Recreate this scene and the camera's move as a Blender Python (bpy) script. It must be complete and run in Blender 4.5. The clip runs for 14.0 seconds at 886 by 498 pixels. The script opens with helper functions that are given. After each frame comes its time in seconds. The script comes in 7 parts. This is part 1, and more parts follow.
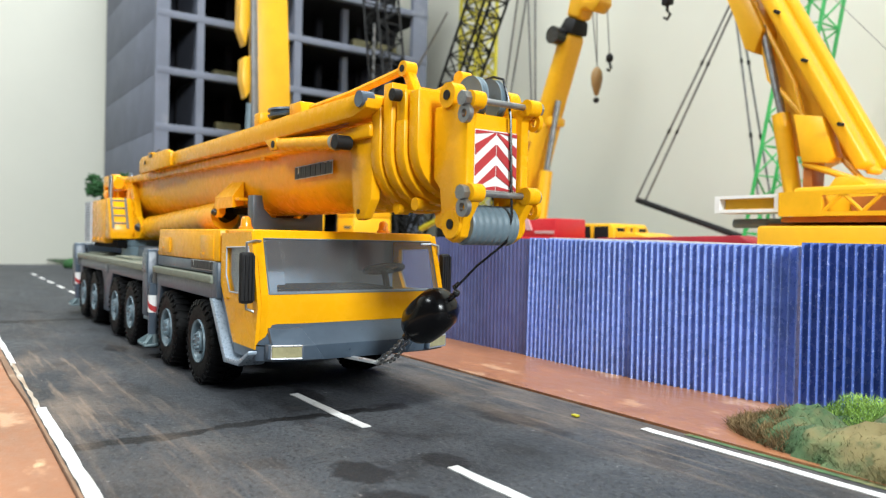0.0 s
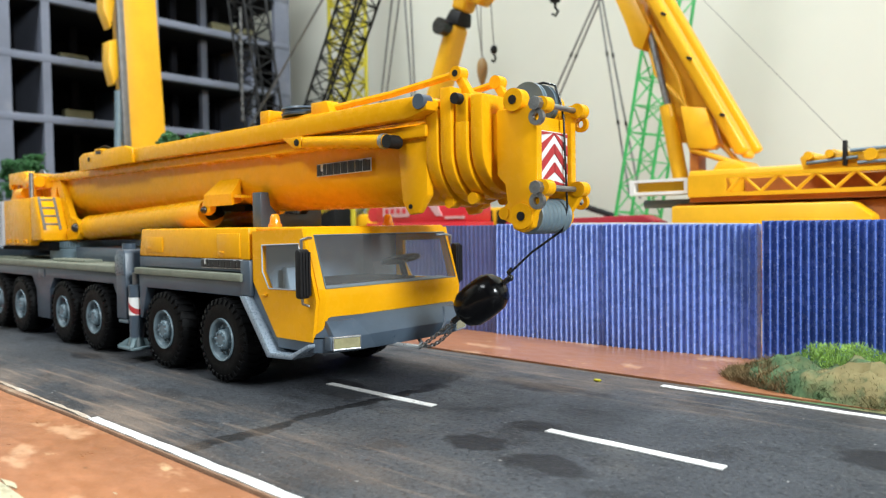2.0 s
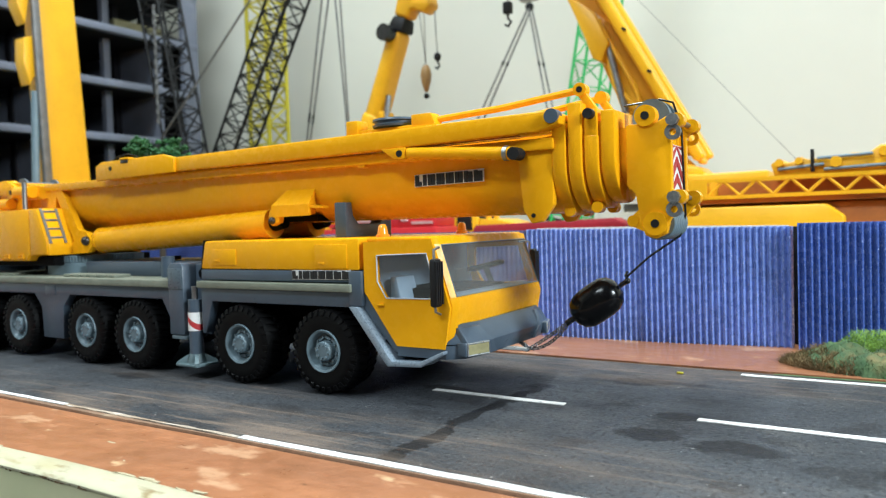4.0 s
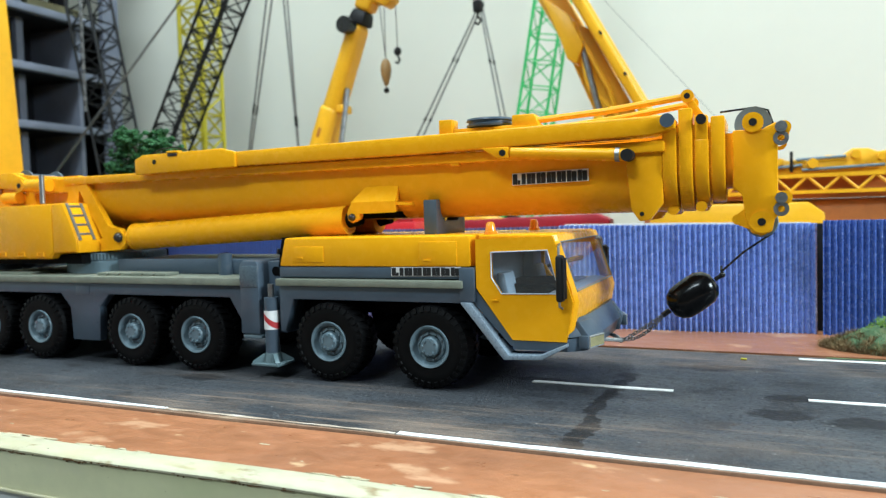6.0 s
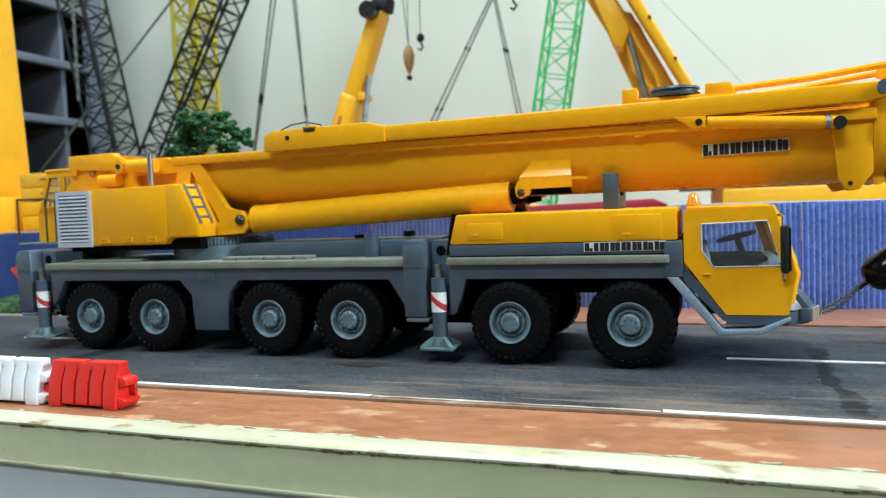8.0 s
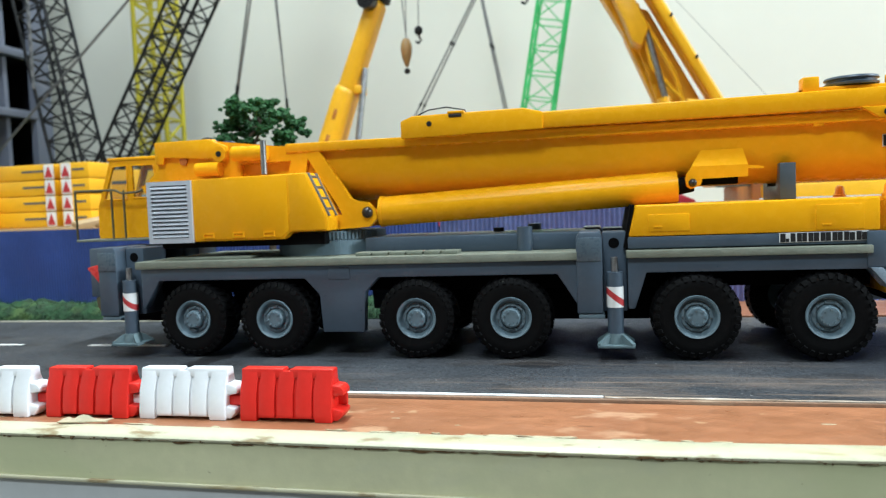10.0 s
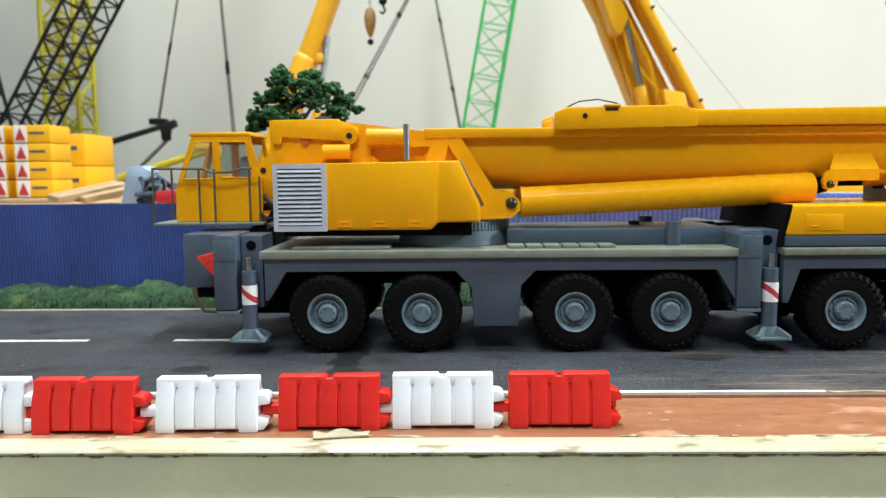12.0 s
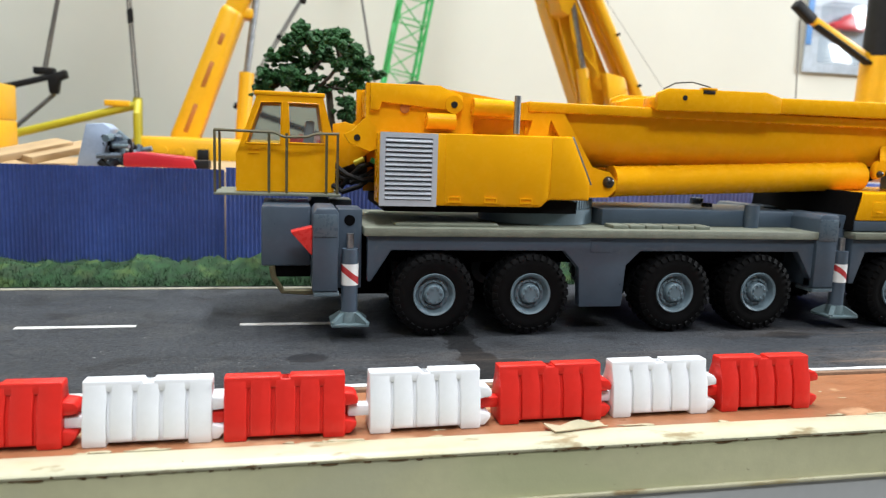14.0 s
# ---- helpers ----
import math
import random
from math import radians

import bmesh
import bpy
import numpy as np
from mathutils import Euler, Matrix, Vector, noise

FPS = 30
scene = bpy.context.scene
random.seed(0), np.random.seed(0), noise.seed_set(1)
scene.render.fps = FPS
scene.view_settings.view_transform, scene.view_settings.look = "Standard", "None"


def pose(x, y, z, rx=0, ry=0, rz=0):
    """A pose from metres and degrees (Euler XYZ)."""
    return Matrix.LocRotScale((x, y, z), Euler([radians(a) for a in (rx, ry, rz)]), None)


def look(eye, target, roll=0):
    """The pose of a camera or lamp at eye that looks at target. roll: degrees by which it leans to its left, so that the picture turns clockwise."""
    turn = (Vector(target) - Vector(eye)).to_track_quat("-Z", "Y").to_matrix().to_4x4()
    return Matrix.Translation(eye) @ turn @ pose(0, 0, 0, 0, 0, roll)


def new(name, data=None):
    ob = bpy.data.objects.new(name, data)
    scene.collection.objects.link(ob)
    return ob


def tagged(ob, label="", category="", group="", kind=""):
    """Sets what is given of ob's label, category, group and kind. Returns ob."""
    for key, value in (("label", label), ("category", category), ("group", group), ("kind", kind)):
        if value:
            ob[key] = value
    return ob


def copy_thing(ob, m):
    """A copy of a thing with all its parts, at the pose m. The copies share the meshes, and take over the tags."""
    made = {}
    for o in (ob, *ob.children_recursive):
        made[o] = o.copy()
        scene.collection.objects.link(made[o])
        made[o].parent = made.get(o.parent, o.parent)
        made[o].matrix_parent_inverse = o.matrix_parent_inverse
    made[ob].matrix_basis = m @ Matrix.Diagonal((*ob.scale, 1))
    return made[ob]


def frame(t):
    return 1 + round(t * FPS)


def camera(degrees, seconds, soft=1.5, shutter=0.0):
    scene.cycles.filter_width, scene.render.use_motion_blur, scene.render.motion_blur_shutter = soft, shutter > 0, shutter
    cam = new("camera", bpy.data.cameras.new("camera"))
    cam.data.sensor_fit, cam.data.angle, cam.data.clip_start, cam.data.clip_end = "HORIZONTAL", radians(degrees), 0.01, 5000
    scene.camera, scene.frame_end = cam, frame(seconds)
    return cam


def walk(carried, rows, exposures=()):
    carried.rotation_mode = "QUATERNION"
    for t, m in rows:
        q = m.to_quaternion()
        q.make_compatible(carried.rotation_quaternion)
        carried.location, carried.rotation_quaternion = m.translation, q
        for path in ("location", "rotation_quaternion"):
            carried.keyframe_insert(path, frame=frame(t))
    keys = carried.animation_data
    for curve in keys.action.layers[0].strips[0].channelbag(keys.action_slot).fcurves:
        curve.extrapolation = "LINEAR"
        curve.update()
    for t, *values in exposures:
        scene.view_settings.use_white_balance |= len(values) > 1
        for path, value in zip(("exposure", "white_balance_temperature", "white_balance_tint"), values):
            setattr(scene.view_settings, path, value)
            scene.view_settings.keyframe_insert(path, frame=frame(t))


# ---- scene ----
cam = camera(62.9, 14.0, 1.2)
# a small lens focused on the model, so that the yard behind it goes soft
cam.data.dof.use_dof, cam.data.dof.focus_distance, cam.data.dof.aperture_fstop = True, 0.24, 22.0
PATH = [
    (0, (0.027, 0.01, 0.058), (-1.608, 1.162, 0.032), 1.3),
    (0.5, (0.021, -0.006, 0.06), (-1.553, 1.228, 0.017), 0.7),
    (1, (0.018, -0.024, 0.06), (-1.475, 1.306, 0.007), 0.1),
    (1.5, (0.008, -0.039, 0.059), (-1.406, 1.375, 0.001), -0.3),
    (2, (-0.004, -0.055, 0.06), (-1.343, 1.429, -0.007), -0.8),
    (2.5, (-0.019, -0.069, 0.061), (-1.289, 1.475, -0.005), -1.3),
    (3, (-0.035, -0.083, 0.058), (-1.249, 1.505, -0.01), -2.1),
    (3.2, (-0.041, -0.09, 0.059), (-1.225, 1.521, -0.007), -2.0),
    (5.5, (-0.118, -0.149, 0.068), (-0.988, 1.649, -0.023), -1.7),
    (6, (-0.135, -0.159, 0.068), (-0.944, 1.668, -0.026), -1.6),
    (6.5, (-0.155, -0.166, 0.066), (-0.931, 1.675, -0.027), -1.9),
    (7, (-0.178, -0.173, 0.067), (-0.907, 1.687, -0.023), -1.5),
    (7.5, (-0.201, -0.179, 0.065), (-0.917, 1.686, -0.037), -1.7),
    (8, (-0.228, -0.181, 0.062), (-0.903, 1.699, -0.044), -2.2),
    (10.3, (-0.351, -0.194, 0.062), (-0.745, 1.763, -0.061), -2.1),
    (10.5, (-0.364, -0.195, 0.063), (-0.724, 1.767, -0.076), -2.0),
    (11, (-0.399, -0.198, 0.065), (-0.647, 1.78, -0.087), -1.1),
    (11.5, (-0.429, -0.2, 0.068), (-0.581, 1.787, -0.101), -0.7),
    (12, (-0.459, -0.2, 0.074), (-0.493, 1.789, -0.133), -0.5),
    (12.5, (-0.492, -0.197, 0.072), (-0.421, 1.788, -0.161), 0.1),
    (13, (-0.525, -0.185, 0.072), (-0.331, 1.789, -0.18), 0.5),
    (13.5, (-0.549, -0.178, 0.074), (-0.234, 1.78, -0.185), 1.3),
    (14, (-0.568, -0.175, 0.073), (-0.145, 1.76, -0.202), 2.0),
]
walk(cam, [(t, look(eye, target, roll)) for t, eye, target, roll in PATH], [(0.0, -0.36, 6000, 6), (3.0, -0.46, 5860, 4), (6.0, -0.47, 5460, -2), (8.0, -0.52, 5440, -1), (11.0, -0.43, 5650, 3), (14.0, -0.46, 6000, 9)])

# ---- world and light ----
world = bpy.data.worlds.new("world")
scene.world = world
world.use_nodes = True
world.node_tree.nodes["Background"].inputs[0].default_value = (0.9, 0.95, 1.0, 1)
world.node_tree.nodes["Background"].inputs[1].default_value = 0.005
scene.view_settings.exposure = 0.0

C = 0.1325  # middle line of the model crane


def area_lamp(name, eye, target, sx, sy, watts, colour):
    lamp = bpy.data.lights.new(name, "AREA")
    lamp.shape, lamp.size, lamp.size_y = "RECTANGLE", sx, sy
    lamp.energy, lamp.color = watts, colour
    ob = new(name, lamp)
    ob.matrix_world = look(eye, target)
    return ob


# a ceiling tube across the table, a lamp to the right of the table and one high behind the viewer
area_lamp("tube_light", (-0.50, 0.24, 1.70), (-0.50, 0.24, 0.0), 0.12, 1.3, 56.0, (1.0, 1.0, 0.97))
area_lamp("side_light", (1.36, -0.08, 0.78), (-0.3, 0.16, 0.05), 0.40, 0.40, 47.0, (1.0, 1.0, 0.97))
area_lamp("room_light", (-0.42, -1.32, 1.62), (-0.45, 0.20, 0.05), 0.8, 0.3, 29.0, (1.0, 1.0, 0.98))


# ---- materials ----
def mat(name, colour, rough=0.5, metal=0.0, vary=0.12, scale=60.0, bump=0.0, bump_scale=400.0,
        dirt=None, dirt_amount=0.0, dirt_scale=25.0, coat=0.0, spec=0.5, random_tint=0.0, stretch=(1, 1, 1), marks=()):
    m = bpy.data.materials.new(name)
    m.use_nodes = True
    t = m.node_tree
    b = t.nodes["Principled BSDF"]
    co = t.nodes.new("ShaderNodeTexCoord")
    mp = t.nodes.new("ShaderNodeMapping")
    mp.inputs["Scale"].default_value = stretch
    t.links.new(co.outputs["Object"], mp.inputs["Vector"])

    def noisy(sc, detail=5.0, rough_=0.6):
        n = t.nodes.new("ShaderNodeTexNoise")
        n.inputs["Scale"].default_value, n.inputs["Detail"].default_value = sc, detail
        n.inputs["Roughness"].default_value = rough_
        t.links.new(mp.outputs["Vector"], n.inputs["Vector"])
        return n.outputs["Fac"]

    def ramp(fac, lo, hi, a, c):
        r = t.nodes.new("ShaderNodeMapRange")
        r.inputs[1].default_value, r.inputs[2].default_value = lo, hi
        r.inputs[3].default_value, r.inputs[4].default_value = a, c
        t.links.new(fac, r.inputs[0])
        return r.outputs[0]

    def mix(fac, a, c, kind="MIX"):
        x = t.nodes.new("ShaderNodeMix")
        x.data_type, x.blend_type = "RGBA", kind
        for s, v in ((x.inputs[0], fac), (x.inputs[6], a), (x.inputs[7], c)):
            if isinstance(v, (tuple, float, int)):
                s.default_value = v
            else:
                t.links.new(v, s)
        return x.outputs[2]

    big, fine = noisy(scale), noisy(scale * 9, 3.0)
    lo = tuple(max(0, k * (1 - vary)) for k in colour) + (1,)
    hi = tuple(min(1, k * (1 + vary)) for k in colour) + (1,)
    col = mix(ramp(big, 0.3, 0.7, 0, 1), lo, hi)
    grain = mix(ramp(fine, 0.3, 0.7, 0, 1), tuple([1 - vary * 0.8] * 3) + (1,), (1, 1, 1, 1))
    col = mix(1.0, col, grain, "MULTIPLY")
    if dirt:
        mask = ramp(noisy(dirt_scale, 8.0, 0.68), 0.62 - 0.25 * dirt_amount, 0.78 - 0.2 * dirt_amount, 0, min(1, 0.4 + dirt_amount))
        col = mix(mask, col, tuple(dirt) + (1,))
    for shade, sc, lo_, hi_, amount, st in marks:
        mq = t.nodes.new("ShaderNodeMapping")
        mq.inputs["Scale"].default_value, mq.inputs["Location"].default_value = st, (sc * 0.013, sc * 0.007, 0.3)
        t.links.new(co.outputs["Object"], mq.inputs["Vector"])
        nz = t.nodes.new("ShaderNodeTexNoise")
        nz.inputs["Scale"].default_value, nz.inputs["Detail"].default_value, nz.inputs["Roughness"].default_value = sc, 5.0, 0.55
        t.links.new(mq.outputs[0], nz.inputs["Vector"])
        col = mix(ramp(nz.outputs["Fac"], lo_, hi_, 0, amount), col, tuple(shade) + (1,))
    if random_tint:
        oi = t.nodes.new("ShaderNodeObjectInfo")
        col = mix(ramp(oi.outputs["Random"], 0, 1, 0, random_tint), col, (0.12, 0.12, 0.12, 1), "MULTIPLY")
    t.links.new(col, b.inputs["Base Color"])
    t.links.new(ramp(fine, 0.25, 0.75, max(0.03, rough - 0.1), min(1, rough + 0.1)), b.inputs["Roughness"])
    b.inputs["Metallic"].default_value = metal
    b.inputs["Coat Weight"].default_value = coat
    b.inputs["Specular IOR Level"].default_value = spec
    if bump:
        bu = t.nodes.new("ShaderNodeBump")
        bu.inputs["Strength"].default_value, bu.inputs["Distance"].default_value = bump, 0.0006
        t.links.new(noisy(bump_scale, 4.0), bu.inputs["Height"])
        t.links.new(bu.outputs[0], b.inputs["Normal"])
    return m


def glass(name, tint=(0.9, 0.95, 0.95), rough=0.04, haze=0.03):
    m = bpy.data.materials.new(name)
    m.use_nodes = True
    t = m.node_tree
    out = t.nodes["Material Output"]
    t.nodes.remove(t.nodes["Principled BSDF"])
    tr, gl, mixer = t.nodes.new("ShaderNodeBsdfTransparent"), t.nodes.new("ShaderNodeBsdfGlossy"), t.nodes.new("ShaderNodeMixShader")
    tr.inputs[0].default_value = tuple(tint) + (1,)
    gl.inputs["Roughness"].default_value = rough
    lw = t.nodes.new("ShaderNodeLayerWeight")
    pw = t.nodes.new("ShaderNodeMath")
    pw.operation = "POWER"
    pw.inputs[1].default_value = 4.0
    ml = t.nodes.new("ShaderNodeMath")
    ml.operation = "MULTIPLY_ADD"
    ml.inputs[1].default_value, ml.inputs[2].default_value = 0.7, 0.035
    t.links.new(lw.outputs["Facing"], pw.inputs[0])
    t.links.new(pw.outputs[0], ml.inputs[0])
    t.links.new(ml.outputs[0], mixer.inputs[0])
    t.links.new(tr.outputs[0], mixer.inputs[1])
    t.links.new(gl.outputs[0], mixer.inputs[2])
    # pale diffuse share: some dust, plus an imitation of the room's reflected haze
    dust, df = t.nodes.new("ShaderNodeMixShader"), t.nodes.new("ShaderNodeBsdfDiffuse")
    df.inputs[0].default_value = (0.7, 0.72, 0.74, 1)
    dust.inputs[0].default_value = haze
    t.links.new(mixer.outputs[0], dust.inputs[1])
    t.links.new(df.outputs[0], dust.inputs[2])
    t.links.new(dust.outputs[0], out.inputs["Surface"])
    return m


YEL = mat("crane_yellow_paint", (0.84, 0.395, 0.001), 0.26, vary=0.035, scale=30, bump=0.02, bump_scale=700, spec=0.14)
YEL2 = mat("far_yellow_paint", (0.82, 0.435, 0.003), 0.4, vary=0.08, scale=30, bump=0.05, bump_scale=500)
LEMON = mat("lemon_yellow_paint", (0.46, 0.40, 0.012), 0.5, vary=0.1, scale=40)
GREY = mat("slate_grey_plastic", (0.066, 0.092, 0.126), 0.36, vary=0.1, scale=70, bump=0.06, bump_scale=900, dirt=(0.2, 0.2, 0.2), dirt_amount=0.02, dirt_scale=90)
GREYL = mat("light_grey_plastic", (0.145, 0.200, 0.235), 0.42, vary=0.12, scale=120, bump=0.05, bump_scale=900)
STAYM = mat("blue_silver_paint", (0.27, 0.33, 0.40), 0.3, metal=0.2, vary=0.08, scale=120, bump=0.06, bump_scale=900)
GREYC = mat("slate_cover_plastic", (0.080, 0.110, 0.138), 0.3, vary=0.08, scale=90, bump=0.05, bump_scale=900)
RAIL = mat("olive_grey_rail", (0.13, 0.115, 0.06), 0.5, metal=0.3, vary=0.15, scale=200)
FOOTG = mat("foot_grey_plastic", (0.125, 0.175, 0.19), 0.42, vary=0.15, scale=120, bump=0.1, bump_scale=900, dirt=(0.3, 0.32, 0.3), dirt_amount=0.05, dirt_scale=120)
# near-black puts the shade of undersides, gaps and openings into the colour
DARK = mat("near_black_shade", (0.0022, 0.0022, 0.0026), 0.8, spec=0.1, vary=0.2, scale=60)
DECK = mat("deck_plate", (0.20, 0.215, 0.165), 0.6, vary=0.14, scale=140, bump=0.5, bump_scale=1500, dirt=(0.12, 0.12, 0.1), dirt_amount=0.15, dirt_scale=80)
RUBBER = mat("black_rubber", (0.0032, 0.0032, 0.0036), 0.55, spec=0.12, vary=0.25, scale=90, bump=0.12, bump_scale=1200, dirt=(0.03, 0.027, 0.024), dirt_amount=0.015, dirt_scale=70)
SILVER = mat("silver_paint", (0.62, 0.64, 0.66), 0.32, metal=0.75, vary=0.1, scale=150, bump=0.15, bump_scale=1500)
PALESIL = mat("pale_silver_plastic", (0.50, 0.53, 0.58), 0.35, vary=0.06, scale=150)
STEEL = mat("worn_steel", (0.32, 0.33, 0.34), 0.38, metal=0.85, vary=0.25, scale=200, bump=0.2, bump_scale=1500)
GUN = mat("gunmetal_pin", (0.055, 0.05, 0.048), 0.3, metal=0.6, vary=0.2, scale=200)
PINK = mat("pale_pink_panel", (0.62, 0.36, 0.36), 0.5, vary=0.1, scale=60)
PALEBL = mat("pale_blue_card", (0.42, 0.47, 0.53), 0.5, vary=0.2, scale=18)
WIRE = mat("grey_wire", (0.2, 0.2, 0.2), 0.5, metal=0.5, vary=0.2, scale=100)
BLACK = mat("black_plastic", (0.008, 0.008, 0.009), 0.26, vary=0.2, scale=80, spec=0.6)
BLACKM = mat("matt_black", (0.008, 0.008, 0.009), 0.6, spec=0.3, vary=0.3, scale=120, bump=0.3, bump_scale=1200)
AMBER = mat("amber_lens", (0.85, 0.30, 0.01), 0.2, vary=0.05, coat=0.5)
REDL = mat("red_lens", (0.62, 0.03, 0.025), 0.3, vary=0.08)
WHITE = mat("white_print", (0.8, 0.8, 0.78), 0.5, vary=0.05, scale=200)
REDP = mat("red_print", (0.45, 0.03, 0.035), 0.5, vary=0.08, scale=200)
INK = mat("black_print", (0.01, 0.01, 0.011), 0.5, vary=0.1)
LENS = mat("headlight_lens", (0.36, 0.33, 0.17), 0.15, vary=0.2, scale=300, coat=0.6)
GLASS = glass("clear_plastic_pane", (0.95, 0.97, 0.97))
INSIDE = mat("cab_interior_grey", (0.30, 0.37, 0.47), 0.6, vary=0.1, scale=100)
BARR = mat("red_barrier_plastic", (0.68, 0.022, 0.014), 0.38, vary=0.06, scale=80, bump=0.05, bump_scale=700, spec=0.4)
BARW = mat("white_barrier_plastic", (0.84, 0.85, 0.88), 0.45, vary=0.03, scale=80, bump=0.05, bump_scale=700, spec=0.4)
CONCRETE = mat("grey_card_concrete", (0.15, 0.163, 0.21), 0.8, vary=0.12, scale=16, bump=0.3, bump_scale=160, dirt=(0.3, 0.3, 0.33), dirt_amount=0.1, dirt_scale=14)
# near-black that puts the shade inside the tower block into the colour
SHADECARD = mat("shaded_interior_card", (0.014, 0.014, 0.018), 0.85, vary=0.2, scale=20, spec=0.15)
WALLM = mat("cream_wall_paint", (0.60, 0.59, 0.515), 0.75, vary=0.025, scale=3, bump=0.1, bump_scale=120)
# colours of the unseen ceiling, walls and floor, darkened to limit bounced light
CEIL = mat("dim_unseen_ceiling", (0.32, 0.32, 0.31), 0.8, vary=0.02, scale=4)
DIMWALL = mat("dim_unseen_wall", (0.14, 0.13, 0.115), 0.85, vary=0.1, scale=8)
LFLOOR = mat("dim_unseen_floor", (0.12, 0.115, 0.11), 0.5, vary=0.08, scale=6)
CREAM = mat("cream_gloss_paint", (0.53, 0.50, 0.35), 0.4, vary=0.07, scale=40, bump=0.35, bump_scale=240, marks=[((0.47, 0.41, 0.22), 60, 0.52, 0.66, 0.6, (0.5, 1, 1)), ((0.30, 0.22, 0.08), 42, 0.60, 0.66, 0.85, (0.35, 1, 1)), ((0.22, 0.145, 0.055), 130, 0.58, 0.66, 0.8, (0.45, 1, 1)), ((0.06, 0.05, 0.03), 420, 0.70, 0.74, 0.8, (0.6, 1, 1))])
OLIVE = mat("olive_cream_paint", (0.64, 0.62, 0.39), 0.45, vary=0.08, scale=25, bump=0.25, bump_scale=160, marks=[((0.52, 0.54, 0.31), 22, 0.5, 0.66, 0.7, (0.6, 1, 1)), ((0.2, 0.16, 0.08), 230, 0.69, 0.74, 0.6, (1, 1, 1.5)), ((0.56, 0.55, 0.38), 60, 0.58, 0.7, 0.6, (0.5, 1, 1))])
PALEGREY = mat("pale_grey_panel", (0.60, 0.61, 0.61), 0.5, vary=0.06, scale=20)
PAVE = mat("terracotta_card", (0.355, 0.150, 0.068), 0.36, vary=0.22, scale=22, bump=0.3, bump_scale=300, stretch=(0.6, 1, 1), marks=[((0.30, 0.135, 0.07), 16, 0.5, 0.64, 0.5, (0.6, 1, 1)), ((0.56, 0.33, 0.19), 40, 0.60, 0.66, 0.75, (0.7, 1.2, 1)), ((0.66, 0.46, 0.26), 90, 0.66, 0.72, 0.8, (0.5, 1, 1)), ((0.16, 0.07, 0.03), 210, 0.69, 0.74, 0.8, (0.5, 1.2, 1)), ((0.30, 0.11, 0.045), 500, 0.55, 0.7, 0.5, (0.4, 1, 1))])
LINE = mat("white_road_paint", (0.72, 0.71, 0.69), 0.6, vary=0.1, scale=120, bump=0.3, bump_scale=700, marks=[((0.40, 0.34, 0.27), 90, 0.58, 0.72, 0.7, (0.5, 1, 1)), ((0.12, 0.11, 0.1), 420, 0.66, 0.73, 0.75, (0.5, 1, 1))])
LINEDUST = mat("dusty_road_paint", (0.44, 0.36, 0.28), 0.7, vary=0.2, scale=60, bump=0.3, marks=[((0.30, 0.21, 0.14), 70, 0.46, 0.60, 0.85, (0.3, 1, 1)), ((0.74, 0.70, 0.64), 160, 0.56, 0.64, 0.8, (0.3, 1, 1))])
LINEDULL = mat("faded_road_paint", (0.34, 0.32, 0.25), 0.7, vary=0.2, scale=60, bump=0.3, marks=[((0.12, 0.10, 0.07), 60, 0.5, 0.62, 0.8, (0.5, 1, 1))])
# the palest flecks of FENCE and FENCED are glints painted into the card
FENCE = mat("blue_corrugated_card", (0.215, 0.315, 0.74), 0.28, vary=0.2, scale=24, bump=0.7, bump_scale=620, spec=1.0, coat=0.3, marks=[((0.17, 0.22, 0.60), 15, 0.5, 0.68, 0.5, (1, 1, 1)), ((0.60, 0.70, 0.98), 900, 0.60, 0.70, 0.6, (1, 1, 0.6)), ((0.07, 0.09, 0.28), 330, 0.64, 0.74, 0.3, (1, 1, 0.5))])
# FENCEM and FENCEB are the fence blue with shade put into the colour
FENCEM = mat("crane_shaded_corrugated_card", (0.13, 0.16, 0.36), 0.5, vary=0.3, scale=22, bump=0.4, bump_scale=520, spec=0.35, marks=[((0.10, 0.09, 0.24), 14, 0.48, 0.66, 0.6, (1, 1, 0.5))])
FENCEB = mat("far_shaded_corrugated_card", (0.045, 0.079, 0.285), 0.42, vary=0.25, scale=26, bump=0.4, bump_scale=520, spec=0.6, marks=[((0.04, 0.055, 0.2), 12, 0.5, 0.66, 0.6, (1, 1, 1)), ((0.16, 0.2, 0.5), 500, 0.62, 0.74, 0.3, (1, 1, 0.4))])
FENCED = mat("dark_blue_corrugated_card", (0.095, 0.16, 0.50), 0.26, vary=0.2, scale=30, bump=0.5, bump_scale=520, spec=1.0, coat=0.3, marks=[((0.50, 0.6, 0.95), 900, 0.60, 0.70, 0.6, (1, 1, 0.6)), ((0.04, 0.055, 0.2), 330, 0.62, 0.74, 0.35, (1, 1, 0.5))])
WOOD = mat("pale_plank_wood", (0.48, 0.33, 0.17), 0.65, vary=0.16, scale=70, stretch=(0.15, 1, 1), bump=0.2)
GREEN = mat("bright_green_paint", (0.06, 0.48, 0.12), 0.5, vary=0.1, scale=60)
REDV = mat("red_vehicle_paint", (0.55, 0.02, 0.03), 0.35, vary=0.06, scale=50)
BLUEG = mat("pale_blue_plastic", (0.34, 0.41, 0.54), 0.5, vary=0.1, scale=60)
TAN = mat("tan_wood_ball", (0.36, 0.22, 0.08), 0.5, vary=0.15, scale=120)
BARK = mat("tree_wire_bark", (0.06, 0.045, 0.03), 0.85, vary=0.3, scale=200, bump=0.5)
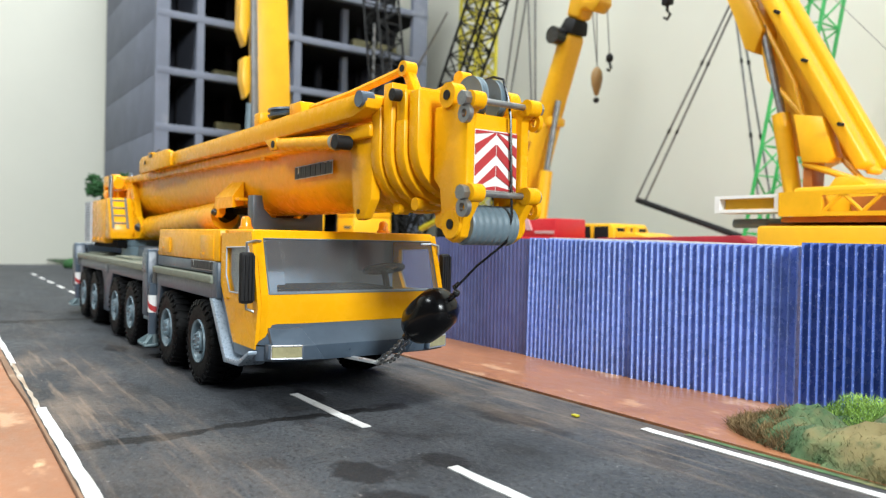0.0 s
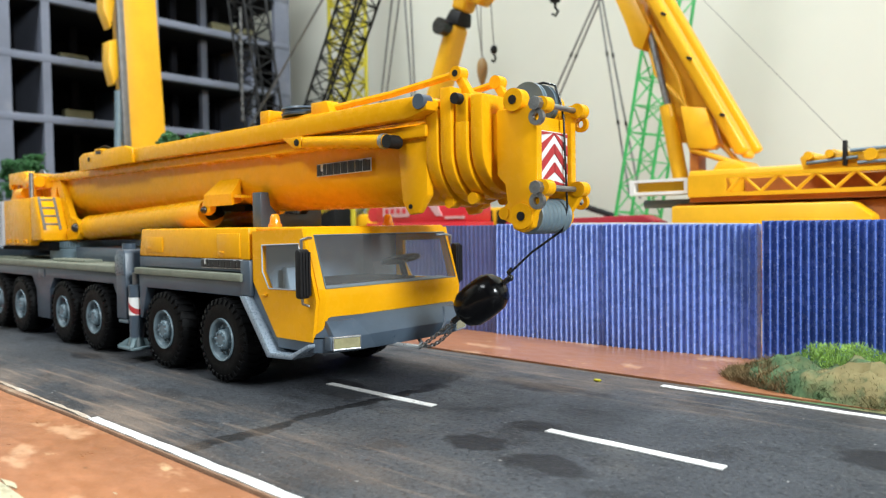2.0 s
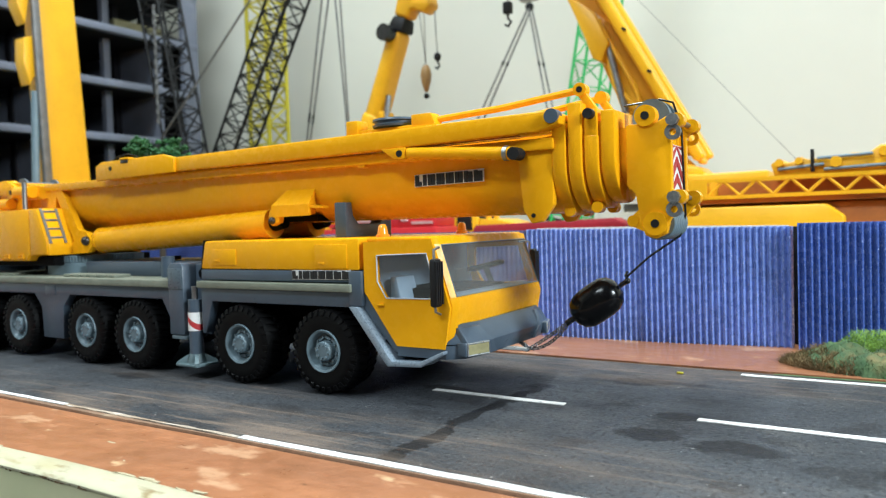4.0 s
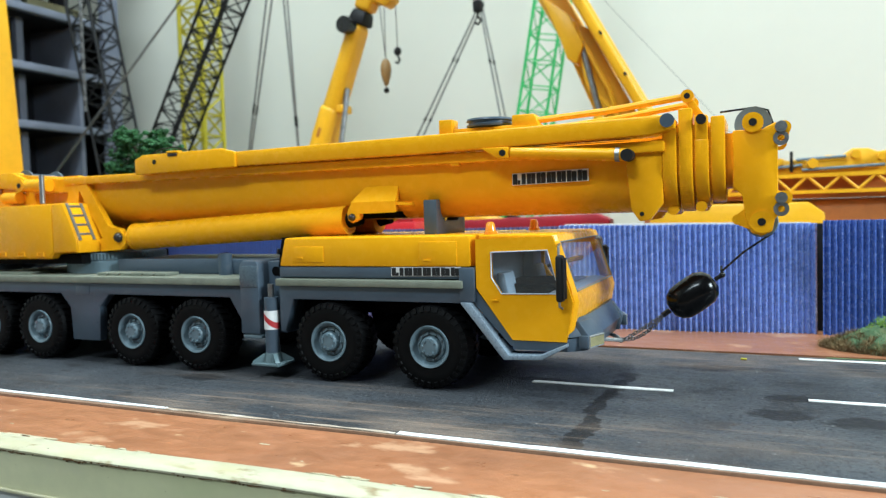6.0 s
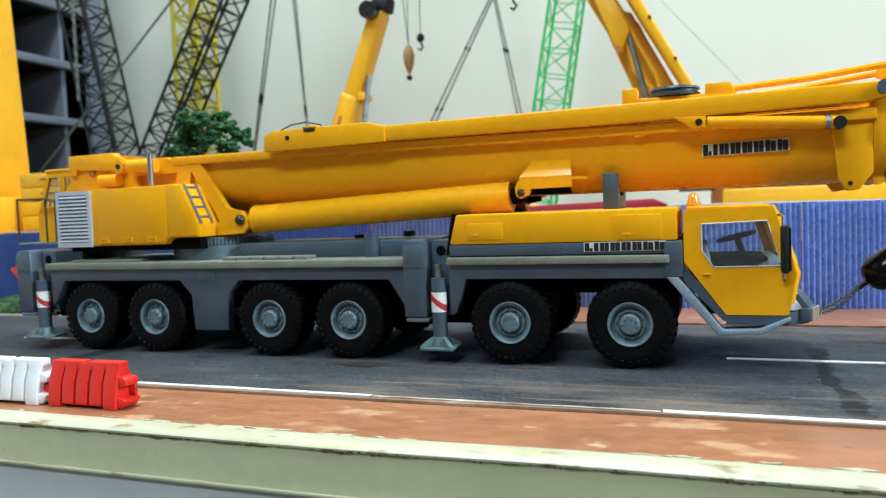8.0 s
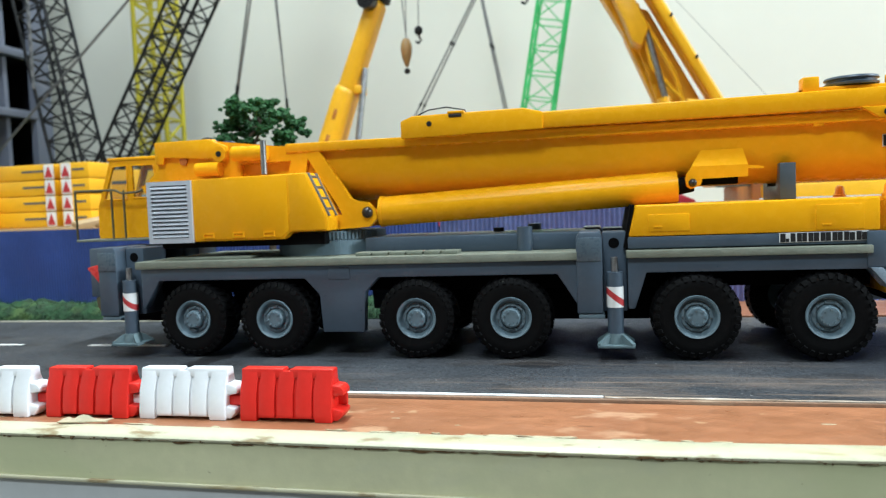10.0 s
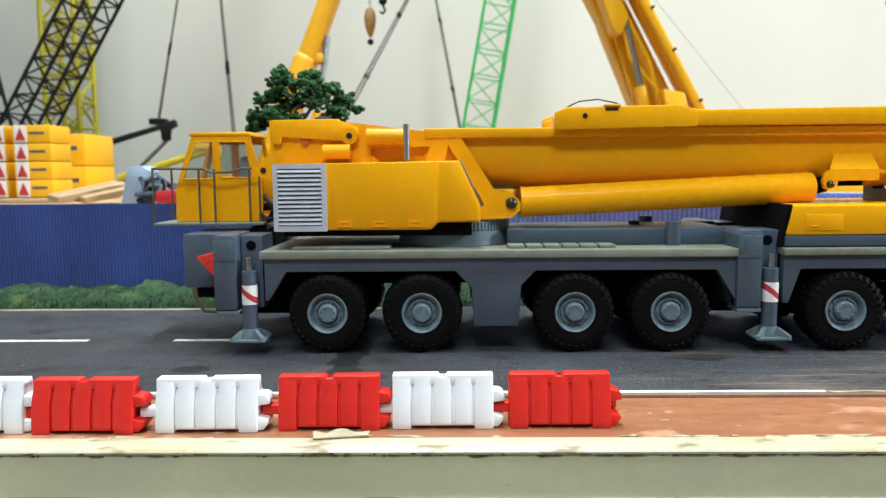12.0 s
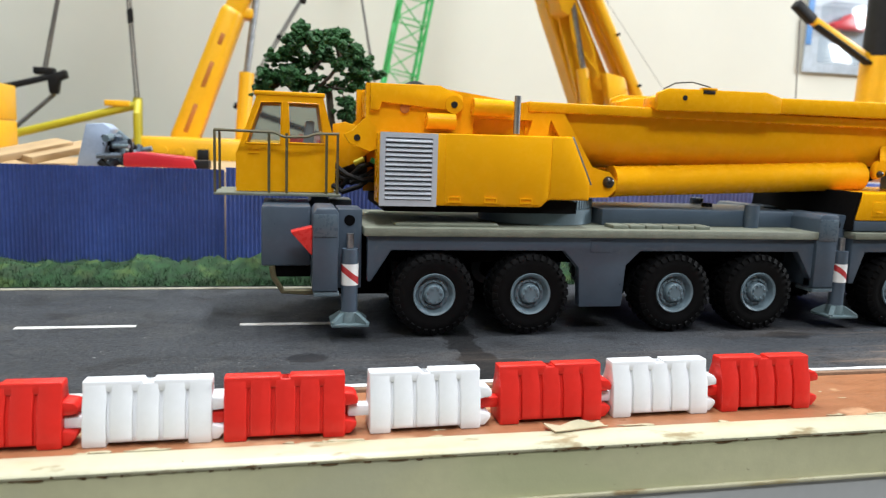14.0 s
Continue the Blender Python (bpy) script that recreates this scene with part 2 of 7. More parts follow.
LEAF = mat("dark_green_foam", (0.024, 0.108, 0.022), 0.75, vary=0.6, scale=260, bump=0.8, bump_scale=900)
MOSS = mat("dry_moss", (0.075, 0.135, 0.055), 0.9, vary=0.45, scale=120, marks=[((0.03, 0.085, 0.035), 55, 0.48, 0.60, 0.8, (1, 1, 1)), ((0.22, 0.17, 0.07), 34, 0.50, 0.62, 0.85, (1, 1, 1)), ((0.04, 0.07, 0.025), 300, 0.55, 0.7, 0.7, (1, 1, 1))])
DRYG = mat("dry_brown_fibre", (0.22, 0.15, 0.065), 0.9, vary=0.4, scale=150)
MOSSG = mat("lime_moss", (0.34, 0.52, 0.10), 0.9, vary=0.35, scale=150, marks=[((0.13, 0.24, 0.05), 60, 0.50, 0.62, 0.8, (1, 1, 1))])
GRASS = mat("dark_grass_fibre", (0.019, 0.062, 0.019), 0.9, vary=0.55, scale=140, marks=[((0.07, 0.115, 0.028), 70, 0.54, 0.66, 0.75, (1, 1, 1)), ((0.02, 0.035, 0.012), 90, 0.56, 0.68, 0.8, (1, 1, 1))])
RUSTY = mat("rusty_chip", (0.17, 0.10, 0.04), 0.85, vary=0.4, scale=300)
CRATE = mat("dull_crate_card", (0.26, 0.24, 0.13), 0.8, vary=0.2, scale=60)
PAPER = mat("torn_paper", (0.47, 0.41, 0.27), 0.8, vary=0.1, scale=90, bump=0.3)
KERB = mat("brown_kerb_card", (0.23, 0.135, 0.08), 0.8, vary=0.25, scale=60, bump=0.3, marks=[((0.40, 0.30, 0.2), 90, 0.58, 0.68, 0.7, (0.4, 1, 1))])
CARD = mat("brown_card_edge", (0.40, 0.27, 0.15), 0.85, vary=0.2, scale=90, bump=0.3)
# rust orange; on the inner deck plate it stands for yellow in shade
ORANGE = mat("rust_and_shade_orange", (0.42, 0.14, 0.02), 0.5, vary=0.15, scale=60)


def road_material():
    """Grey printed asphalt with pale grit, dark tar stains, two ragged seams and brown dust scrapes."""
    m = mat("worn_asphalt_print", (0.052, 0.056, 0.064), 0.58, vary=0.25, scale=30, bump=0.7, bump_scale=1100, spec=0.22, marks=[
        ((0.034, 0.036, 0.040), 11, 0.50, 0.66, 0.75, (0.7, 1, 1)), ((0.098, 0.104, 0.112), 15, 0.52, 0.68, 0.6, (0.8, 1, 1)),
        ((0.022, 0.022, 0.024), 60, 0.55, 0.63, 0.7, (0.7, 1, 1)), ((0.085, 0.084, 0.084), 34, 0.55, 0.68, 0.55, (0.8, 1.0, 1)), ((0.015, 0.015, 0.017), 700, 0.52, 0.62, 0.75, (1, 1, 1)),
        ((0.15, 0.152, 0.155), 850, 0.58, 0.68, 0.5, (1, 1, 1)), ((0.32, 0.31, 0.30), 420, 0.70, 0.72, 0.9, (1, 1, 1)), ((0.40, 0.39, 0.37), 210, 0.735, 0.75, 0.9, (1, 0.7, 1))])
    t = m.node_tree
    b = t.nodes["Principled BSDF"]
    col = b.inputs["Base Color"].links[0].from_socket
    co = t.nodes.new("ShaderNodeTexCoord")
    sep = t.nodes.new("ShaderNodeSeparateXYZ")
    t.links.new(co.outputs["Object"], sep.inputs[0])
    X, Y = sep.outputs[0], sep.outputs[1]

    def calc(op, *vals):
        k = t.nodes.new("ShaderNodeMath")
        k.operation = op
        for i, v in enumerate(vals):
            if isinstance(v, (int, float)):
                k.inputs[i].default_value = v
            else:
                t.links.new(v, k.inputs[i])
        return k.outputs[0]

    def noisy(sx, sy, detail=5.0, off=0.0):
        mp = t.nodes.new("ShaderNodeMapping")
        mp.inputs["Scale"].default_value, mp.inputs["Location"].default_value = (sx, sy, 1), (off, off * 0.7, 0)
        t.links.new(co.outputs["Object"], mp.inputs[0])
        n = t.nodes.new("ShaderNodeTexNoise")
        n.inputs["Scale"].default_value, n.inputs["Detail"].default_value, n.inputs["Roughness"].default_value = 1.0, detail, 0.62
        t.links.new(mp.outputs[0], n.inputs["Vector"])
        return n.outputs["Fac"]

    def lay(fac, colour):
        nonlocal col
        x = t.nodes.new("ShaderNodeMix")
        x.data_type = "RGBA"
        t.links.new(fac, x.inputs[0])
        t.links.new(col, x.inputs[6])
        x.inputs[7].default_value = colour + (1,)
        col = x.outputs[2]

    def clip(v, gain):
        k = t.nodes.new("ShaderNodeClamp")
        t.links.new(calc("MULTIPLY", v, gain), k.inputs[0])
        return k.outputs[0]

    rag, ragged = noisy(120, 120, 6.0), noisy(45, 45, 6.0, 3.0)
    tar = None
    for x, y, rx, ry in ((-0.131, 0.098, 0.011, 0.008), (-0.126, 0.121, 0.010, 0.006), (-0.103, 0.094, 0.015, 0.008), (-0.218, 0.124, 0.012, 0.004), (-0.187, 0.142, 0.008, 0.006),
                         (-0.15, 0.165, 0.026, 0.009), (-0.06, 0.085, 0.016, 0.008), (-0.56, 0.07, 0.009, 0.006), (-0.49, 0.06, 0.008, 0.004), (-0.60, 0.05, 0.011, 0.005), (-0.04, 0.15, 0.02, 0.01), (-0.36, 0.085, 0.02, 0.006)):
        dx, dy = calc("DIVIDE", calc("SUBTRACT", X, x), rx), calc("DIVIDE", calc("SUBTRACT", Y, y), ry)
        d = calc("ADD", calc("MULTIPLY", dx, dx), calc("MULTIPLY", dy, dy))
        f = calc("SUBTRACT", calc("MULTIPLY", ragged, 3.4), calc("ADD", d, 0.9))
        tar = f if tar is None else calc("MAXIMUM", tar, f)
    lay(calc("MULTIPLY", clip(tar, 3.0), 0.88), (0.014, 0.014, 0.016))
    # ragged seams that cross the near lane
    for x, y0, y1, w, bend_ in ((-0.187, 0.041, 0.140, 0.0032, 0.018), (-0.502, 0.041, 0.128, 0.0065, 0.010)):
        off = calc("ABSOLUTE", calc("ADD", calc("SUBTRACT", X, x), calc("MULTIPLY", calc("SUBTRACT", ragged, 0.5), bend_)))
        f = calc("SUBTRACT", calc("MULTIPLY", rag, 2.6 * w), calc("ADD", off, 0.3 * w))
        ends = calc("MULTIPLY", calc("GREATER_THAN", Y, y0), calc("LESS_THAN", Y, y1))
        lay(calc("MULTIPLY", calc("MULTIPLY", clip(f, 1800.0), ends), 0.95), (0.011, 0.011, 0.012))
    # brown dust scraped along the lanes
    scrape, cloud = noisy(16, 260, 5.0), noisy(18, 46, 5.0, 5.0)
    for x, y, rx, ry, amount in ((-0.29, 0.052, 0.12, 0.022, 1.1), (-0.27, 0.043, 0.10, 0.008, 1.0), (-0.17, 0.185, 0.15, 0.032, 1.1), (-0.17, 0.062, 0.10, 0.026, 0.7), (-0.48, 0.060, 0.10, 0.022, 0.25), (-0.33, 0.088, 0.09, 0.012, 0.45)):
        dx, dy = calc("DIVIDE", calc("SUBTRACT", X, x), rx), calc("DIVIDE", calc("SUBTRACT", Y, y), ry)
        zone = calc("MAXIMUM", calc("SUBTRACT", 1.0, calc("ADD", calc("MULTIPLY", dx, dx), calc("MULTIPLY", dy, dy))), 0.0)
        f = calc("MULTIPLY", zone, calc("ADD", clip(calc("SUBTRACT", scrape, 0.54), 7.0), clip(calc("SUBTRACT", cloud, 0.42), 3.0)))
        lay(calc("MULTIPLY", clip(f, 1.0), 0.66 * amount), (0.22, 0.165, 0.125))
    t.links.new(col, b.inputs["Base Color"])
    return m


ROAD = road_material()


# ---- building blocks ----
def add_box(bm, x0, x1, y0, y1, z0, z1):
    vs = [bm.verts.new(p) for p in ((x0, y0, z0), (x1, y0, z0), (x1, y1, z0), (x0, y1, z0), (x0, y0, z1), (x1, y0, z1), (x1, y1, z1), (x0, y1, z1))]
    for f in ((3, 2, 1, 0), (4, 5, 6, 7), (0, 1, 5, 4), (1, 2, 6, 5), (2, 3, 7, 6), (3, 0, 4, 7)):
        bm.faces.new([vs[i] for i in f])
    return bm


def add_prism(bm, pts, axis, a, b):
    """Extrudes a flat outline from a to b along an axis: (x, z) along y, (y, z) along x, (x, y) along z."""
    def put(p, d):
        return {"y": (p[0], d, p[1]), "x": (d, p[0], p[1]), "z": (p[0], p[1], d)}[axis]
    lo = [bm.verts.new(put(p, a)) for p in pts]
    hi = [bm.verts.new(put(p, b)) for p in pts]
    n = len(pts)
    bm.faces.new(lo)
    bm.faces.new(hi[::-1])
    for i in range(n):
        bm.faces.new((lo[i], hi[i], hi[(i + 1) % n], lo[(i + 1) % n]))
    return bm


def add_cyl(bm, p0, p1, r, r2=None, seg=16, caps=True):
    p0, p1 = Vector(p0), Vector(p1)
    r2 = r if r2 is None else r2
    d = (p1 - p0).normalized()
    u = d.orthogonal().normalized()
    v = d.cross(u)
    ring = lambda p, q: [bm.verts.new(p + (u * math.cos(k * math.tau / seg) + v * math.sin(k * math.tau / seg)) * q) for k in range(seg)]
    a, b = ring(p0, r), ring(p1, r2)
    for i in range(seg):
        bm.faces.new((a[i], a[(i + 1) % seg], b[(i + 1) % seg], b[i]))
    if caps:
        bm.faces.new(a[::-1])
        bm.faces.new(b)
    return bm


def add_tube(bm, pts, r, seg=6):
    pts = [Vector(p) for p in pts]
    rings = []
    u = None
    for i, p in enumerate(pts):
        d = (pts[min(i + 1, len(pts) - 1)] - pts[max(i - 1, 0)]).normalized()
        if u is None:
            u = d.orthogonal().normalized()
        u = (u - d * u.dot(d)).normalized()
        v = d.cross(u)
        rings.append([bm.verts.new(p + (u * math.cos(k * math.tau / seg) + v * math.sin(k * math.tau / seg)) * r) for k in range(seg)])
    for a, b in zip(rings, rings[1:]):
        for i in range(seg):
            bm.faces.new((a[i], a[(i + 1) % seg], b[(i + 1) % seg], b[i]))
    bm.faces.new(rings[0][::-1])
    bm.faces.new(rings[-1])
    return bm


def add_lathe(bm, profile, origin, axis=(0, 1, 0), seg=32):
    """Turns (radius, distance along the axis) pairs round an axis."""
    o, d = Vector(origin), Vector(axis).normalized()
    u = d.orthogonal().normalized()
    v = d.cross(u)
    rings = []
    for r, h in profile:
        if r < 1e-6:
            rings.append([bm.verts.new(o + d * h)])
        else:
            rings.append([bm.verts.new(o + d * h + (u * math.cos(k * math.tau / seg) + v * math.sin(k * math.tau / seg)) * r) for k in range(seg)])
    for a, b in zip(rings, rings[1:]):
        for i in range(seg):
            j = (i + 1) % seg
            if len(a) == 1 and len(b) > 1:
                bm.faces.new((a[0], b[j], b[i]))
            elif len(b) == 1 and len(a) > 1:
                bm.faces.new((a[i], a[j], b[0]))
            elif len(a) > 1:
                bm.faces.new((a[i], a[j], b[j], b[i]))
    return bm


def add_ball(bm, c, r, stretch=(1, 1, 1), sub=2):
    k = bmesh.ops.create_icosphere(bm, subdivisions=sub, radius=r)
    for v in k["verts"]:
        v.co = Vector((v.co.x * stretch[0], v.co.y * stretch[1], v.co.z * stretch[2])) + Vector(c)
    return bm


def soften(bm, w=0.0004, seg=2, angle=0.6):
    bmesh.ops.recalc_face_normals(bm, faces=bm.faces)
    es = [e for e in bm.edges if len(e.link_faces) == 2 and e.calc_face_angle(0) > angle]
    bmesh.ops.bevel(bm, geom=es, offset=w, segments=seg, profile=0.5, affect="EDGES", clamp_overlap=True)
    return bm


def sheet(bm, material):
    bmesh.ops.recalc_face_normals(bm, faces=bm.faces)
    me = bpy.data.meshes.new("mesh")
    bm.to_mesh(me)
    bm.free()
    me.materials.append(material)
    me.polygons.foreach_set("use_smooth", [True] * len(me.polygons))
    me.set_sharp_from_angle(angle=0.6)
    return me


def put(name, me, parent=None, label="", at=None):
    ob = new(name, me)
    if parent is not None:
        ob.parent = parent
        if parent.type == "EMPTY":
            ob.matrix_parent_inverse = parent.matrix_basis.inverted()
    if at is not None:
        ob.matrix_basis = at
    return tagged(ob, label)


def part(name, bm, material, parent, label=""):
    return put(name, sheet(bm, material), parent, label)


def thing(name, place, label, category, group=""):
    ob = new(name)
    ob.empty_display_size = 0.01
    ob.matrix_basis = Matrix.Translation(place)
    return tagged(ob, label, category, group)


def solid(name, bm, material, label, category, group="", kind=""):
    return tagged(put(name, sheet(bm, material)), label, category, group, kind)


B = bmesh.new


def boxm(x0, x1, y0, y1, z0, z1, soft=0.0):
    bm = add_box(B(), x0, x1, y0, y1, z0, z1)
    return soften(bm, soft) if soft else bm


def prism(pts, axis, a, b, soft=0.0):
    bm = add_prism(B(), pts, axis, a, b)
    return soften(bm, soft) if soft else bm


def rod(p0, p1, r, r2=None, seg=16):
    return add_cyl(B(), p0, p1, r, r2, seg)


# ---- the room and the table ----
def structure(name, bm, material, label):
    return solid(name, bm, material, label, "", kind="structure")


structure("wall_north", boxm(-1.75, 2.2, 0.95, 1.05, -0.8, 1.85), WALLM, "cream painted plaster wall behind the diorama")
structure("wall_west", boxm(-1.75, -1.65, -2.2, 0.95, -0.8, 1.85), WALLM, "cream painted plaster side wall")
# the unseen sides of the room are kept dark to hold back fill
structure("wall_east", boxm(2.2, 2.3, -2.2, 1.05, -0.8, 1.85), DIMWALL, "unseen side wall, darkened to cut bounced light")
structure("wall_south", boxm(-1.75, 2.3, -2.3, -2.2, -0.8, 1.85), DIMWALL, "unseen wall behind the viewer, darkened to cut bounced light")
structure("ceiling", boxm(-1.75, 2.3, -2.3, 1.05, 1.85, 1.95), CEIL, "unseen flat ceiling, greyed to cut bounced light")
structure("floor", boxm(-1.75, 2.3, -2.3, 1.05, -0.85, -0.8), LFLOOR, "unseen room floor, darkened to cut bounced light")

def edge_shift(x):
    """How far the table's front edge stands forward of the road's line."""
    t = min(1.0, max(0.0, (-0.25 - x) / 0.08))
    return -0.0025 * t * t * (3 - 2 * t)


def askew(bm, limit=1.0):
    for x in (-0.33, -0.31, -0.29, -0.27, -0.25):
        bmesh.ops.bisect_plane(bm, geom=bm.verts[:] + bm.edges[:] + bm.faces[:], plane_co=(x, 0, 0), plane_no=(1, 0, 0))
    for v in bm.verts:
        if v.co.y < limit:
            v.co.y += edge_shift(v.co.x)
    return bm


table = thing("display_table", (0, 0.4, -0.8), "painted wooden display table with chipped cream edge", "table")
top = add_box(B(), -1.38, 0.75, 0.0013, 0.22, -0.02, -0.0025)
add_box(top, -1.64, 0.75, 0.22, 0.94, -0.02, -0.0025)
part("tabletop", top, CREAM, table)
# rounded cream lip along the front
lip = [(0.0012, -0.003), (0.0012, -0.0004), (-0.0005, 0.0001), (-0.0040, 0.0001), (-0.0062, -0.0001), (-0.0076, -0.0005), (-0.0082, -0.0011), (-0.0081, -0.0017), (-0.0076, -0.0021), (0.0012, -0.0024)]
part("front_lip", askew(prism(lip, "x", -1.38, 0.75)), CREAM, table, "chipped cream painted lip")
part("apron", askew(boxm(-1.38, 0.75, -0.0075, 0.004, -0.0140, -0.0022)), OLIVE, table, "olive cream painted front board")
part("bead", askew(boxm(-1.38, 0.75, -0.0084, 0.004, -0.0152, -0.0141, 0.0003)), CREAM, table, "thin cream bead")
part("panel", askew(boxm(-1.38, 0.75, -0.0070, 0.004, -0.2, -0.0153)), PALEGREY, table, "pale grey front panel")
for px, py in ((-1.3, 0.05), (0.65, 0.05), (-1.3, 0.85), (0.65, 0.85)):
    part("leg", boxm(px - 0.03, px + 0.03, py - 0.03, py + 0.03, -0.8, -0.02), CREAM, table)

strip_box = prism([(-1.38, 0.0353), (-0.305, 0.0353), (-0.250, 0.0366), (0.75, 0.0368), (0.75, 0.0375), (-1.38, 0.0375)], "z", -0.0024, 0.0003, 0.0002)
structure("road", boxm(-1.38, 0.75, 0.0376, 0.200, -0.0024, 0.0), ROAD, "worn dark grey printed asphalt road sheet")
structure("pavement_near", askew(prism([(-1.38, 0.0014), (0.75, 0.0014), (0.75, 0.0366), (-0.250, 0.0364), (-0.305, 0.0351), (-1.38, 0.0351)], "z", -0.0024, -0.0007), 0.01), PAVE, "scuffed terracotta painted card pavement")
structure("kerb_strip", strip_box, KERB, "brown card edge of the road sheet")
structure("pavement_far", boxm(-0.395, 0.75, 0.2003, 0.30, -0.0024, 0.0008), PAVE, "terracotta painted card pavement by the fence")
structure("ground_verge", add_box(boxm(-1.64, -0.4703, 0.2003, 0.94, -0.0024, 0.0004), -0.4703, -0.3953, 0.2003, 0.2997, -0.0024, 0.0004), GRASS, "dark green verge sheet behind the road")
structure("ground_yard", boxm(-0.4697, 0.75, 0.3003, 0.94, -0.0024, 0.0004), CARD, "brown card ground of the site yard")


def strip(x0, x1, y0, y1, z, seed, ragged=0.0004, step=0.006):
    """A thin painted strip with slightly uneven edges."""
    rnd = random.Random(seed)
    bm = B()
    n = max(2, int((x1 - x0) / step))
    lo, hi = [], []
    for i in range(n + 1):
        x = x0 + (x1 - x0) * i / n
        lo.append(bm.verts.new((x, y0 + rnd.uniform(-ragged, ragged), z)))
        hi.append(bm.verts.new((x, y1 + rnd.uniform(-ragged, ragged), z)))
    for i in range(n):
        bm.faces.new((lo[i], lo[i + 1], hi[i + 1], hi[i]))
    k = bmesh.ops.extrude_face_region(bm, geom=bm.faces[:])
    for v in [g for g in k["geom"] if isinstance(g, bmesh.types.BMVert)]:
        v.co.z -= 0.0003
    return bm


def flakes(n, x0, x1, y, z, spread, size, seed, lift=0.0):
    """Small ragged flakes scattered along a line."""
    rnd = random.Random(seed)
    bm = B()
    for _ in range(n):
        cx, cy = rnd.uniform(x0, x1), y + rnd.uniform(-spread, spread)
        cy += edge_shift(cx)
        lx, ly = size * rnd.uniform(0.4, 2.6), size * rnd.uniform(0.15, 0.4)
        vs = []
        for q in range(9):
            a = q * math.tau / 9
            k = rnd.uniform(0.55, 1.1)
            vs.append(bm.verts.new((cx + math.cos(a) * lx * k, cy + math.sin(a) * ly * k, z + lift * rnd.random())))
        f = bm.faces.new(vs)
        top_ = bmesh.ops.extrude_face_region(bm, geom=[f])
        for g in top_["geom"]:
            if isinstance(g, bmesh.types.BMVert):
                g.co.z += 0.00025
    return bm


solid("paper_scraps", flakes(60, -0.62, 0.0, 0.0018, -0.0007, 0.0006, 0.0024, 5, 0.0003), PAPER, "torn cream paper scraps along the pavement edge", "paper", kind="stuff")
solid("cream_chips", flakes(20, -0.62, 0.0, 0.014, -0.00088, 0.011, 0.0012, 8), CREAM, "pale paint flakes on the terracotta pavement", "paint flakes", kind="stuff")
rust = B()
rnd = random.Random(17)
for _ in range(260):
    cx, w, h = rnd.uniform(-0.74, 0.0), rnd.uniform(0.0003, 0.0012) * (3 if rnd.random() < 0.3 else 1), rnd.uniform(0.00012, 0.00045)
    zc = -0.0019 + rnd.uniform(-0.0004, 0.0005)
    vs = [rust.verts.new((cx + math.cos(q * math.tau / 10) * w * rnd.uniform(0.6, 1.1), -0.00822 + edge_shift(cx) + 0.5 * abs(zc + 0.0014), zc + math.sin(q * math.tau / 10) * h * rnd.uniform(0.6, 1.1))) for q in range(10)]
    rust.faces.new(vs)
k_ = bmesh.ops.extrude_face_region(rust, geom=rust.faces[:])
for g in k_["geom"]:
    if isinstance(g, bmesh.types.BMVert):
        g.co.y += 0.0006
tagged(part("chipped_paint", rust, RUSTY, table), "rust brown chips in the cream lip", "", "", "stuff")


marks = [("edge_line", -0.240, 0.75, 0.0377, 0.0408), ("edge_line", -1.38, -0.335, 0.0378, 0.0402), ("edge_line", -0.121, 0.75, 0.1910, 0.1942), ("edge_line", -1.38, -0.5, 0.1925, 0.1965)]
for a, b in ((-1.08, -1.03), (-0.995, -0.95), (-0.915, -0.872), (-0.833, -0.79), (-0.752, -0.709), (-0.668, -0.625), (-0.586, -0.543), (-0.22, -0.166), (-0.121, -0.07), (-0.022, 0.03), (0.08, 0.13)):
    marks.append(("lane_dash", a, b, 0.1172, 0.1204))
for i, (nm, a, b, c, d) in enumerate(marks):
    structure(nm, strip(a, b, c, d, 0.0004, i, 0.00025), LINEDULL if i == 3 else LINE, "worn white painted road marking")
structure("edge_line", strip(-0.3345, -0.2405, 0.0379, 0.0394, 0.0004, 40, 0.0004), LINEDUST, "dusty rubbed stretch of the white edge line")




# ---- the model mobile crane ----
def far(y):
    return 2 * C - y


def both(y0, y1):
    """The same span on the near and on the far side of the crane."""
    return (y0, y1), (far(y1), far(y0))


crane = thing("mobile_crane", (-0.385, C, 0.0), "yellow and slate grey six-axle model mobile crane parked on the road", "crane")

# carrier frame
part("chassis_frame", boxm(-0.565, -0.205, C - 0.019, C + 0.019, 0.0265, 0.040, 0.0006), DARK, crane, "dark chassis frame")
# two added low blocks stand in for shade in the gaps between wheels
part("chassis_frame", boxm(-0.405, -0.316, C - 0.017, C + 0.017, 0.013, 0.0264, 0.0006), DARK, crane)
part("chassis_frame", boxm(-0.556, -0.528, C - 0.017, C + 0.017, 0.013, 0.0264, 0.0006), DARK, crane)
rear_skirt = [(-0.538, 0.0394), (-0.538, 0.022), (-0.5365, 0.022), (-0.529, 0.034), (-0.459, 0.034), (-0.4525, 0.027), (-0.4515, 0.011), (-0.433, 0.011), (-0.432, 0.028), (-0.426, 0.034), (-0.352, 0.034), (-0.3445, 0.022), (-0.3445, 0.018), (-0.342, 0.018), (-0.342, 0.0394)]
front_skirt = [(-0.325, 0.0397), (-0.325, 0.020), (-0.3225, 0.020), (-0.318, 0.034), (-0.2365, 0.034), (-0.2365, 0.046), (-0.239, 0.046), (-0.239, 0.0397)]
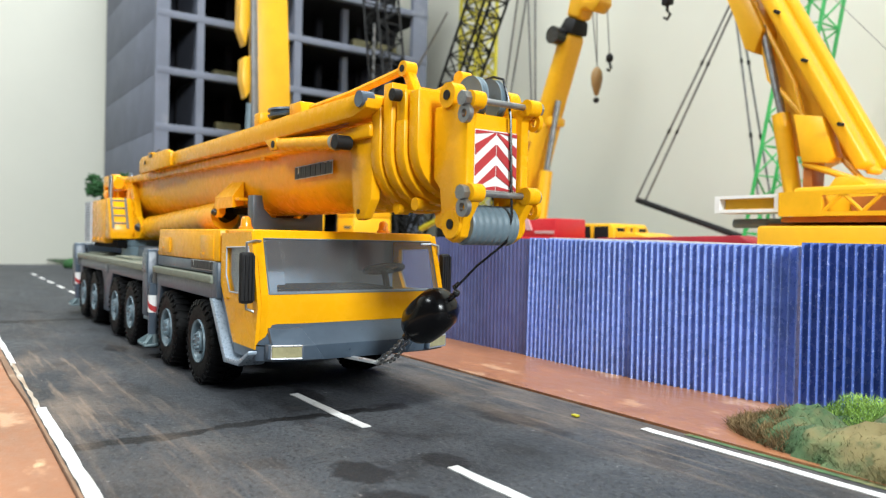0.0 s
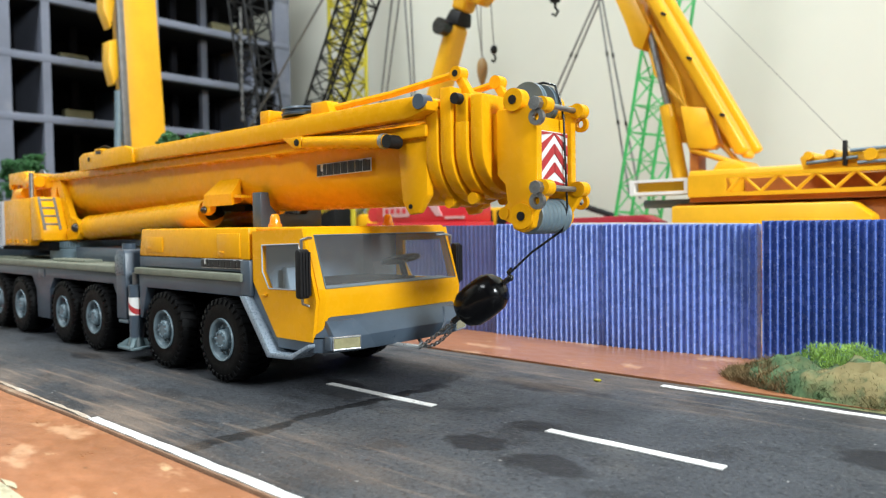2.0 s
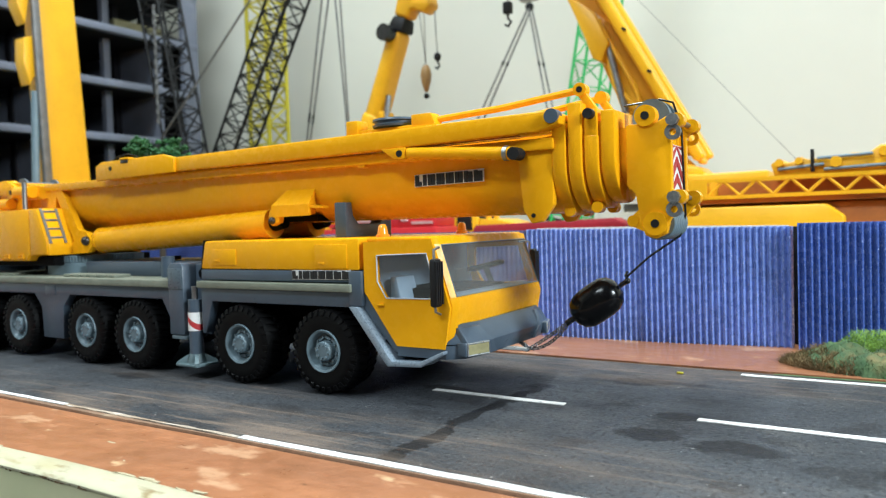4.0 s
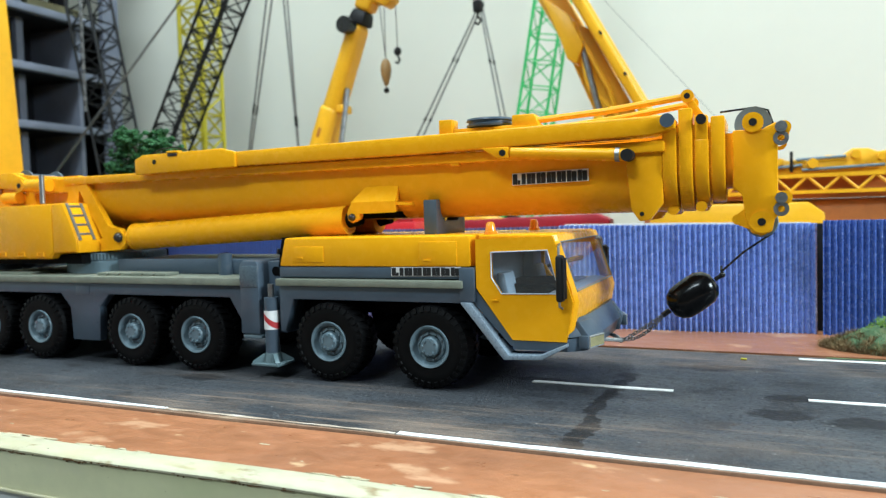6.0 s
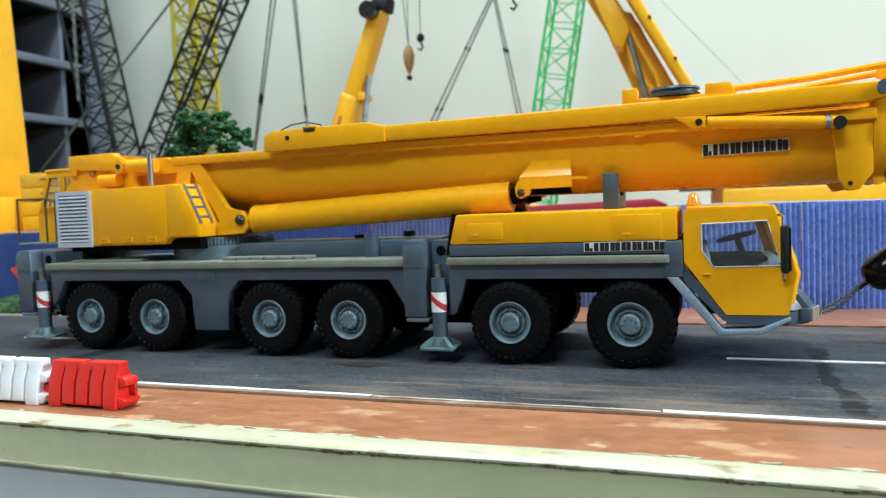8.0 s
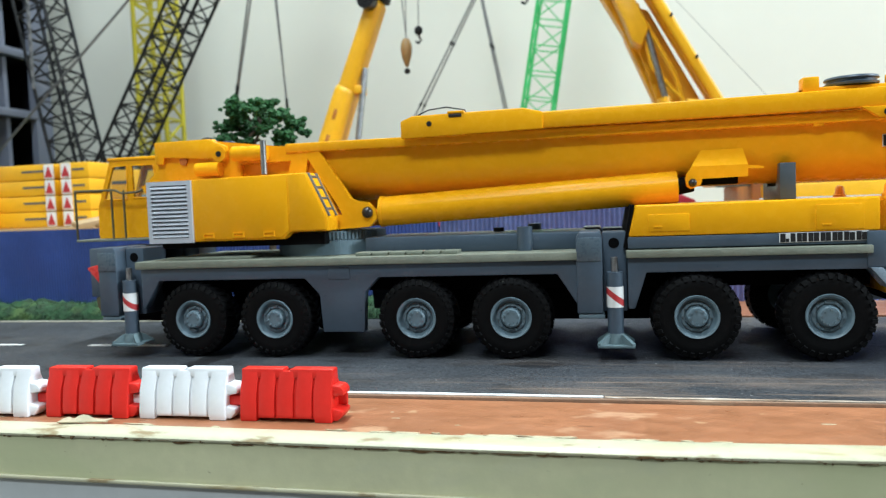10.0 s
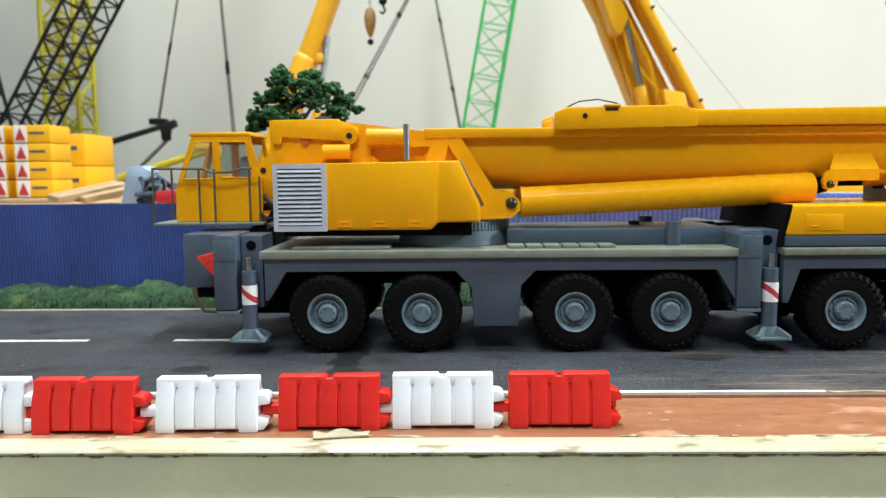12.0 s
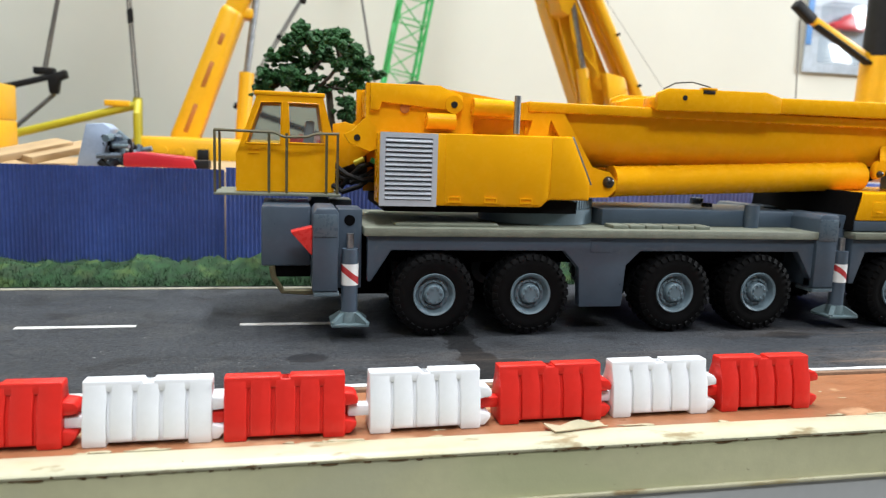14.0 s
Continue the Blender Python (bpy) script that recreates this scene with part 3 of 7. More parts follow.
for a, b in both(0.0955, 0.1):
    part("side_skirt", prism(rear_skirt, "y", a, b, 0.0004), GREY, crane, "slate grey wheel-arch skirt")
    part("side_skirt", prism(front_skirt, "y", a, b, 0.0004), GREY, crane, "slate grey wheel-arch skirt")
# small raised service lid on the near skirt
part("service_lid", boxm(-0.448, -0.4385, 0.0952, 0.0957, 0.0335, 0.0385, 0.0002), GREY, crane)
part("deck_plate", boxm(-0.5395, -0.343, 0.0935, far(0.0935), 0.0395, 0.0428, 0.0004), DECK, crane, "grey-green chequered deck plate")
part("deck_plate", boxm(-0.3255, -0.2395, 0.0935, far(0.0935), 0.0398, 0.0428, 0.0004), DECK, crane, "grey-green chequered deck plate")
part("deck_tread", boxm(-0.527, -0.486, 0.099, 0.112, 0.0428, 0.0441, 0.0003), DECK, crane)
for i in range(6):
    part("deck_tread", boxm(-0.437 + i * 0.0075, -0.4302 + i * 0.0075, 0.099, 0.108, 0.0428, 0.0443, 0.0003), DECK, crane)
part("deck_upstand", boxm(-0.4365, -0.342, 0.1115, far(0.1115), 0.0428, 0.0500, 0.0006), GREY, crane, "slate grey raised frame")
for y in (0.110, far(0.110)):
    part("deck_bollard", rod((-0.366, y, 0.0428), (-0.366, y, 0.0528), 0.0032), GREY, crane)
part("deck_knob", rod((-0.379, 0.125, 0.0505), (-0.379, 0.125, 0.0523), 0.0024), BLACKM, crane)

# outrigger boxes with their legs
for x0, x1, xs in ((-0.3445, -0.3275, -0.330), (-0.5585, -0.5405, -0.5445)):
    for s in (0, 1):
        ya, yb = both(0.0935, 0.118)[s]
        tz = 0.0 if x0 > -0.4 else -0.0008
        wide = [(x0, 0.0185), (x0, 0.0485 + tz), (x0 + 0.0015, 0.0505 + tz), (xs - 0.0055, 0.0505 + tz), (xs - 0.0045, 0.0485 + tz), (xs - 0.0045, 0.0185)]
        part("outrigger_box", prism(wide, "y", ya, yb, 0.0006), GREY, crane)
        ca, cb = both(0.0931, 0.0936)[s]
        part("box_cap", boxm(x0 + 0.0003, xs - 0.0048, ca, cb, 0.0390, 0.0482 + tz, 0.0002), GREYC, crane, "slate grey outrigger box cover")
        ia, ib = both(0.1005, 0.118)[s]
        inner = part("outrigger_inner", boxm(xs - 0.0044, xs + 0.0048, ia, ib, 0.0185, 0.0498 + tz, 0.0005), GREY, crane)
        ye = ya if s == 0 else yb
        sg = 1 if s == 0 else -1
        part("foot_step", boxm(x0 + 0.0005, xs - 0.004, min(ye + sg * 0.0005, ye + sg * 0.012), max(ye + sg * 0.0005, ye + sg * 0.012), 0.0165, 0.0182, 0.0004), GREYL, crane)
        hy = ia - 0.0002 if s == 0 else ib + 0.0002
        part("pin_hole", rod((xs, hy, 0.0455 + tz), (xs, hy + sg * 0.001, 0.0455 + tz), 0.0021), DARK, inner)
        yc = 0.0962 if s == 0 else far(0.0962)
        leg = part("outrigger_leg", rod((xs, yc, 0.0100), (xs, yc, 0.0345), 0.0031, seg=20), GREY, crane)
        part("piston", rod((xs, yc, 0.0346), (xs, yc, 0.0402), 0.0014, seg=12), STEEL, leg, "bare steel piston")
        # red and white warning sleeve
        for k, mt in enumerate((WHITE, REDP, WHITE)):
            bm = B()
            n = 20
            ring = []
            for lvl in (0, 1):
                ring.append([bm.verts.new((xs + math.cos(q * math.tau / n) * 0.0033, yc + math.sin(q * math.tau / n) * 0.0033, 0.0208 + (k + lvl) * 0.0027 - 0.0026 * (k + lvl in (1, 2)) * math.cos(q * math.tau / n))) for q in range(n)])
            for q in range(n):
                bm.faces.new((ring[0][q], ring[0][(q + 1) % n], ring[1][(q + 1) % n], ring[1][q]))
            part("warning_sleeve", bm, mt, leg, "red and white warning stripe")
        # square pad with a stub and four webs running to its corners
        foot = add_box(B(), xs - 0.0070, xs + 0.0070, yc - 0.0062, yc + 0.0062, 0.0055, 0.0066)
        soften(foot, 0.0003)
        add_cyl(foot, (xs, yc, 0.0064), (xs, yc, 0.0106), 0.0042, 0.0033, 20)
        for a, b in ((-1, -1), (1, -1), (1, 1), (-1, 1)):
            out, w = Vector((a * 0.0066, b * 0.0058, 0)), Vector((-b * 0.0006, a * 0.0006, 0))
            o = Vector((xs, yc, 0))
            vs = [foot.verts.new(o + q + sgn * w + Vector((0, 0, z))) for sgn in (-1, 1) for q, z in ((out * 0.3, 0.0064), (out, 0.0064), (out, 0.0072), (out * 0.45, 0.0102), (out * 0.3, 0.0102))]
            foot.faces.new(vs[:5])
            foot.faces.new(vs[:4:-1])
            for q in range(5):
                foot.faces.new((vs[q], vs[5 + q], vs[5 + (q + 1) % 5], vs[(q + 1) % 5]))
        bmesh.ops.recalc_face_normals(foot, faces=foot.faces)
        part("outrigger_foot", foot, FOOTG, leg, "pale grey outrigger foot")

# tail
tail = part("tail_box", boxm(-0.5775, -0.5586, 0.112, far(0.112), 0.0252, 0.0488, 0.0008), GREY, crane)
for s, y in ((1, 0.0960), (-1, far(0.0960))):
    bm = B()
    pts = [(-0.5665, 0.0405), (-0.5585, 0.0425), (-0.5585, 0.0315)]
    add_prism(bm, pts, "y", min(y, y + s * 0.008), max(y, y + s * 0.008))
    part("tail_light", soften(bm, 0.0004), REDL, crane, "red triangular tail light")
bm = add_tube(B(), [(-0.5735, 0.112, 0.0252), (-0.5728, 0.112, 0.0208), (-0.5693, 0.112, 0.0152), (-0.5600, 0.112, 0.0147), (-0.5530, 0.112, 0.0150)], 0.0012)
part("tow_bracket", bm, RAIL, crane, "bent olive brown tow bar")
part("bumper_bar", boxm(-0.573, -0.556, 0.114, far(0.114), 0.0205, 0.0251, 0.0004), DARK, crane)


# wheels
def tyre_mesh():
    prof = [(0.0079, -0.0063), (0.0112, -0.0068), (0.0138, -0.0066), (0.0153, -0.0058), (0.0157, -0.0048), (0.0157, 0.0048), (0.0153, 0.0058), (0.0138, 0.0066), (0.0112, 0.0068), (0.0079, 0.0063), (0.0079, -0.0063)]
    bm = add_lathe(B(), prof, (0, 0, 0), seg=44)
    for k in range(30):
        for side in (-1, 1):
            a = (k + (0.5 if side > 0 else 0)) * math.tau / 30
            vs = []
            for r in (0.0152, 0.0166):
                for da in (-0.062, 0.062):
                    for h in (0.0006, 0.0062):
                        tw = 0.05 if h > 0.003 else -0.03
                        rr = r - (0.0010 if h > 0.003 else 0)
                        vs.append(bm.verts.new((math.cos(a + da * (1 if r < 0.016 else 0.8) + tw) * rr, side * h, math.sin(a + da * (1 if r < 0.016 else 0.8) + tw) * rr)))
            for f in ((0, 1, 3, 2), (4, 6, 7, 5), (0, 4, 5, 1), (2, 3, 7, 6), (1, 5, 7, 3), (0, 2, 6, 4)):
                bm.faces.new([vs[i] for i in f])
    # side-wall ribs
    for k in range(30):
        a = k * math.tau / 30
        for side in (-1, 1):
            vs = []
            for r, h in ((0.0134, 0.0066), (0.0156, 0.0057), (0.0156, 0.0066), (0.0137, 0.0072)):
                for da in (-0.05, 0.05):
                    vs.append(bm.verts.new((math.cos(a + da) * r, side * h, math.sin(a + da) * r)))
            for f in ((0, 2, 3, 1), (2, 4, 5, 3), (4, 6, 7, 5), (6, 0, 1, 7), (0, 6, 4, 2), (1, 3, 5, 7)):
                bm.faces.new([vs[i] for i in f])
    return sheet(bm, RUBBER)


def rim_mesh():
    prof = [(0.0, -0.0040), (0.0062, -0.0040), (0.0067, -0.0054), (0.0072, -0.0066), (0.0080, -0.0070), (0.0083, -0.0060), (0.0083, 0.006), (0.0, 0.006)]
    bm = add_lathe(B(), prof, (0, 0, 0), seg=36)
    add_lathe(bm, [(0.0060, -0.0038), (0.0056, -0.0046), (0.0046, -0.0048), (0.0044, -0.004)], (0, 0, 0), seg=32)
    return sheet(bm, GREYL)


def hub_mesh():
    bm = add_lathe(B(), [(0.0041, -0.004), (0.0038, -0.0064), (0.0033, -0.0070), (0.0, -0.0071)], (0, 0, 0), seg=28)
    for k in range(8):
        a = k * math.tau / 8
        add_cyl(bm, (math.cos(a) * 0.0027, -0.0069, math.sin(a) * 0.0027), (math.cos(a) * 0.0027, -0.0077, math.sin(a) * 0.0027), 0.0005, seg=6)
    return sheet(bm, GREYL)


def bolt_mesh():
    bm = B()
    for k in range(10):
        a = k * math.tau / 10
        add_cyl(bm, (math.cos(a) * 0.0051, -0.0046, math.sin(a) * 0.0051), (math.cos(a) * 0.0051, -0.0055, math.sin(a) * 0.0051), 0.00045, seg=6)
    return sheet(bm, GREYL)


TYRE, RIM, HUB, BOLTS = tyre_mesh(), rim_mesh(), hub_mesh(), bolt_mesh()
for i, x in enumerate((-0.254, -0.300, -0.3708, -0.410, -0.473, -0.512)):
    for s, y in ((0, 0.1005), (1, far(0.1005))):
        m = pose(x, y, 0.0169, 0, 31 * i + 7, 180 * s) @ Matrix.Scale(1.02, 4)
        wheel = put("wheel", RIM, crane, "grey plastic wheel", at=m)
        put("tyre", TYRE, wheel, "black rubber block-tread tyre")
        put("hub_cap", HUB, wheel)
        put("wheel_bolts", BOLTS, wheel)
    part("axle", rod((x, 0.106, 0.0164), (x, far(0.106), 0.0164), 0.004), DARK, crane)

# engine housing between carrier deck and cab
hood = [(-0.3245, 0.0479), (-0.3215, 0.0600), (-0.2365, 0.0600), (-0.2365, 0.0479)]
hood_part = part("engine_hood", prism(hood, "y", 0.0955, far(0.0955), 0.0009), YEL, crane, "yellow engine hood")
# black sheet drawn where the open hood end is only in shade
part("hood_end", prism([(-0.3264, 0.0437), (-0.3249, 0.0437), (-0.3219, 0.0603), (-0.3234, 0.0603)], "y", 0.0965, far(0.0965)), DARK, crane, "near-black plate in place of the hood's shaded open rear")
part("hood_band", boxm(-0.3247, -0.2366, 0.0958, far(0.0958), 0.0433, 0.0478, 0.0004), GREY, crane, "slate grey hood band")
for s in (0, 1):
    for x0, x1, z0, z1 in ((-0.317, -0.302, 0.0497, 0.0563), (-0.258, -0.242, 0.0487, 0.0578)):
        ya, yb = both(0.0951, 0.0956)[s]
        part("hood_lid", boxm(x0, x1, ya, yb, z0, z1, 0.0002), YEL, hood_part)
        ha, hb = both(0.0947, 0.0952)[s]
        part("lid_grip", boxm(x0 + 0.002, x0 + 0.005, ha, hb, z0 + 0.0015, z0 + 0.0022, 0.0001), YEL, hood_part)


def maker_plate(parent, x0, x1, y, z0, z1, slope):
    """A white maker's plate with plain black bars in place of its lettering."""
    h = z1 - z0
    bm = B()
    add_prism(bm, [(x0, z0), (x1, z0 + slope), (x1, z1 + slope), (x0, z1)], "y", y - 0.0002, y)
    plate = part("maker_plate", bm, WHITE, parent, "white plate with plain black bars")
    strokes = ((0.50, 0.30, 0.35), (0.46, 0.0, 0.0), (0.46, 0.44, 0.88), (0.46, 0.50, 0.88), (0.46, 0.46, 0.88), (0.46, 0.44, 0.88), (0.46, 0.50, 0.80), (0.46, 0.50, 0.80))
    done, full = 0.10, sum(a + b + 0.16 + (0.05 if b else 0) for a, b, _ in strokes) + 0.10
    for first, second, tall in strokes:
        for wd, hh in ((first, 0.88), (second, tall)):
            if not wd:
                continue
            a, b = x0 + (x1 - x0) * done / full, x0 + (x1 - x0) * (done + wd) / full
            za = z0 + slope * done / full + h * 0.06
            done += wd + 0.05
            part("bar", prism([(a, za), (b, za), (b, za + h * hh), (a, za + h * hh)], "y", y - 0.0005, y - 0.0002), INK, plate)
        done += 0.11


maker_plate(hood_part, -0.2705, -0.2405, 0.0957, 0.0442, 0.0478, 0.0002)

# driver's cab
side = [(-0.2345, 0.0585), (-0.2345, 0.0400), (-0.2205, 0.0208), (-0.2, 0.0208), (-0.1975, 0.035), (-0.2045, 0.0592)]
win = [(-0.2283, 0.0535), (-0.2283, 0.0440), (-0.2245, 0.0380), (-0.2022, 0.0383), (-0.2066, 0.0542)]
cab = part("driver_cab", boxm(-0.2335, -0.2055, 0.0965, far(0.0965), 0.0584, 0.0600, 0.0007), YEL, crane, "yellow driver's cab with dark windows")


def frame_prism(outer, inner, axis, a, b):
    """A flat outline with a hole of the same shape class: a ring of quads joined point by point."""
    bm = B()
    def put3(p, d):
        return {"y": (p[0], d, p[1]), "x": (d, p[0], p[1]), "z": (p[0], p[1], d)}[axis]
    n, k = len(outer), len(inner)
    layers = []
    for d in (a, b):
        layers.append(([bm.verts.new(put3(p, d)) for p in outer], [bm.verts.new(put3(p, d)) for p in inner]))
    for o, i in layers:
        edges = [bm.edges.new((o[q], o[(q + 1) % n])) for q in range(n)] + [bm.edges.new((i[q], i[(q + 1) % k])) for q in range(k)]
        bmesh.ops.triangle_fill(bm, use_beauty=True, edges=edges)
    for q in range(n):
        bm.faces.new((layers[0][0][q], layers[1][0][q], layers[1][0][(q + 1) % n], layers[0][0][(q + 1) % n]))
    for q in range(k):
        bm.faces.new((layers[0][1][q], layers[1][1][q], layers[1][1][(q + 1) % k], layers[0][1][(q + 1) % k]))
    return bm


for s in (0, 1):
    ya, yb = both(0.0958, 0.0975)[s]
    door = part("cab_side", frame_prism(side, win, "y", ya, yb), YEL, crane, "yellow cab door")
    ga, gb = both(0.0966, 0.0969)[s]
    part("door_window", prism(win, "y", ga, gb), GLASS, door, "clear side window")
    # grey rubber seal round the pane
    fy = (0.0957 if s == 0 else far(0.0957))
    part("window_seal", add_tube(B(), [(p[0], fy, p[1]) for p in win + win[:1]], 0.00028), PALESIL, door, "thin silver window trim")
    ha, hb = both(0.0950, 0.0958)[s]
    part("door_handle", boxm(-0.2283, -0.2255, ha, hb, 0.0352, 0.0358, 0.0001), YEL, door)
# front below the windscreen, windscreen, frame
front_y = [0.0970, 0.0986, far(0.0986), far(0.0970)]


def front_panel(rows, ys, t):
    """A bent front skin: rows of (x at the middle, z), swept back at the corners."""
    bm = B()
    grid = []
    for off in (0, -t):
        g = []
        for x, z in rows:
            g.append([bm.verts.new((x + off - (0.0014 if k in (0, 3) else 0), y, z)) for k, y in enumerate(ys)])
        grid.append(g)
    for g in grid:
        for r0, r1 in zip(g, g[1:]):
            for k in range(3):
                bm.faces.new((r0[k], r0[k + 1], r1[k + 1], r1[k]))
    a, b = grid
    m = len(rows)
    for k in range(3):
        bm.faces.new((a[0][k], a[0][k + 1], b[0][k + 1], b[0][k]))
        bm.faces.new((a[-1][k], a[-1][k + 1], b[-1][k + 1], b[-1][k]))
    for r in range(m - 1):
        bm.faces.new((a[r][0], a[r + 1][0], b[r + 1][0], b[r][0]))
        bm.faces.new((a[r][3], a[r + 1][3], b[r + 1][3], b[r][3]))
    return bm


part("cab_front", front_panel([(-0.1985, 0.0215), (-0.1958, 0.0355), (-0.1968, 0.0388)], front_y, 0.002), YEL, crane, "yellow cab front")
part("cab_front", front_panel([(-0.2028, 0.0572), (-0.2038, 0.0595)], front_y, 0.002), YEL, crane, "yellow roof edge")
for s in (0, 1):
    y0, y1 = (0.0970, 0.0990) if s == 0 else (far(0.0990), far(0.0970))
    bm = B()
    vs = []
    for x, z in ((-0.1968, 0.0387), (-0.2028, 0.0573)):
        for dx in (0.0002, -0.002):
            for y in (y0, y1):
                corner = (y == y0) if s == 0 else (y == y1)
                vs.append(bm.verts.new((x + dx - (0.0013 if corner else 0), y, z)))
    for f in ((0, 1, 3, 2), (4, 6, 7, 5), (0, 4, 5, 1), (2, 3, 7, 6), (1, 5, 7, 3), (0, 2, 6, 4)):
        bm.faces.new([vs[i] for i in f])
    part("windscreen_pillar", bm, YEL, crane)
pane = B()
vs = [pane.verts.new(p) for p in ((-0.1972, 0.0986, 0.0386), (-0.1972, far(0.0986), 0.0386), (-0.2032, far(0.0986), 0.0574), (-0.2032, 0.0986, 0.0574))]
pane.faces.new(vs)
wind = part("windscreen", pane, glass("hazy_windscreen_plastic", (0.90, 0.93, 0.94), 0.05, 0.09), crane, "clear flat windscreen")
seal = [(-0.1967, 0.0994, 0.0390), (-0.1967, far(0.0994), 0.0390), (-0.2027, far(0.0994), 0.0570), (-0.2027, 0.0994, 0.0570), (-0.1967, 0.0994, 0.0390)]
part("windscreen_seal", add_tube(B(), seal, 0.00025), GREYL, wind, "grey windscreen rubber")
part("cab_back", boxm(-0.2345, -0.233, 0.0976, far(0.0976), 0.0250, 0.0584), YEL, crane, "yellow cab rear wall")
part("rear_lining", boxm(-0.2329, -0.2325, 0.0977, far(0.0977), 0.0250, 0.0580), INSIDE, crane, "grey cab lining")
part("cab_floor", boxm(-0.2300, -0.2005, 0.0976, far(0.0976), 0.0209, 0.0225), DARK, crane)
part("dashboard", prism([(-0.2085, 0.0226), (-0.2085, 0.0372), (-0.2055, 0.0392), (-0.1993, 0.0385), (-0.2005, 0.0226)], "y", 0.0978, far(0.0978), 0.0005), INSIDE, crane, "grey dashboard")
seatm = sheet(soften(add_prism(B(), [(-0.2295, 0.0226), (-0.2295, 0.0450), (-0.2265, 0.0450), (-0.2235, 0.0318), (-0.2140, 0.0318), (-0.2140, 0.0290), (-0.2225, 0.0226)], "y", -0.006, 0.006), 0.0006), INSIDE)
for y in (0.111, far(0.111)):
    put("cab_seat", seatm, crane, "grey moulded cab seat", at=Matrix.Translation((0, y, 0)))
part("cab_locker", boxm(-0.2325, -0.2275, 0.1480, 0.1600, 0.0228, 0.0570, 0.0006), INSIDE, crane, "tall grey locker behind the seats")
sw = B()
ringpts = [(math.cos(k * math.tau / 28) * 0.0074, math.sin(k * math.tau / 28) * 0.0074, 0) for k in range(29)]
add_tube(sw, ringpts, 0.0009)
for k in range(3):
    a = k * math.tau / 3
    add_cyl(sw, (0, 0, 0), (math.cos(a) * 0.0074, math.sin(a) * 0.0074, 0), 0.0011, seg=6)
add_cyl(sw, (0, 0, 0.0008), (0, 0, -0.0008), 0.0028, seg=14)
add_cyl(sw, (0, 0, 0.0005), (0.0012, 0, -0.0105), 0.0013, seg=8)
put("steering_wheel", sheet(sw, BLACKM), crane, "black steering wheel", at=pose(-0.2145, 0.1525, 0.0462, 0, -14, 0))

# slate grey bumper with headlights
plan = [(-0.2205, 0.0962), (-0.2, 0.0962), (-0.1945, 0.1005), (-0.1925, 0.112), (-0.1925, far(0.112)), (-0.1945, far(0.1005)), (-0.2, far(0.0962)), (-0.2205, far(0.0962))]
bum = B()
low = [bum.verts.new((x, y, 0.0172)) for x, y in plan]
mid = [bum.verts.new((x + (0.0016 if x > -0.199 else 0), y, 0.0225)) for x, y in plan]
hgh = [bum.verts.new((x - (0.0028 if x > -0.199 else 0), y, 0.0292 if x > -0.199 else 0.0222)) for x, y in plan]
bum.faces.new(low[::-1])
bum.faces.new(hgh)
for a, b in ((low, mid), (mid, hgh)):
    for q in range(8):
        bum.faces.new((a[q], a[(q + 1) % 8], b[(q + 1) % 8], b[q]))
bumper = part("front_bumper", soften(bum, 0.0004), GREY, crane, "slate grey front bumper")
for s in (0, 1):
    y0 = 0.0978 if s == 0 else far(0.0978)
    y1 = 0.1085 if s == 0 else far(0.1085)
    bm = B()
    pts = []
    for x, y in ((-0.1962, y0), (-0.1925, y1)):
        for z in (0.0184, 0.0230):
            for d in (0.0, 0.0034):
                pts.append(bm.verts.new((x + d, y, z)))
    for f in ((0, 2, 3, 1), (4, 5, 7, 6), (0, 1, 5, 4), (2, 6, 7, 3), (1, 3, 7, 5), (0, 4, 6, 2)):
        bm.faces.new([pts[i] for i in f])
    lamp = part("headlight", soften(bm, 0.0003), GREY, bumper, "rectangular headlight with silver bezel")
    bm = B()
    pts = []
    for f0, z0, z1 in ((0.09, 0.0190, 0.0224), (0.91, 0.0190, 0.0224)):
        x = -0.1962 + 0.0037 * f0
        y = y0 + (y1 - y0) * f0
        for z in (z0, z1):
            for d in (0.0032, 0.0038):
                pts.append(bm.verts.new((x + d, y, z)))
    for f in ((0, 2, 3, 1), (4, 5, 7, 6), (0, 1, 5, 4), (2, 6, 7, 3), (1, 3, 7, 5), (0, 4, 6, 2)):
        bm.faces.new([pts[i] for i in f])
    part("lens", bm, LENS, lamp, "yellowish clear lens")
    ring = [(-0.1962 + 0.0037 * f0 + 0.0036, y0 + (y1 - y0) * f0, z) for f0, z in ((0.07, 0.0187), (0.93, 0.0187), (0.93, 0.0227), (0.07, 0.0227), (0.07, 0.0187))]
    part("bezel", add_tube(B(), ring, 0.0003), SILVER, lamp, "thin silver bezel")
part("tow_hook", add_tube(B(), [(-0.195, 0.126, 0.0172), (-0.1895, 0.131, 0.0163), (-0.1875, 0.1345, 0.0155), (-0.1895, 0.138, 0.0163), (-0.195, 0.142, 0.0172)], 0.0008), SILVER, bumper, "bent silver towing eye")

# silver-edged wheel-arch stay below each door
stay = [(-0.2405, 0.0345), (-0.2365, 0.0345), (-0.2215, 0.0155), (-0.2095, 0.0160), (-0.1995, 0.0205), (-0.1995, 0.0193), (-0.209, 0.0142), (-0.2235, 0.0135)]
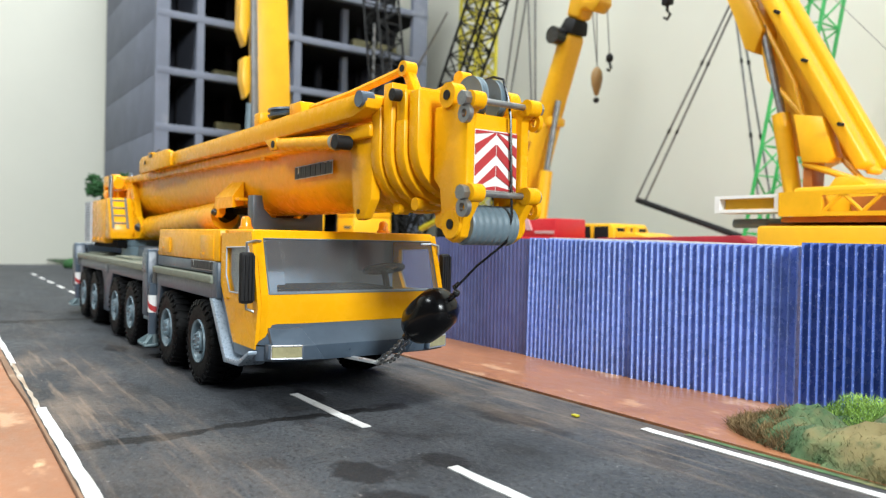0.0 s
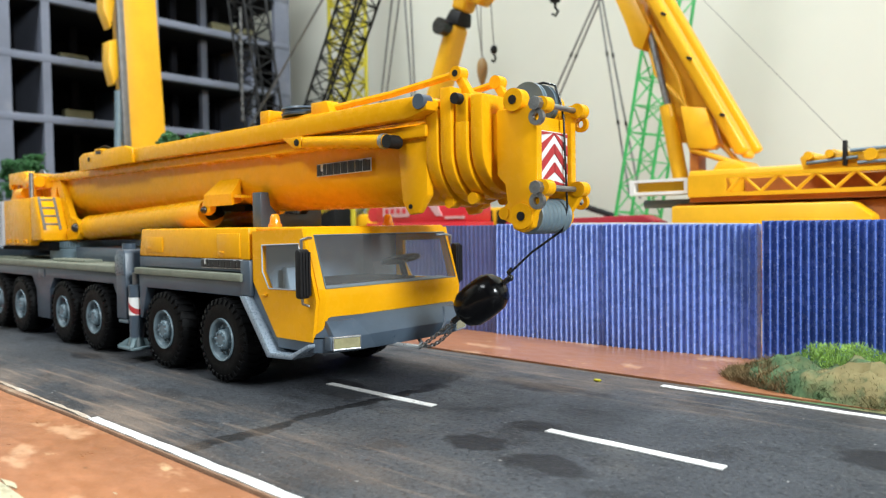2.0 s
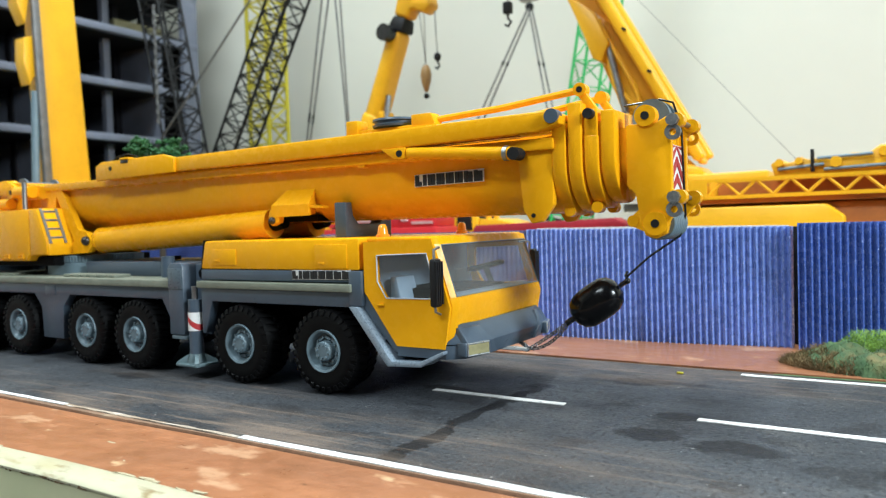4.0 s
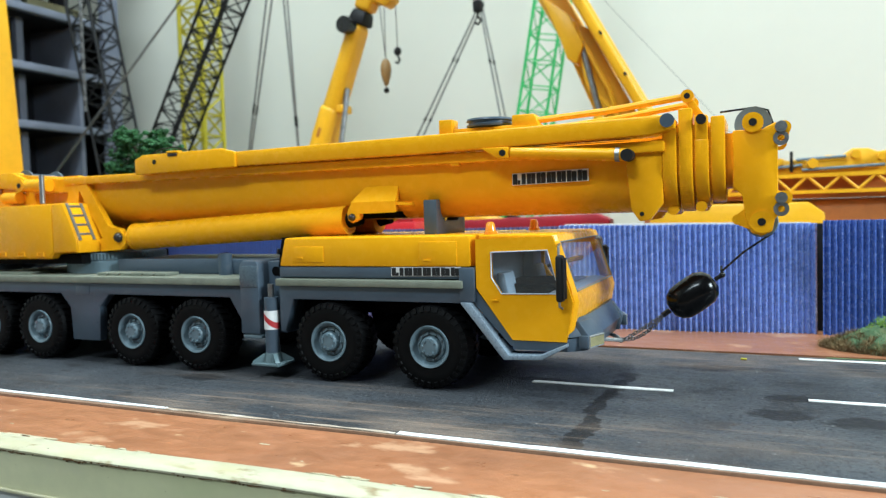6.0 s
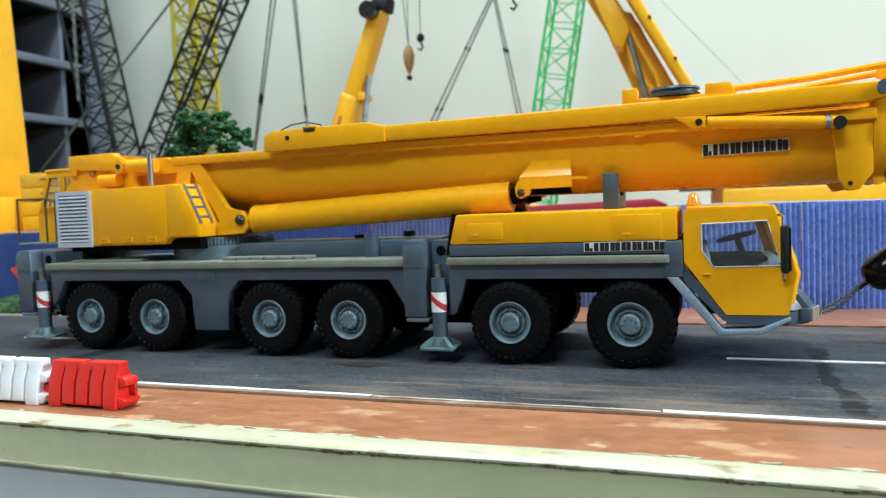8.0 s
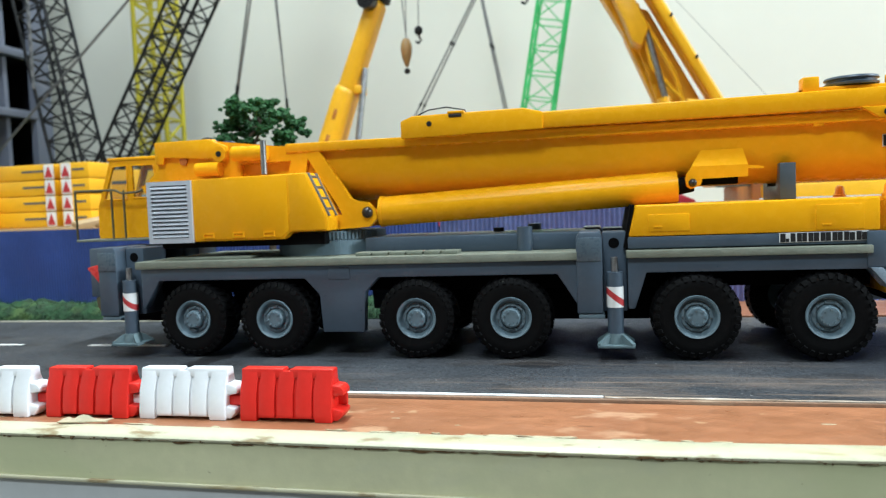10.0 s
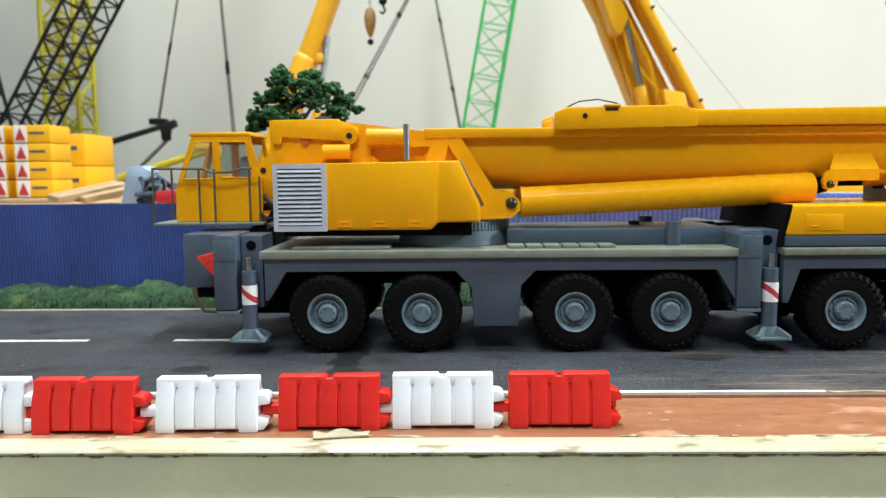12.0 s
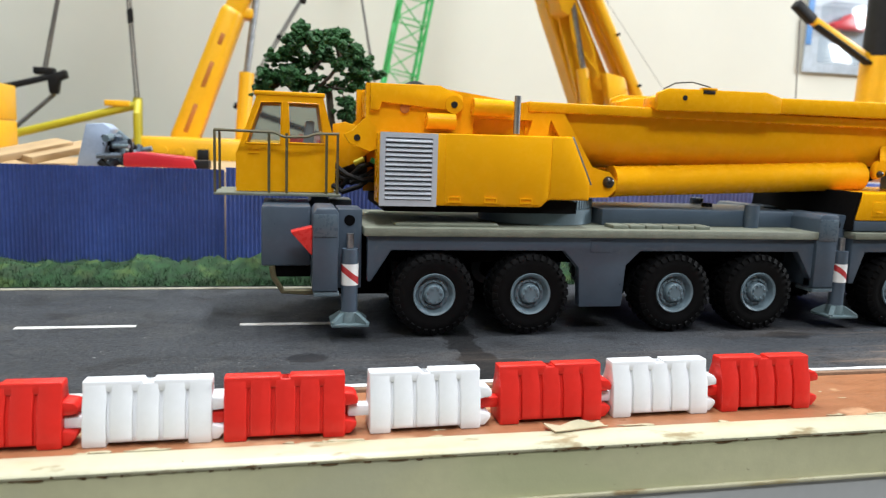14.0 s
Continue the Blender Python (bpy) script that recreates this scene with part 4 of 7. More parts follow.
for s in (0, 1):
    ya, yb = both(0.0935, 0.1025)[s]
    part("step_stay", prism(stay, "y", ya, yb, 0.0003), STAYM, crane, "blue-silver painted wheel-arch stay")
    ya, yb = both(0.0965, 0.099)[s]
    part("cab_gusset", prism([(-0.2362, 0.0345), (-0.2345, 0.040), (-0.2345, 0.0385), (-0.2200, 0.0205), (-0.2005, 0.0205), (-0.2005, 0.0185), (-0.2215, 0.0185)], "y", ya, yb), GREY, crane)

# grey corner panel between hood and cab, and the raised bumper ends round the headlights
for s in (0, 1):
    ya, yb = both(0.0946, 0.1005)[s]
    part("corner_panel", boxm(-0.2412, -0.2349, ya, yb, 0.0346, 0.0478, 0.0006), GREY, crane, "slate grey cab corner panel")
    rows_ = []
    for z, x, y1 in ((0.0176, -0.1908, 0.1165), (0.0226, -0.1899, 0.1128), (0.0280, -0.1938, 0.1092)):
        for y, dx in ((0.0992, -0.0026), (y1, 0.0)):
            rows_.append([(x + dx, y if s == 0 else far(y), z), (-0.1975, y if s == 0 else far(y), z)])
    bm = B()
    vs = [[bm.verts.new(p) for p in r] for r in rows_]
    for k in (0, 2):
        bm.faces.new((vs[k][0], vs[k + 1][0], vs[k + 3][0], vs[k + 2][0]))
        bm.faces.new((vs[k][1], vs[k + 1][1], vs[k + 3][1], vs[k + 2][1]))
        bm.faces.new((vs[k][0], vs[k + 2][0], vs[k + 2][1], vs[k][1]))
        bm.faces.new((vs[k + 1][0], vs[k + 3][0], vs[k + 3][1], vs[k + 1][1]))
    bm.faces.new((vs[0][0], vs[1][0], vs[1][1], vs[0][1]))
    bm.faces.new((vs[4][0], vs[5][0], vs[5][1], vs[4][1]))
    part("bumper_end", soften(bm, 0.0003), GREY, bumper, "raised slate grey bumper end")

# mirrors
for s in (0, 1):
    sg = 1 if s == 0 else -1
    f = (lambda y: y + 0.0018) if s == 0 else (lambda y: far(y) - 0.0045)
    brace = part("mirror_bracket", add_tube(B(), [(-0.2035, f(0.0985), 0.0560), (-0.2022, f(0.0945), 0.0562), (-0.2018, f(0.0915), 0.0555), (-0.2018, f(0.0915), 0.0522)], 0.0005), STEEL, crane, "bare metal mirror bracket")
    part("mirror_bracket", add_tube(B(), [(-0.2018, f(0.0915), 0.0362), (-0.2018, f(0.0917), 0.0340), (-0.2014, f(0.0942), 0.0330), (-0.2005, f(0.0972), 0.0332)], 0.0005), STEEL, crane)
    a, b = (0.0908, 0.0956) if s == 0 else (0.1695, 0.1738)
    mir = boxm(-0.2026, -0.1999, a, b, 0.0358, 0.0525, 0.0010)
    for k in range(4):
        ry = a + (b - a) * (k + 0.5) / 4
        add_box(mir, -0.2000, -0.1995, ry - 0.00038, ry + 0.00038, 0.0368, 0.0515)
    part("mirror", mir, BLACKM, brace, "black ribbed door mirror")

# beacons
for y in (0.1035, far(0.1035)):
    bm = add_lathe(B(), [(0.0026, 0.0), (0.0026, 0.0012), (0.0021, 0.0014), (0.0017, 0.0042), (0.0011, 0.0050), (0.0, 0.0052)], (-0.231, y, 0.0598), (0, 0, 1), 18)
    part("beacon", bm, AMBER, crane, "amber warning beacon")

# boom rest
part("boom_rest", prism([(0.1165, 0.0600), (0.1165, 0.0745), (0.1205, 0.0745), (0.1215, 0.0690), (0.125, 0.0655), (0.1395, 0.0655), (0.143, 0.0690), (0.1440, 0.0745), (0.148, 0.0745), (0.148, 0.0600)], "x", -0.2655, -0.2595, 0.0004), GREY, crane, "slate grey boom rest")

# ---- superstructure ----
bm = add_lathe(B(), [(0.0, 0.0430), (0.0252, 0.0430), (0.0252, 0.0490), (0.0244, 0.0494), (0.0244, 0.0534), (0.0, 0.0534)], (-0.4595, C, 0), (0, 0, 1), 64)
ringp = part("slewing_ring", bm, GREYL, crane, "grey toothed slewing ring")
bm = B()
for k in range(90):
    a = k * math.tau / 90
    d = Vector((math.cos(a), math.sin(a), 0))
    w = Vector((-d.y, d.x, 0)) * 0.00045
    o = Vector((-0.4595, C, 0))
    vs = [bm.verts.new(o + d * r + w * q + Vector((0, 0, z))) for r in (0.0242, 0.0251) for q in (-1, 1) for z in (0.0497, 0.0531)]
    for f in ((0, 1, 3, 2), (4, 6, 7, 5), (0, 4, 5, 1), (2, 3, 7, 6), (1, 5, 7, 3), (0, 2, 6, 4)):
        bm.faces.new([vs[i] for i in f])
part("ring_teeth", bm, GREYL, ringp)
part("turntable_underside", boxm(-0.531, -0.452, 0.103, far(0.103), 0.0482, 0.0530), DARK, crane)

house = [(-0.5335, 0.0510), (-0.5335, 0.0783), (-0.4570, 0.0793), (-0.4485, 0.0612), (-0.4485, 0.0540), (-0.4658, 0.0540), (-0.4690, 0.0510)]
for s in (0, 1):
    if s == 0:
        ya, yb = 0.0985, 0.117
    else:
        ya, yb = far(0.117), far(0.0985)
    hp = part("engine_house", prism(house if s == 0 else [(max(x, -0.515), z) for x, z in house], "y", ya, yb, 0.0007), YEL, crane, "yellow superstructure housing")
    if s == 0:
        part("house_door", prism([(-0.5085, 0.0518), (-0.5085, 0.0785), (-0.4663, 0.0788), (-0.4663, 0.0547), (-0.4697, 0.0518)], "y", 0.0981, 0.0986, 0.0002), YEL, hp)
        part("house_door", prism([(-0.4655, 0.0547), (-0.4655, 0.0788), (-0.4577, 0.0788), (-0.4494, 0.0611), (-0.4494, 0.0547)], "y", 0.0981, 0.0986, 0.0002), YEL, hp)
        grille = part("grille_frame", frame_prism([(-0.5338, 0.0507), (-0.5118, 0.0507), (-0.5118, 0.0784), (-0.5338, 0.0784)], [(-0.5318, 0.0530), (-0.5138, 0.0530), (-0.5138, 0.0765), (-0.5318, 0.0765)], "y", 0.0972, 0.0986), PALESIL, hp, "silver louvre frame")
        part("grille_back", boxm(-0.5319, -0.5137, 0.0980, 0.0984, 0.0529, 0.0766), GREY, grille)
        for k in range(13):
            z = 0.0532 + k * 0.00180
            part("louvre", prism([(0.0979, z), (0.0968, z + 0.0002), (0.0969, z + 0.0006), (0.0979, z + 0.0014)], "x", -0.5317, -0.5139), PALESIL, grille)
        for x in (-0.5045, -0.4900, -0.4755):
            part("vent_lip", frame_prism([(x - 0.0026, 0.0524), (x + 0.0026, 0.0524), (x + 0.0026, 0.0546), (x - 0.0026, 0.0546)], [(x - 0.0021, 0.0529), (x + 0.0021, 0.0529), (x + 0.0021, 0.0541), (x - 0.0021, 0.0541)], "y", 0.0976, 0.0982), YEL, hp)
        # ladder leaning on the sloping front
        lad = B()
        for yy in (0.0996, 0.1078):
            add_prism(lad, [(-0.4586, 0.0792), (-0.4562, 0.0792), (-0.4474, 0.0604), (-0.4498, 0.0604)], "y", yy - 0.0007, yy + 0.0007)
        for k in range(4):
            q = (k + 0.35) / 4
            rx, rz = -0.4574 + 0.0088 * q, 0.0792 - 0.0188 * q
            add_prism(lad, [(rx - 0.0008, rz + 0.0006), (rx + 0.0008, rz + 0.0006), (rx + 0.0008, rz - 0.0006), (rx - 0.0008, rz - 0.0006)], "y", 0.1003, 0.1071)
        soften(lad, 0.0002)
        part("ladder", lad, mat("dull_ladder_grey", (0.17, 0.16, 0.145), 0.5, metal=0.2, vary=0.2, scale=200), crane, "small dull grey metal ladder")
part("exhaust_pipe", rod((-0.479, 0.1035, 0.0797), (-0.479, 0.1035, 0.0945), 0.0013), STEEL, crane, "bare metal exhaust pipe")

plate = [(-0.5380, 0.0840), (-0.5380, 0.0972), (-0.5085, 0.0975), (-0.5075, 0.0965), (-0.4760, 0.0925), (-0.4575, 0.0912), (-0.4425, 0.0676), (-0.4395, 0.0664), (-0.4345, 0.0655), (-0.4308, 0.0615), (-0.4310, 0.0580), (-0.4345, 0.0548), (-0.4480, 0.0542), (-0.5250, 0.0550), (-0.5250, 0.0690), (-0.5325, 0.0722), (-0.5362, 0.0708), (-0.5440, 0.0738), (-0.5462, 0.0772), (-0.5430, 0.0787)]
slot = [(-0.4660, 0.0625), (-0.4465, 0.0605), (-0.4488, 0.0650), (-0.4618, 0.0862)]
recess = [(-0.4955, 0.0720), (-0.4735, 0.0720), (-0.4697, 0.0856), (-0.4945, 0.0852)]


def outline_with_holes(outer, holes, axis, a, b):
    bm = B()
    def put3(p, d):
        return {"y": (p[0], d, p[1]), "x": (d, p[0], p[1]), "z": (p[0], p[1], d)}[axis]
    loops = [outer] + holes
    both_layers = []
    for d in (a, b):
        rings = [[bm.verts.new(put3(p, d)) for p in lp] for lp in loops]
        es = []
        for r in rings:
            es += [bm.edges.new((r[q], r[(q + 1) % len(r)])) for q in range(len(r))]
        bmesh.ops.triangle_fill(bm, use_beauty=True, edges=es)
        both_layers.append(rings)
    for ra, rb in zip(*both_layers):
        for q in range(len(ra)):
            bm.faces.new((ra[q], rb[q], rb[(q + 1) % len(ra)], ra[(q + 1) % len(ra)]))
    return bm


for s in (0, 1):
    ya, yb = both(0.1115, 0.1150)[s]
    sp = part("boom_tower_plate", outline_with_holes(plate, [slot, recess], "y", ya, yb), YEL, crane, "yellow boom tower side plate")
    sg = -1 if s == 0 else 1
    ye = ya if s == 0 else yb
    part("upper_arm", prism([(-0.5365, 0.0870), (-0.5365, 0.0972), (-0.5095, 0.0974), (-0.5000, 0.0936), (-0.4996, 0.0885), (-0.5025, 0.0866), (-0.5070, 0.0882), (-0.5320, 0.0900), (-0.5330, 0.0870)], "y", *sorted((ye, ye + sg * 0.0022)), 0.0004), YEL, sp)
    part("lug_bore", rod((-0.5412, ye, 0.0760), (-0.5412, ye + sg * 0.0003, 0.0760), 0.0013, seg=12), GUN, sp)
    # brown disc drawn in place of the hole through the upper arm
    part("arm_pin", rod((-0.5228, ye, 0.0880), (-0.5228, ye + sg * 0.0010, 0.0880), 0.0019, seg=16), ORANGE, sp)
    part("tower_pin", add_ball(B(), (-0.4348, ye + sg * 0.0003, 0.0612), 0.0026), GUN, sp, "dark domed pin")
    part("pin_boss", rod((-0.5035, ye, 0.0902), (-0.5035, ye + sg * 0.0030, 0.0902), 0.0035, seg=20), YEL, sp)
    part("boss_bore", rod((-0.5035, ye + sg * 0.0028, 0.0902), (-0.5035, ye + sg * 0.0034, 0.0902), 0.0013, seg=12), BLACKM, sp)
    part("plate_bore", rod((-0.5215, ye, 0.0900), (-0.5215, ye + sg * 0.0003, 0.0900), 0.0016, seg=12), ORANGE, sp)
    part("hydraulic_ram", rod((-0.5145, ye + sg * 0.0030, 0.0835), (-0.5030, ye + sg * 0.0030, 0.0835), 0.0032, seg=20), YEL, sp)
    part("hydraulic_ram", rod((-0.4960, ye + sg * 0.0030, 0.0898), (-0.4800, ye + sg * 0.0030, 0.0895), 0.0034, seg=20), YEL, sp)
part("tower_cross_beam", boxm(-0.5360, -0.5090, 0.1151, far(0.1151), 0.0850, 0.0965, 0.0008), YEL, crane)
part("tower_cross_beam", boxm(-0.5240, -0.4700, 0.1151, far(0.1151), 0.0552, 0.0700, 0.0006), YEL, crane)
bm = add_lathe(B(), [(0.0, -0.010), (0.0068, -0.010), (0.0068, -0.0088), (0.0048, -0.0084), (0.0048, 0.0084), (0.0068, 0.0088), (0.0068, 0.010), (0.0, 0.010)], (-0.517, C, 0.0930), (0, 1, 0), 28)
part("winch_drum", bm, GREY, crane, "grey winch drum")
# operator cab at the rear of the superstructure
known = set(bpy.data.objects)
oc = part("operator_cab", boxm(-0.5882, -0.5485, 0.1345, 0.1640, 0.0545, 0.0560), YEL, crane, "yellow operator cab with framed windows")
# the tint dims the panes in place of the dark cab and tree behind
PANE = glass("dimmed_cab_pane", (0.66, 0.70, 0.66), 0.08, 0.06)
oside = [(-0.5885, 0.0560), (-0.5880, 0.0690), (-0.5800, 0.0905), (-0.5535, 0.0910), (-0.5480, 0.0720), (-0.5480, 0.0560)]


w1 = [(-0.5845, 0.0725), (-0.5705, 0.0725), (-0.5700, 0.0882), (-0.5785, 0.0880)]
w2 = [(-0.5670, 0.0730), (-0.5525, 0.0730), (-0.5550, 0.0880), (-0.5675, 0.0882)]
for y0, y1, yg in ((0.1345, 0.1358, 0.1352), (0.1627, 0.1640, 0.1633)):
    sidep = part("cab_side", outline_with_holes(oside, [w1, w2], "y", y0, y1), YEL, crane, "yellow operator cab side")
    for w in (w1, w2):
        bm = B()
        bm.faces.new([bm.verts.new((p[0], yg, p[1])) for p in w])
        part("cab_window", bm, PANE, sidep, "clear cab window")
        part("window_rim", add_tube(B(), [(p[0], min(y0, yg) - 0.0001 if y0 < 0.15 else y1, p[1]) for p in w + w[:1]], 0.0004), YEL, sidep)
part("cab_roof", boxm(-0.5812, -0.5525, 0.1340, 0.1645, 0.0905, 0.0922, 0.0006), YEL, oc)
part("cab_rear", boxm(-0.5535, -0.5522, 0.1359, 0.1626, 0.0560, 0.0720), YEL, oc)
for y in (0.1359, 0.1612):
    part("corner_post", prism([(-0.5535, 0.0905), (-0.5480, 0.0720), (-0.5495, 0.0720), (-0.5550, 0.0905)], "y", y, y + 0.0014), YEL, oc)
    part("corner_post", prism([(-0.5880, 0.0690), (-0.5800, 0.0905), (-0.5785, 0.0905), (-0.5865, 0.0690)], "y", y, y + 0.0014), YEL, oc)
part("cab_nose", boxm(-0.5884, -0.5870, 0.1359, 0.1626, 0.0560, 0.0690), YEL, oc)
part("operator_seat", prism([(-0.575, 0.0561), (-0.575, 0.066), (-0.562, 0.066), (-0.560, 0.082), (-0.5565, 0.082), (-0.5565, 0.0561)], "y", 0.142, 0.156, 0.0008), INSIDE, oc)
part("vent_lip", boxm(-0.5835, -0.5790, 0.1340, 0.1346, 0.0688, 0.0693), YEL, oc)
part("vent_lip", boxm(-0.5835, -0.5790, 0.1340, 0.1346, 0.0702, 0.0707), YEL, oc)
plat = part("cab_platform", boxm(-0.5965, -0.5460, 0.1270, 0.1640, 0.0532, 0.0543, 0.0003), DECK, crane, "grey-green cab walkway")
part("platform_bracket", boxm(-0.560, -0.5252, 0.143, 0.150, 0.0585, 0.0615, 0.0005), DARK, crane)
# added black cylinder: blocks the view through the gap and thickens the hoses
part("hydraulic_motor", rod((-0.5460, 0.151, 0.0632), (-0.5335, 0.151, 0.0640), 0.0066, seg=20), BLACKM, crane, "added black filler that closes the gap behind the hoses")
part("tower_rear_plate", prism([(-0.5345, 0.0545), (-0.5345, 0.0722), (-0.5255, 0.0722), (-0.5255, 0.0545)], "y", 0.151, 0.1535, 0.0004), YEL, crane)
part("cab_hinge_plate", prism([(-0.5490, 0.0625), (-0.5490, 0.0810), (-0.5440, 0.0820), (-0.5320, 0.0790), (-0.5320, 0.0715), (-0.5395, 0.0660)], "y", 0.138, 0.141, 0.0003), YEL, crane)
pts = [(-0.5960, 0.150, 0.0772), (-0.5960, 0.1278, 0.0770), (-0.5730, 0.1278, 0.0768), (-0.5690, 0.1278, 0.0752), (-0.5600, 0.1278, 0.0755), (-0.5560, 0.1278, 0.0768), (-0.5470, 0.1278, 0.0770)]
part("handrail", add_tube(B(), pts, 0.0006), RAIL, plat, "olive grey handrail")
for x, y in ((-0.5960, 0.1278), (-0.5750, 0.1278), (-0.5680, 0.1278), (-0.5520, 0.1278), (-0.5475, 0.1278), (-0.5960, 0.150)):
    part("rail_post", rod((x, y, 0.0542), (x, y, 0.0766), 0.00055, seg=8), RAIL, plat)
# the operator cab stands a little taller than first drawn
for ob in bpy.data.objects:
    if ob not in known and ob.type == "MESH":
        for v in ob.data.vertices:
            v.co.z = 0.0733 + (v.co.z - 0.0733) * 1.086
for pts in (((-0.549, 0.134, 0.0560), (-0.545, 0.131, 0.0535), (-0.538, 0.130, 0.0560), (-0.531, 0.132, 0.0620), (-0.524, 0.136, 0.0640)),
            ((-0.549, 0.137, 0.0650), (-0.543, 0.132, 0.0605), (-0.537, 0.130, 0.0585), (-0.530, 0.131, 0.0600), (-0.522, 0.135, 0.0580)),
            ((-0.546, 0.139, 0.0540), (-0.5425, 0.134, 0.0590), (-0.5375, 0.132, 0.0640), (-0.533, 0.134, 0.0655), (-0.525, 0.139, 0.0610)),
            ((-0.548, 0.140, 0.0600), (-0.541, 0.136, 0.0570), (-0.534, 0.134, 0.0612), (-0.526, 0.138, 0.0660))):
    part("hydraulic_hose", add_tube(B(), pts, 0.0011, 8), BLACKM, crane, "black hydraulic hose")
part("hose_coupling", rod((-0.5405, 0.1305, 0.0655), (-0.5365, 0.1305, 0.0675), 0.0011, seg=10), LEMON, crane, "small yellow hose coupling")
part("hose_coupling", rod((-0.5335, 0.1310, 0.0672), (-0.5305, 0.1310, 0.0660), 0.0011, seg=10), GREEN, crane, "small green hose coupling")

# ---- boom, turned slightly away from the carrier's middle line ----
BY, BS = 0.1303, 0.0275


def yb_at(x):
    return BY + BS * (x + 0.44)


def bend(me_bm):
    """Carries boom parts, drawn round y = 0, on to the boom's line."""
    for v in me_bm.verts:
        v.co.y += yb_at(v.co.x)
    return me_bm


def ushape(w, ztop, zbot, seg=14):
    """A boom section: upright sides and a round bottom, as (y, z) points."""
    pts = [(-w, ztop)]
    zc = zbot + w
    for k in range(seg + 1):
        a = math.pi + math.pi * k / seg
        pts.append((math.cos(a) * w, zc + math.sin(a) * w))
    pts.append((w, ztop))
    return pts


boom = part("boom_base_section", bend(prism(ushape(0.0152, 0.0930, 0.0668, 18), "x", -0.4720, -0.1660)), YEL, crane, "yellow round-bottomed telescopic boom")
part("boom_top_flange", bend(boxm(-0.4720, -0.1680, -0.0190, 0.0190, 0.0890, 0.0932, 0.0008)), YEL, boom)
part("boom_foot", bend(prism([(-0.4950, 0.0820), (-0.4950, 0.0922), (-0.4700, 0.0928), (-0.4700, 0.0700), (-0.4780, 0.0700)], "y", -0.0140, 0.0140, 0.0008)), YEL, boom)
# stowed side beam with its seam, and the raised tray
for s in (-1, 1):
    y0, y1 = sorted((s * 0.0228, s * 0.0105))
    beam = part("side_beam", bend(prism([(-0.4170, 0.0930), (-0.4170, 0.0975), (-0.4120, 0.0993), (-0.1675, 0.1020), (-0.1640, 0.1006), (-0.1640, 0.0970), (-0.1720, 0.0950), (-0.2600, 0.0935)], "y", y0, y1, 0.0008)), YEL, boom, "yellow stowed side beam")
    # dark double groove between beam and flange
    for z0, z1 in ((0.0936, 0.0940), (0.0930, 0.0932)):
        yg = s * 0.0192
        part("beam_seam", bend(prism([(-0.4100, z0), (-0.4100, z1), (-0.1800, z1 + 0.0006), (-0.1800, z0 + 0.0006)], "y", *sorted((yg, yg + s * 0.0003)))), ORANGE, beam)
    part("beam_pin", bend(rod((-0.1665, s * 0.0195, 0.0998), (-0.1665, s * 0.0238, 0.0998), 0.0025, seg=18)), GREY, beam, "grey-blue pin end")
    tray = part("side_tray", bend(prism([(-0.4170, 0.0918), (-0.4170, 0.0992), (-0.4120, 0.1012), (-0.3650, 0.1018), (-0.3570, 0.0998), (-0.3570, 0.0928)], "y", *sorted((s * 0.0212, s * 0.0240)), 0.0006)), YEL, boom, "yellow pin tray")
    part("tray_bore", bend(rod((-0.4045, s * 0.0240, 0.0975), (-0.4045, s * 0.0243, 0.0975), 0.0011, seg=12)), BLACKM, tray)
    # small jib ram with eye and pin
    eye = part("ram_eye", bend(prism([(-0.2375, 0.0940), (-0.2260, 0.0940), (-0.2260, 0.0896), (-0.2310, 0.0896)], "y", *sorted((s * 0.0215, s * 0.0238)), 0.0005)), YEL, boom)
    part("eye_bore", bend(rod((-0.2285, s * 0.0238, 0.0917), (-0.2285, s * 0.0242, 0.0917), 0.0013, seg=12)), BLACKM, eye)
    ram = part("jib_ram", bend(rod((-0.2255, s * 0.0215, 0.0916), (-0.1812, s * 0.0215, 0.0884), 0.0024, seg=16)), YEL, boom)
    part("ram_pin", bend(rod((-0.1808, s * 0.0185, 0.0882), (-0.1808, s * 0.0240, 0.0882), 0.0023, seg=16)), BLACKM, ram, "dark pin head")
    part("ram_collar", bend(rod((-0.1852, s * 0.0215, 0.0887), (-0.1836, s * 0.0215, 0.0886), 0.0027, seg=16)), STEEL, ram)
    part("beam_clip", bend(boxm(-0.2530, -0.2490, *sorted((s * 0.0155, s * 0.0185)), 0.0880, 0.0925, 0.0005)), YEL, boom)
# maker's plate on the near side of the boom
bx0, bx1 = -0.2275, -0.1965
yy = yb_at(-0.212) - 0.0154
maker_plate(boom, bx0, bx1, yy - 0.0002, 0.0790, 0.0838, 0.0006)
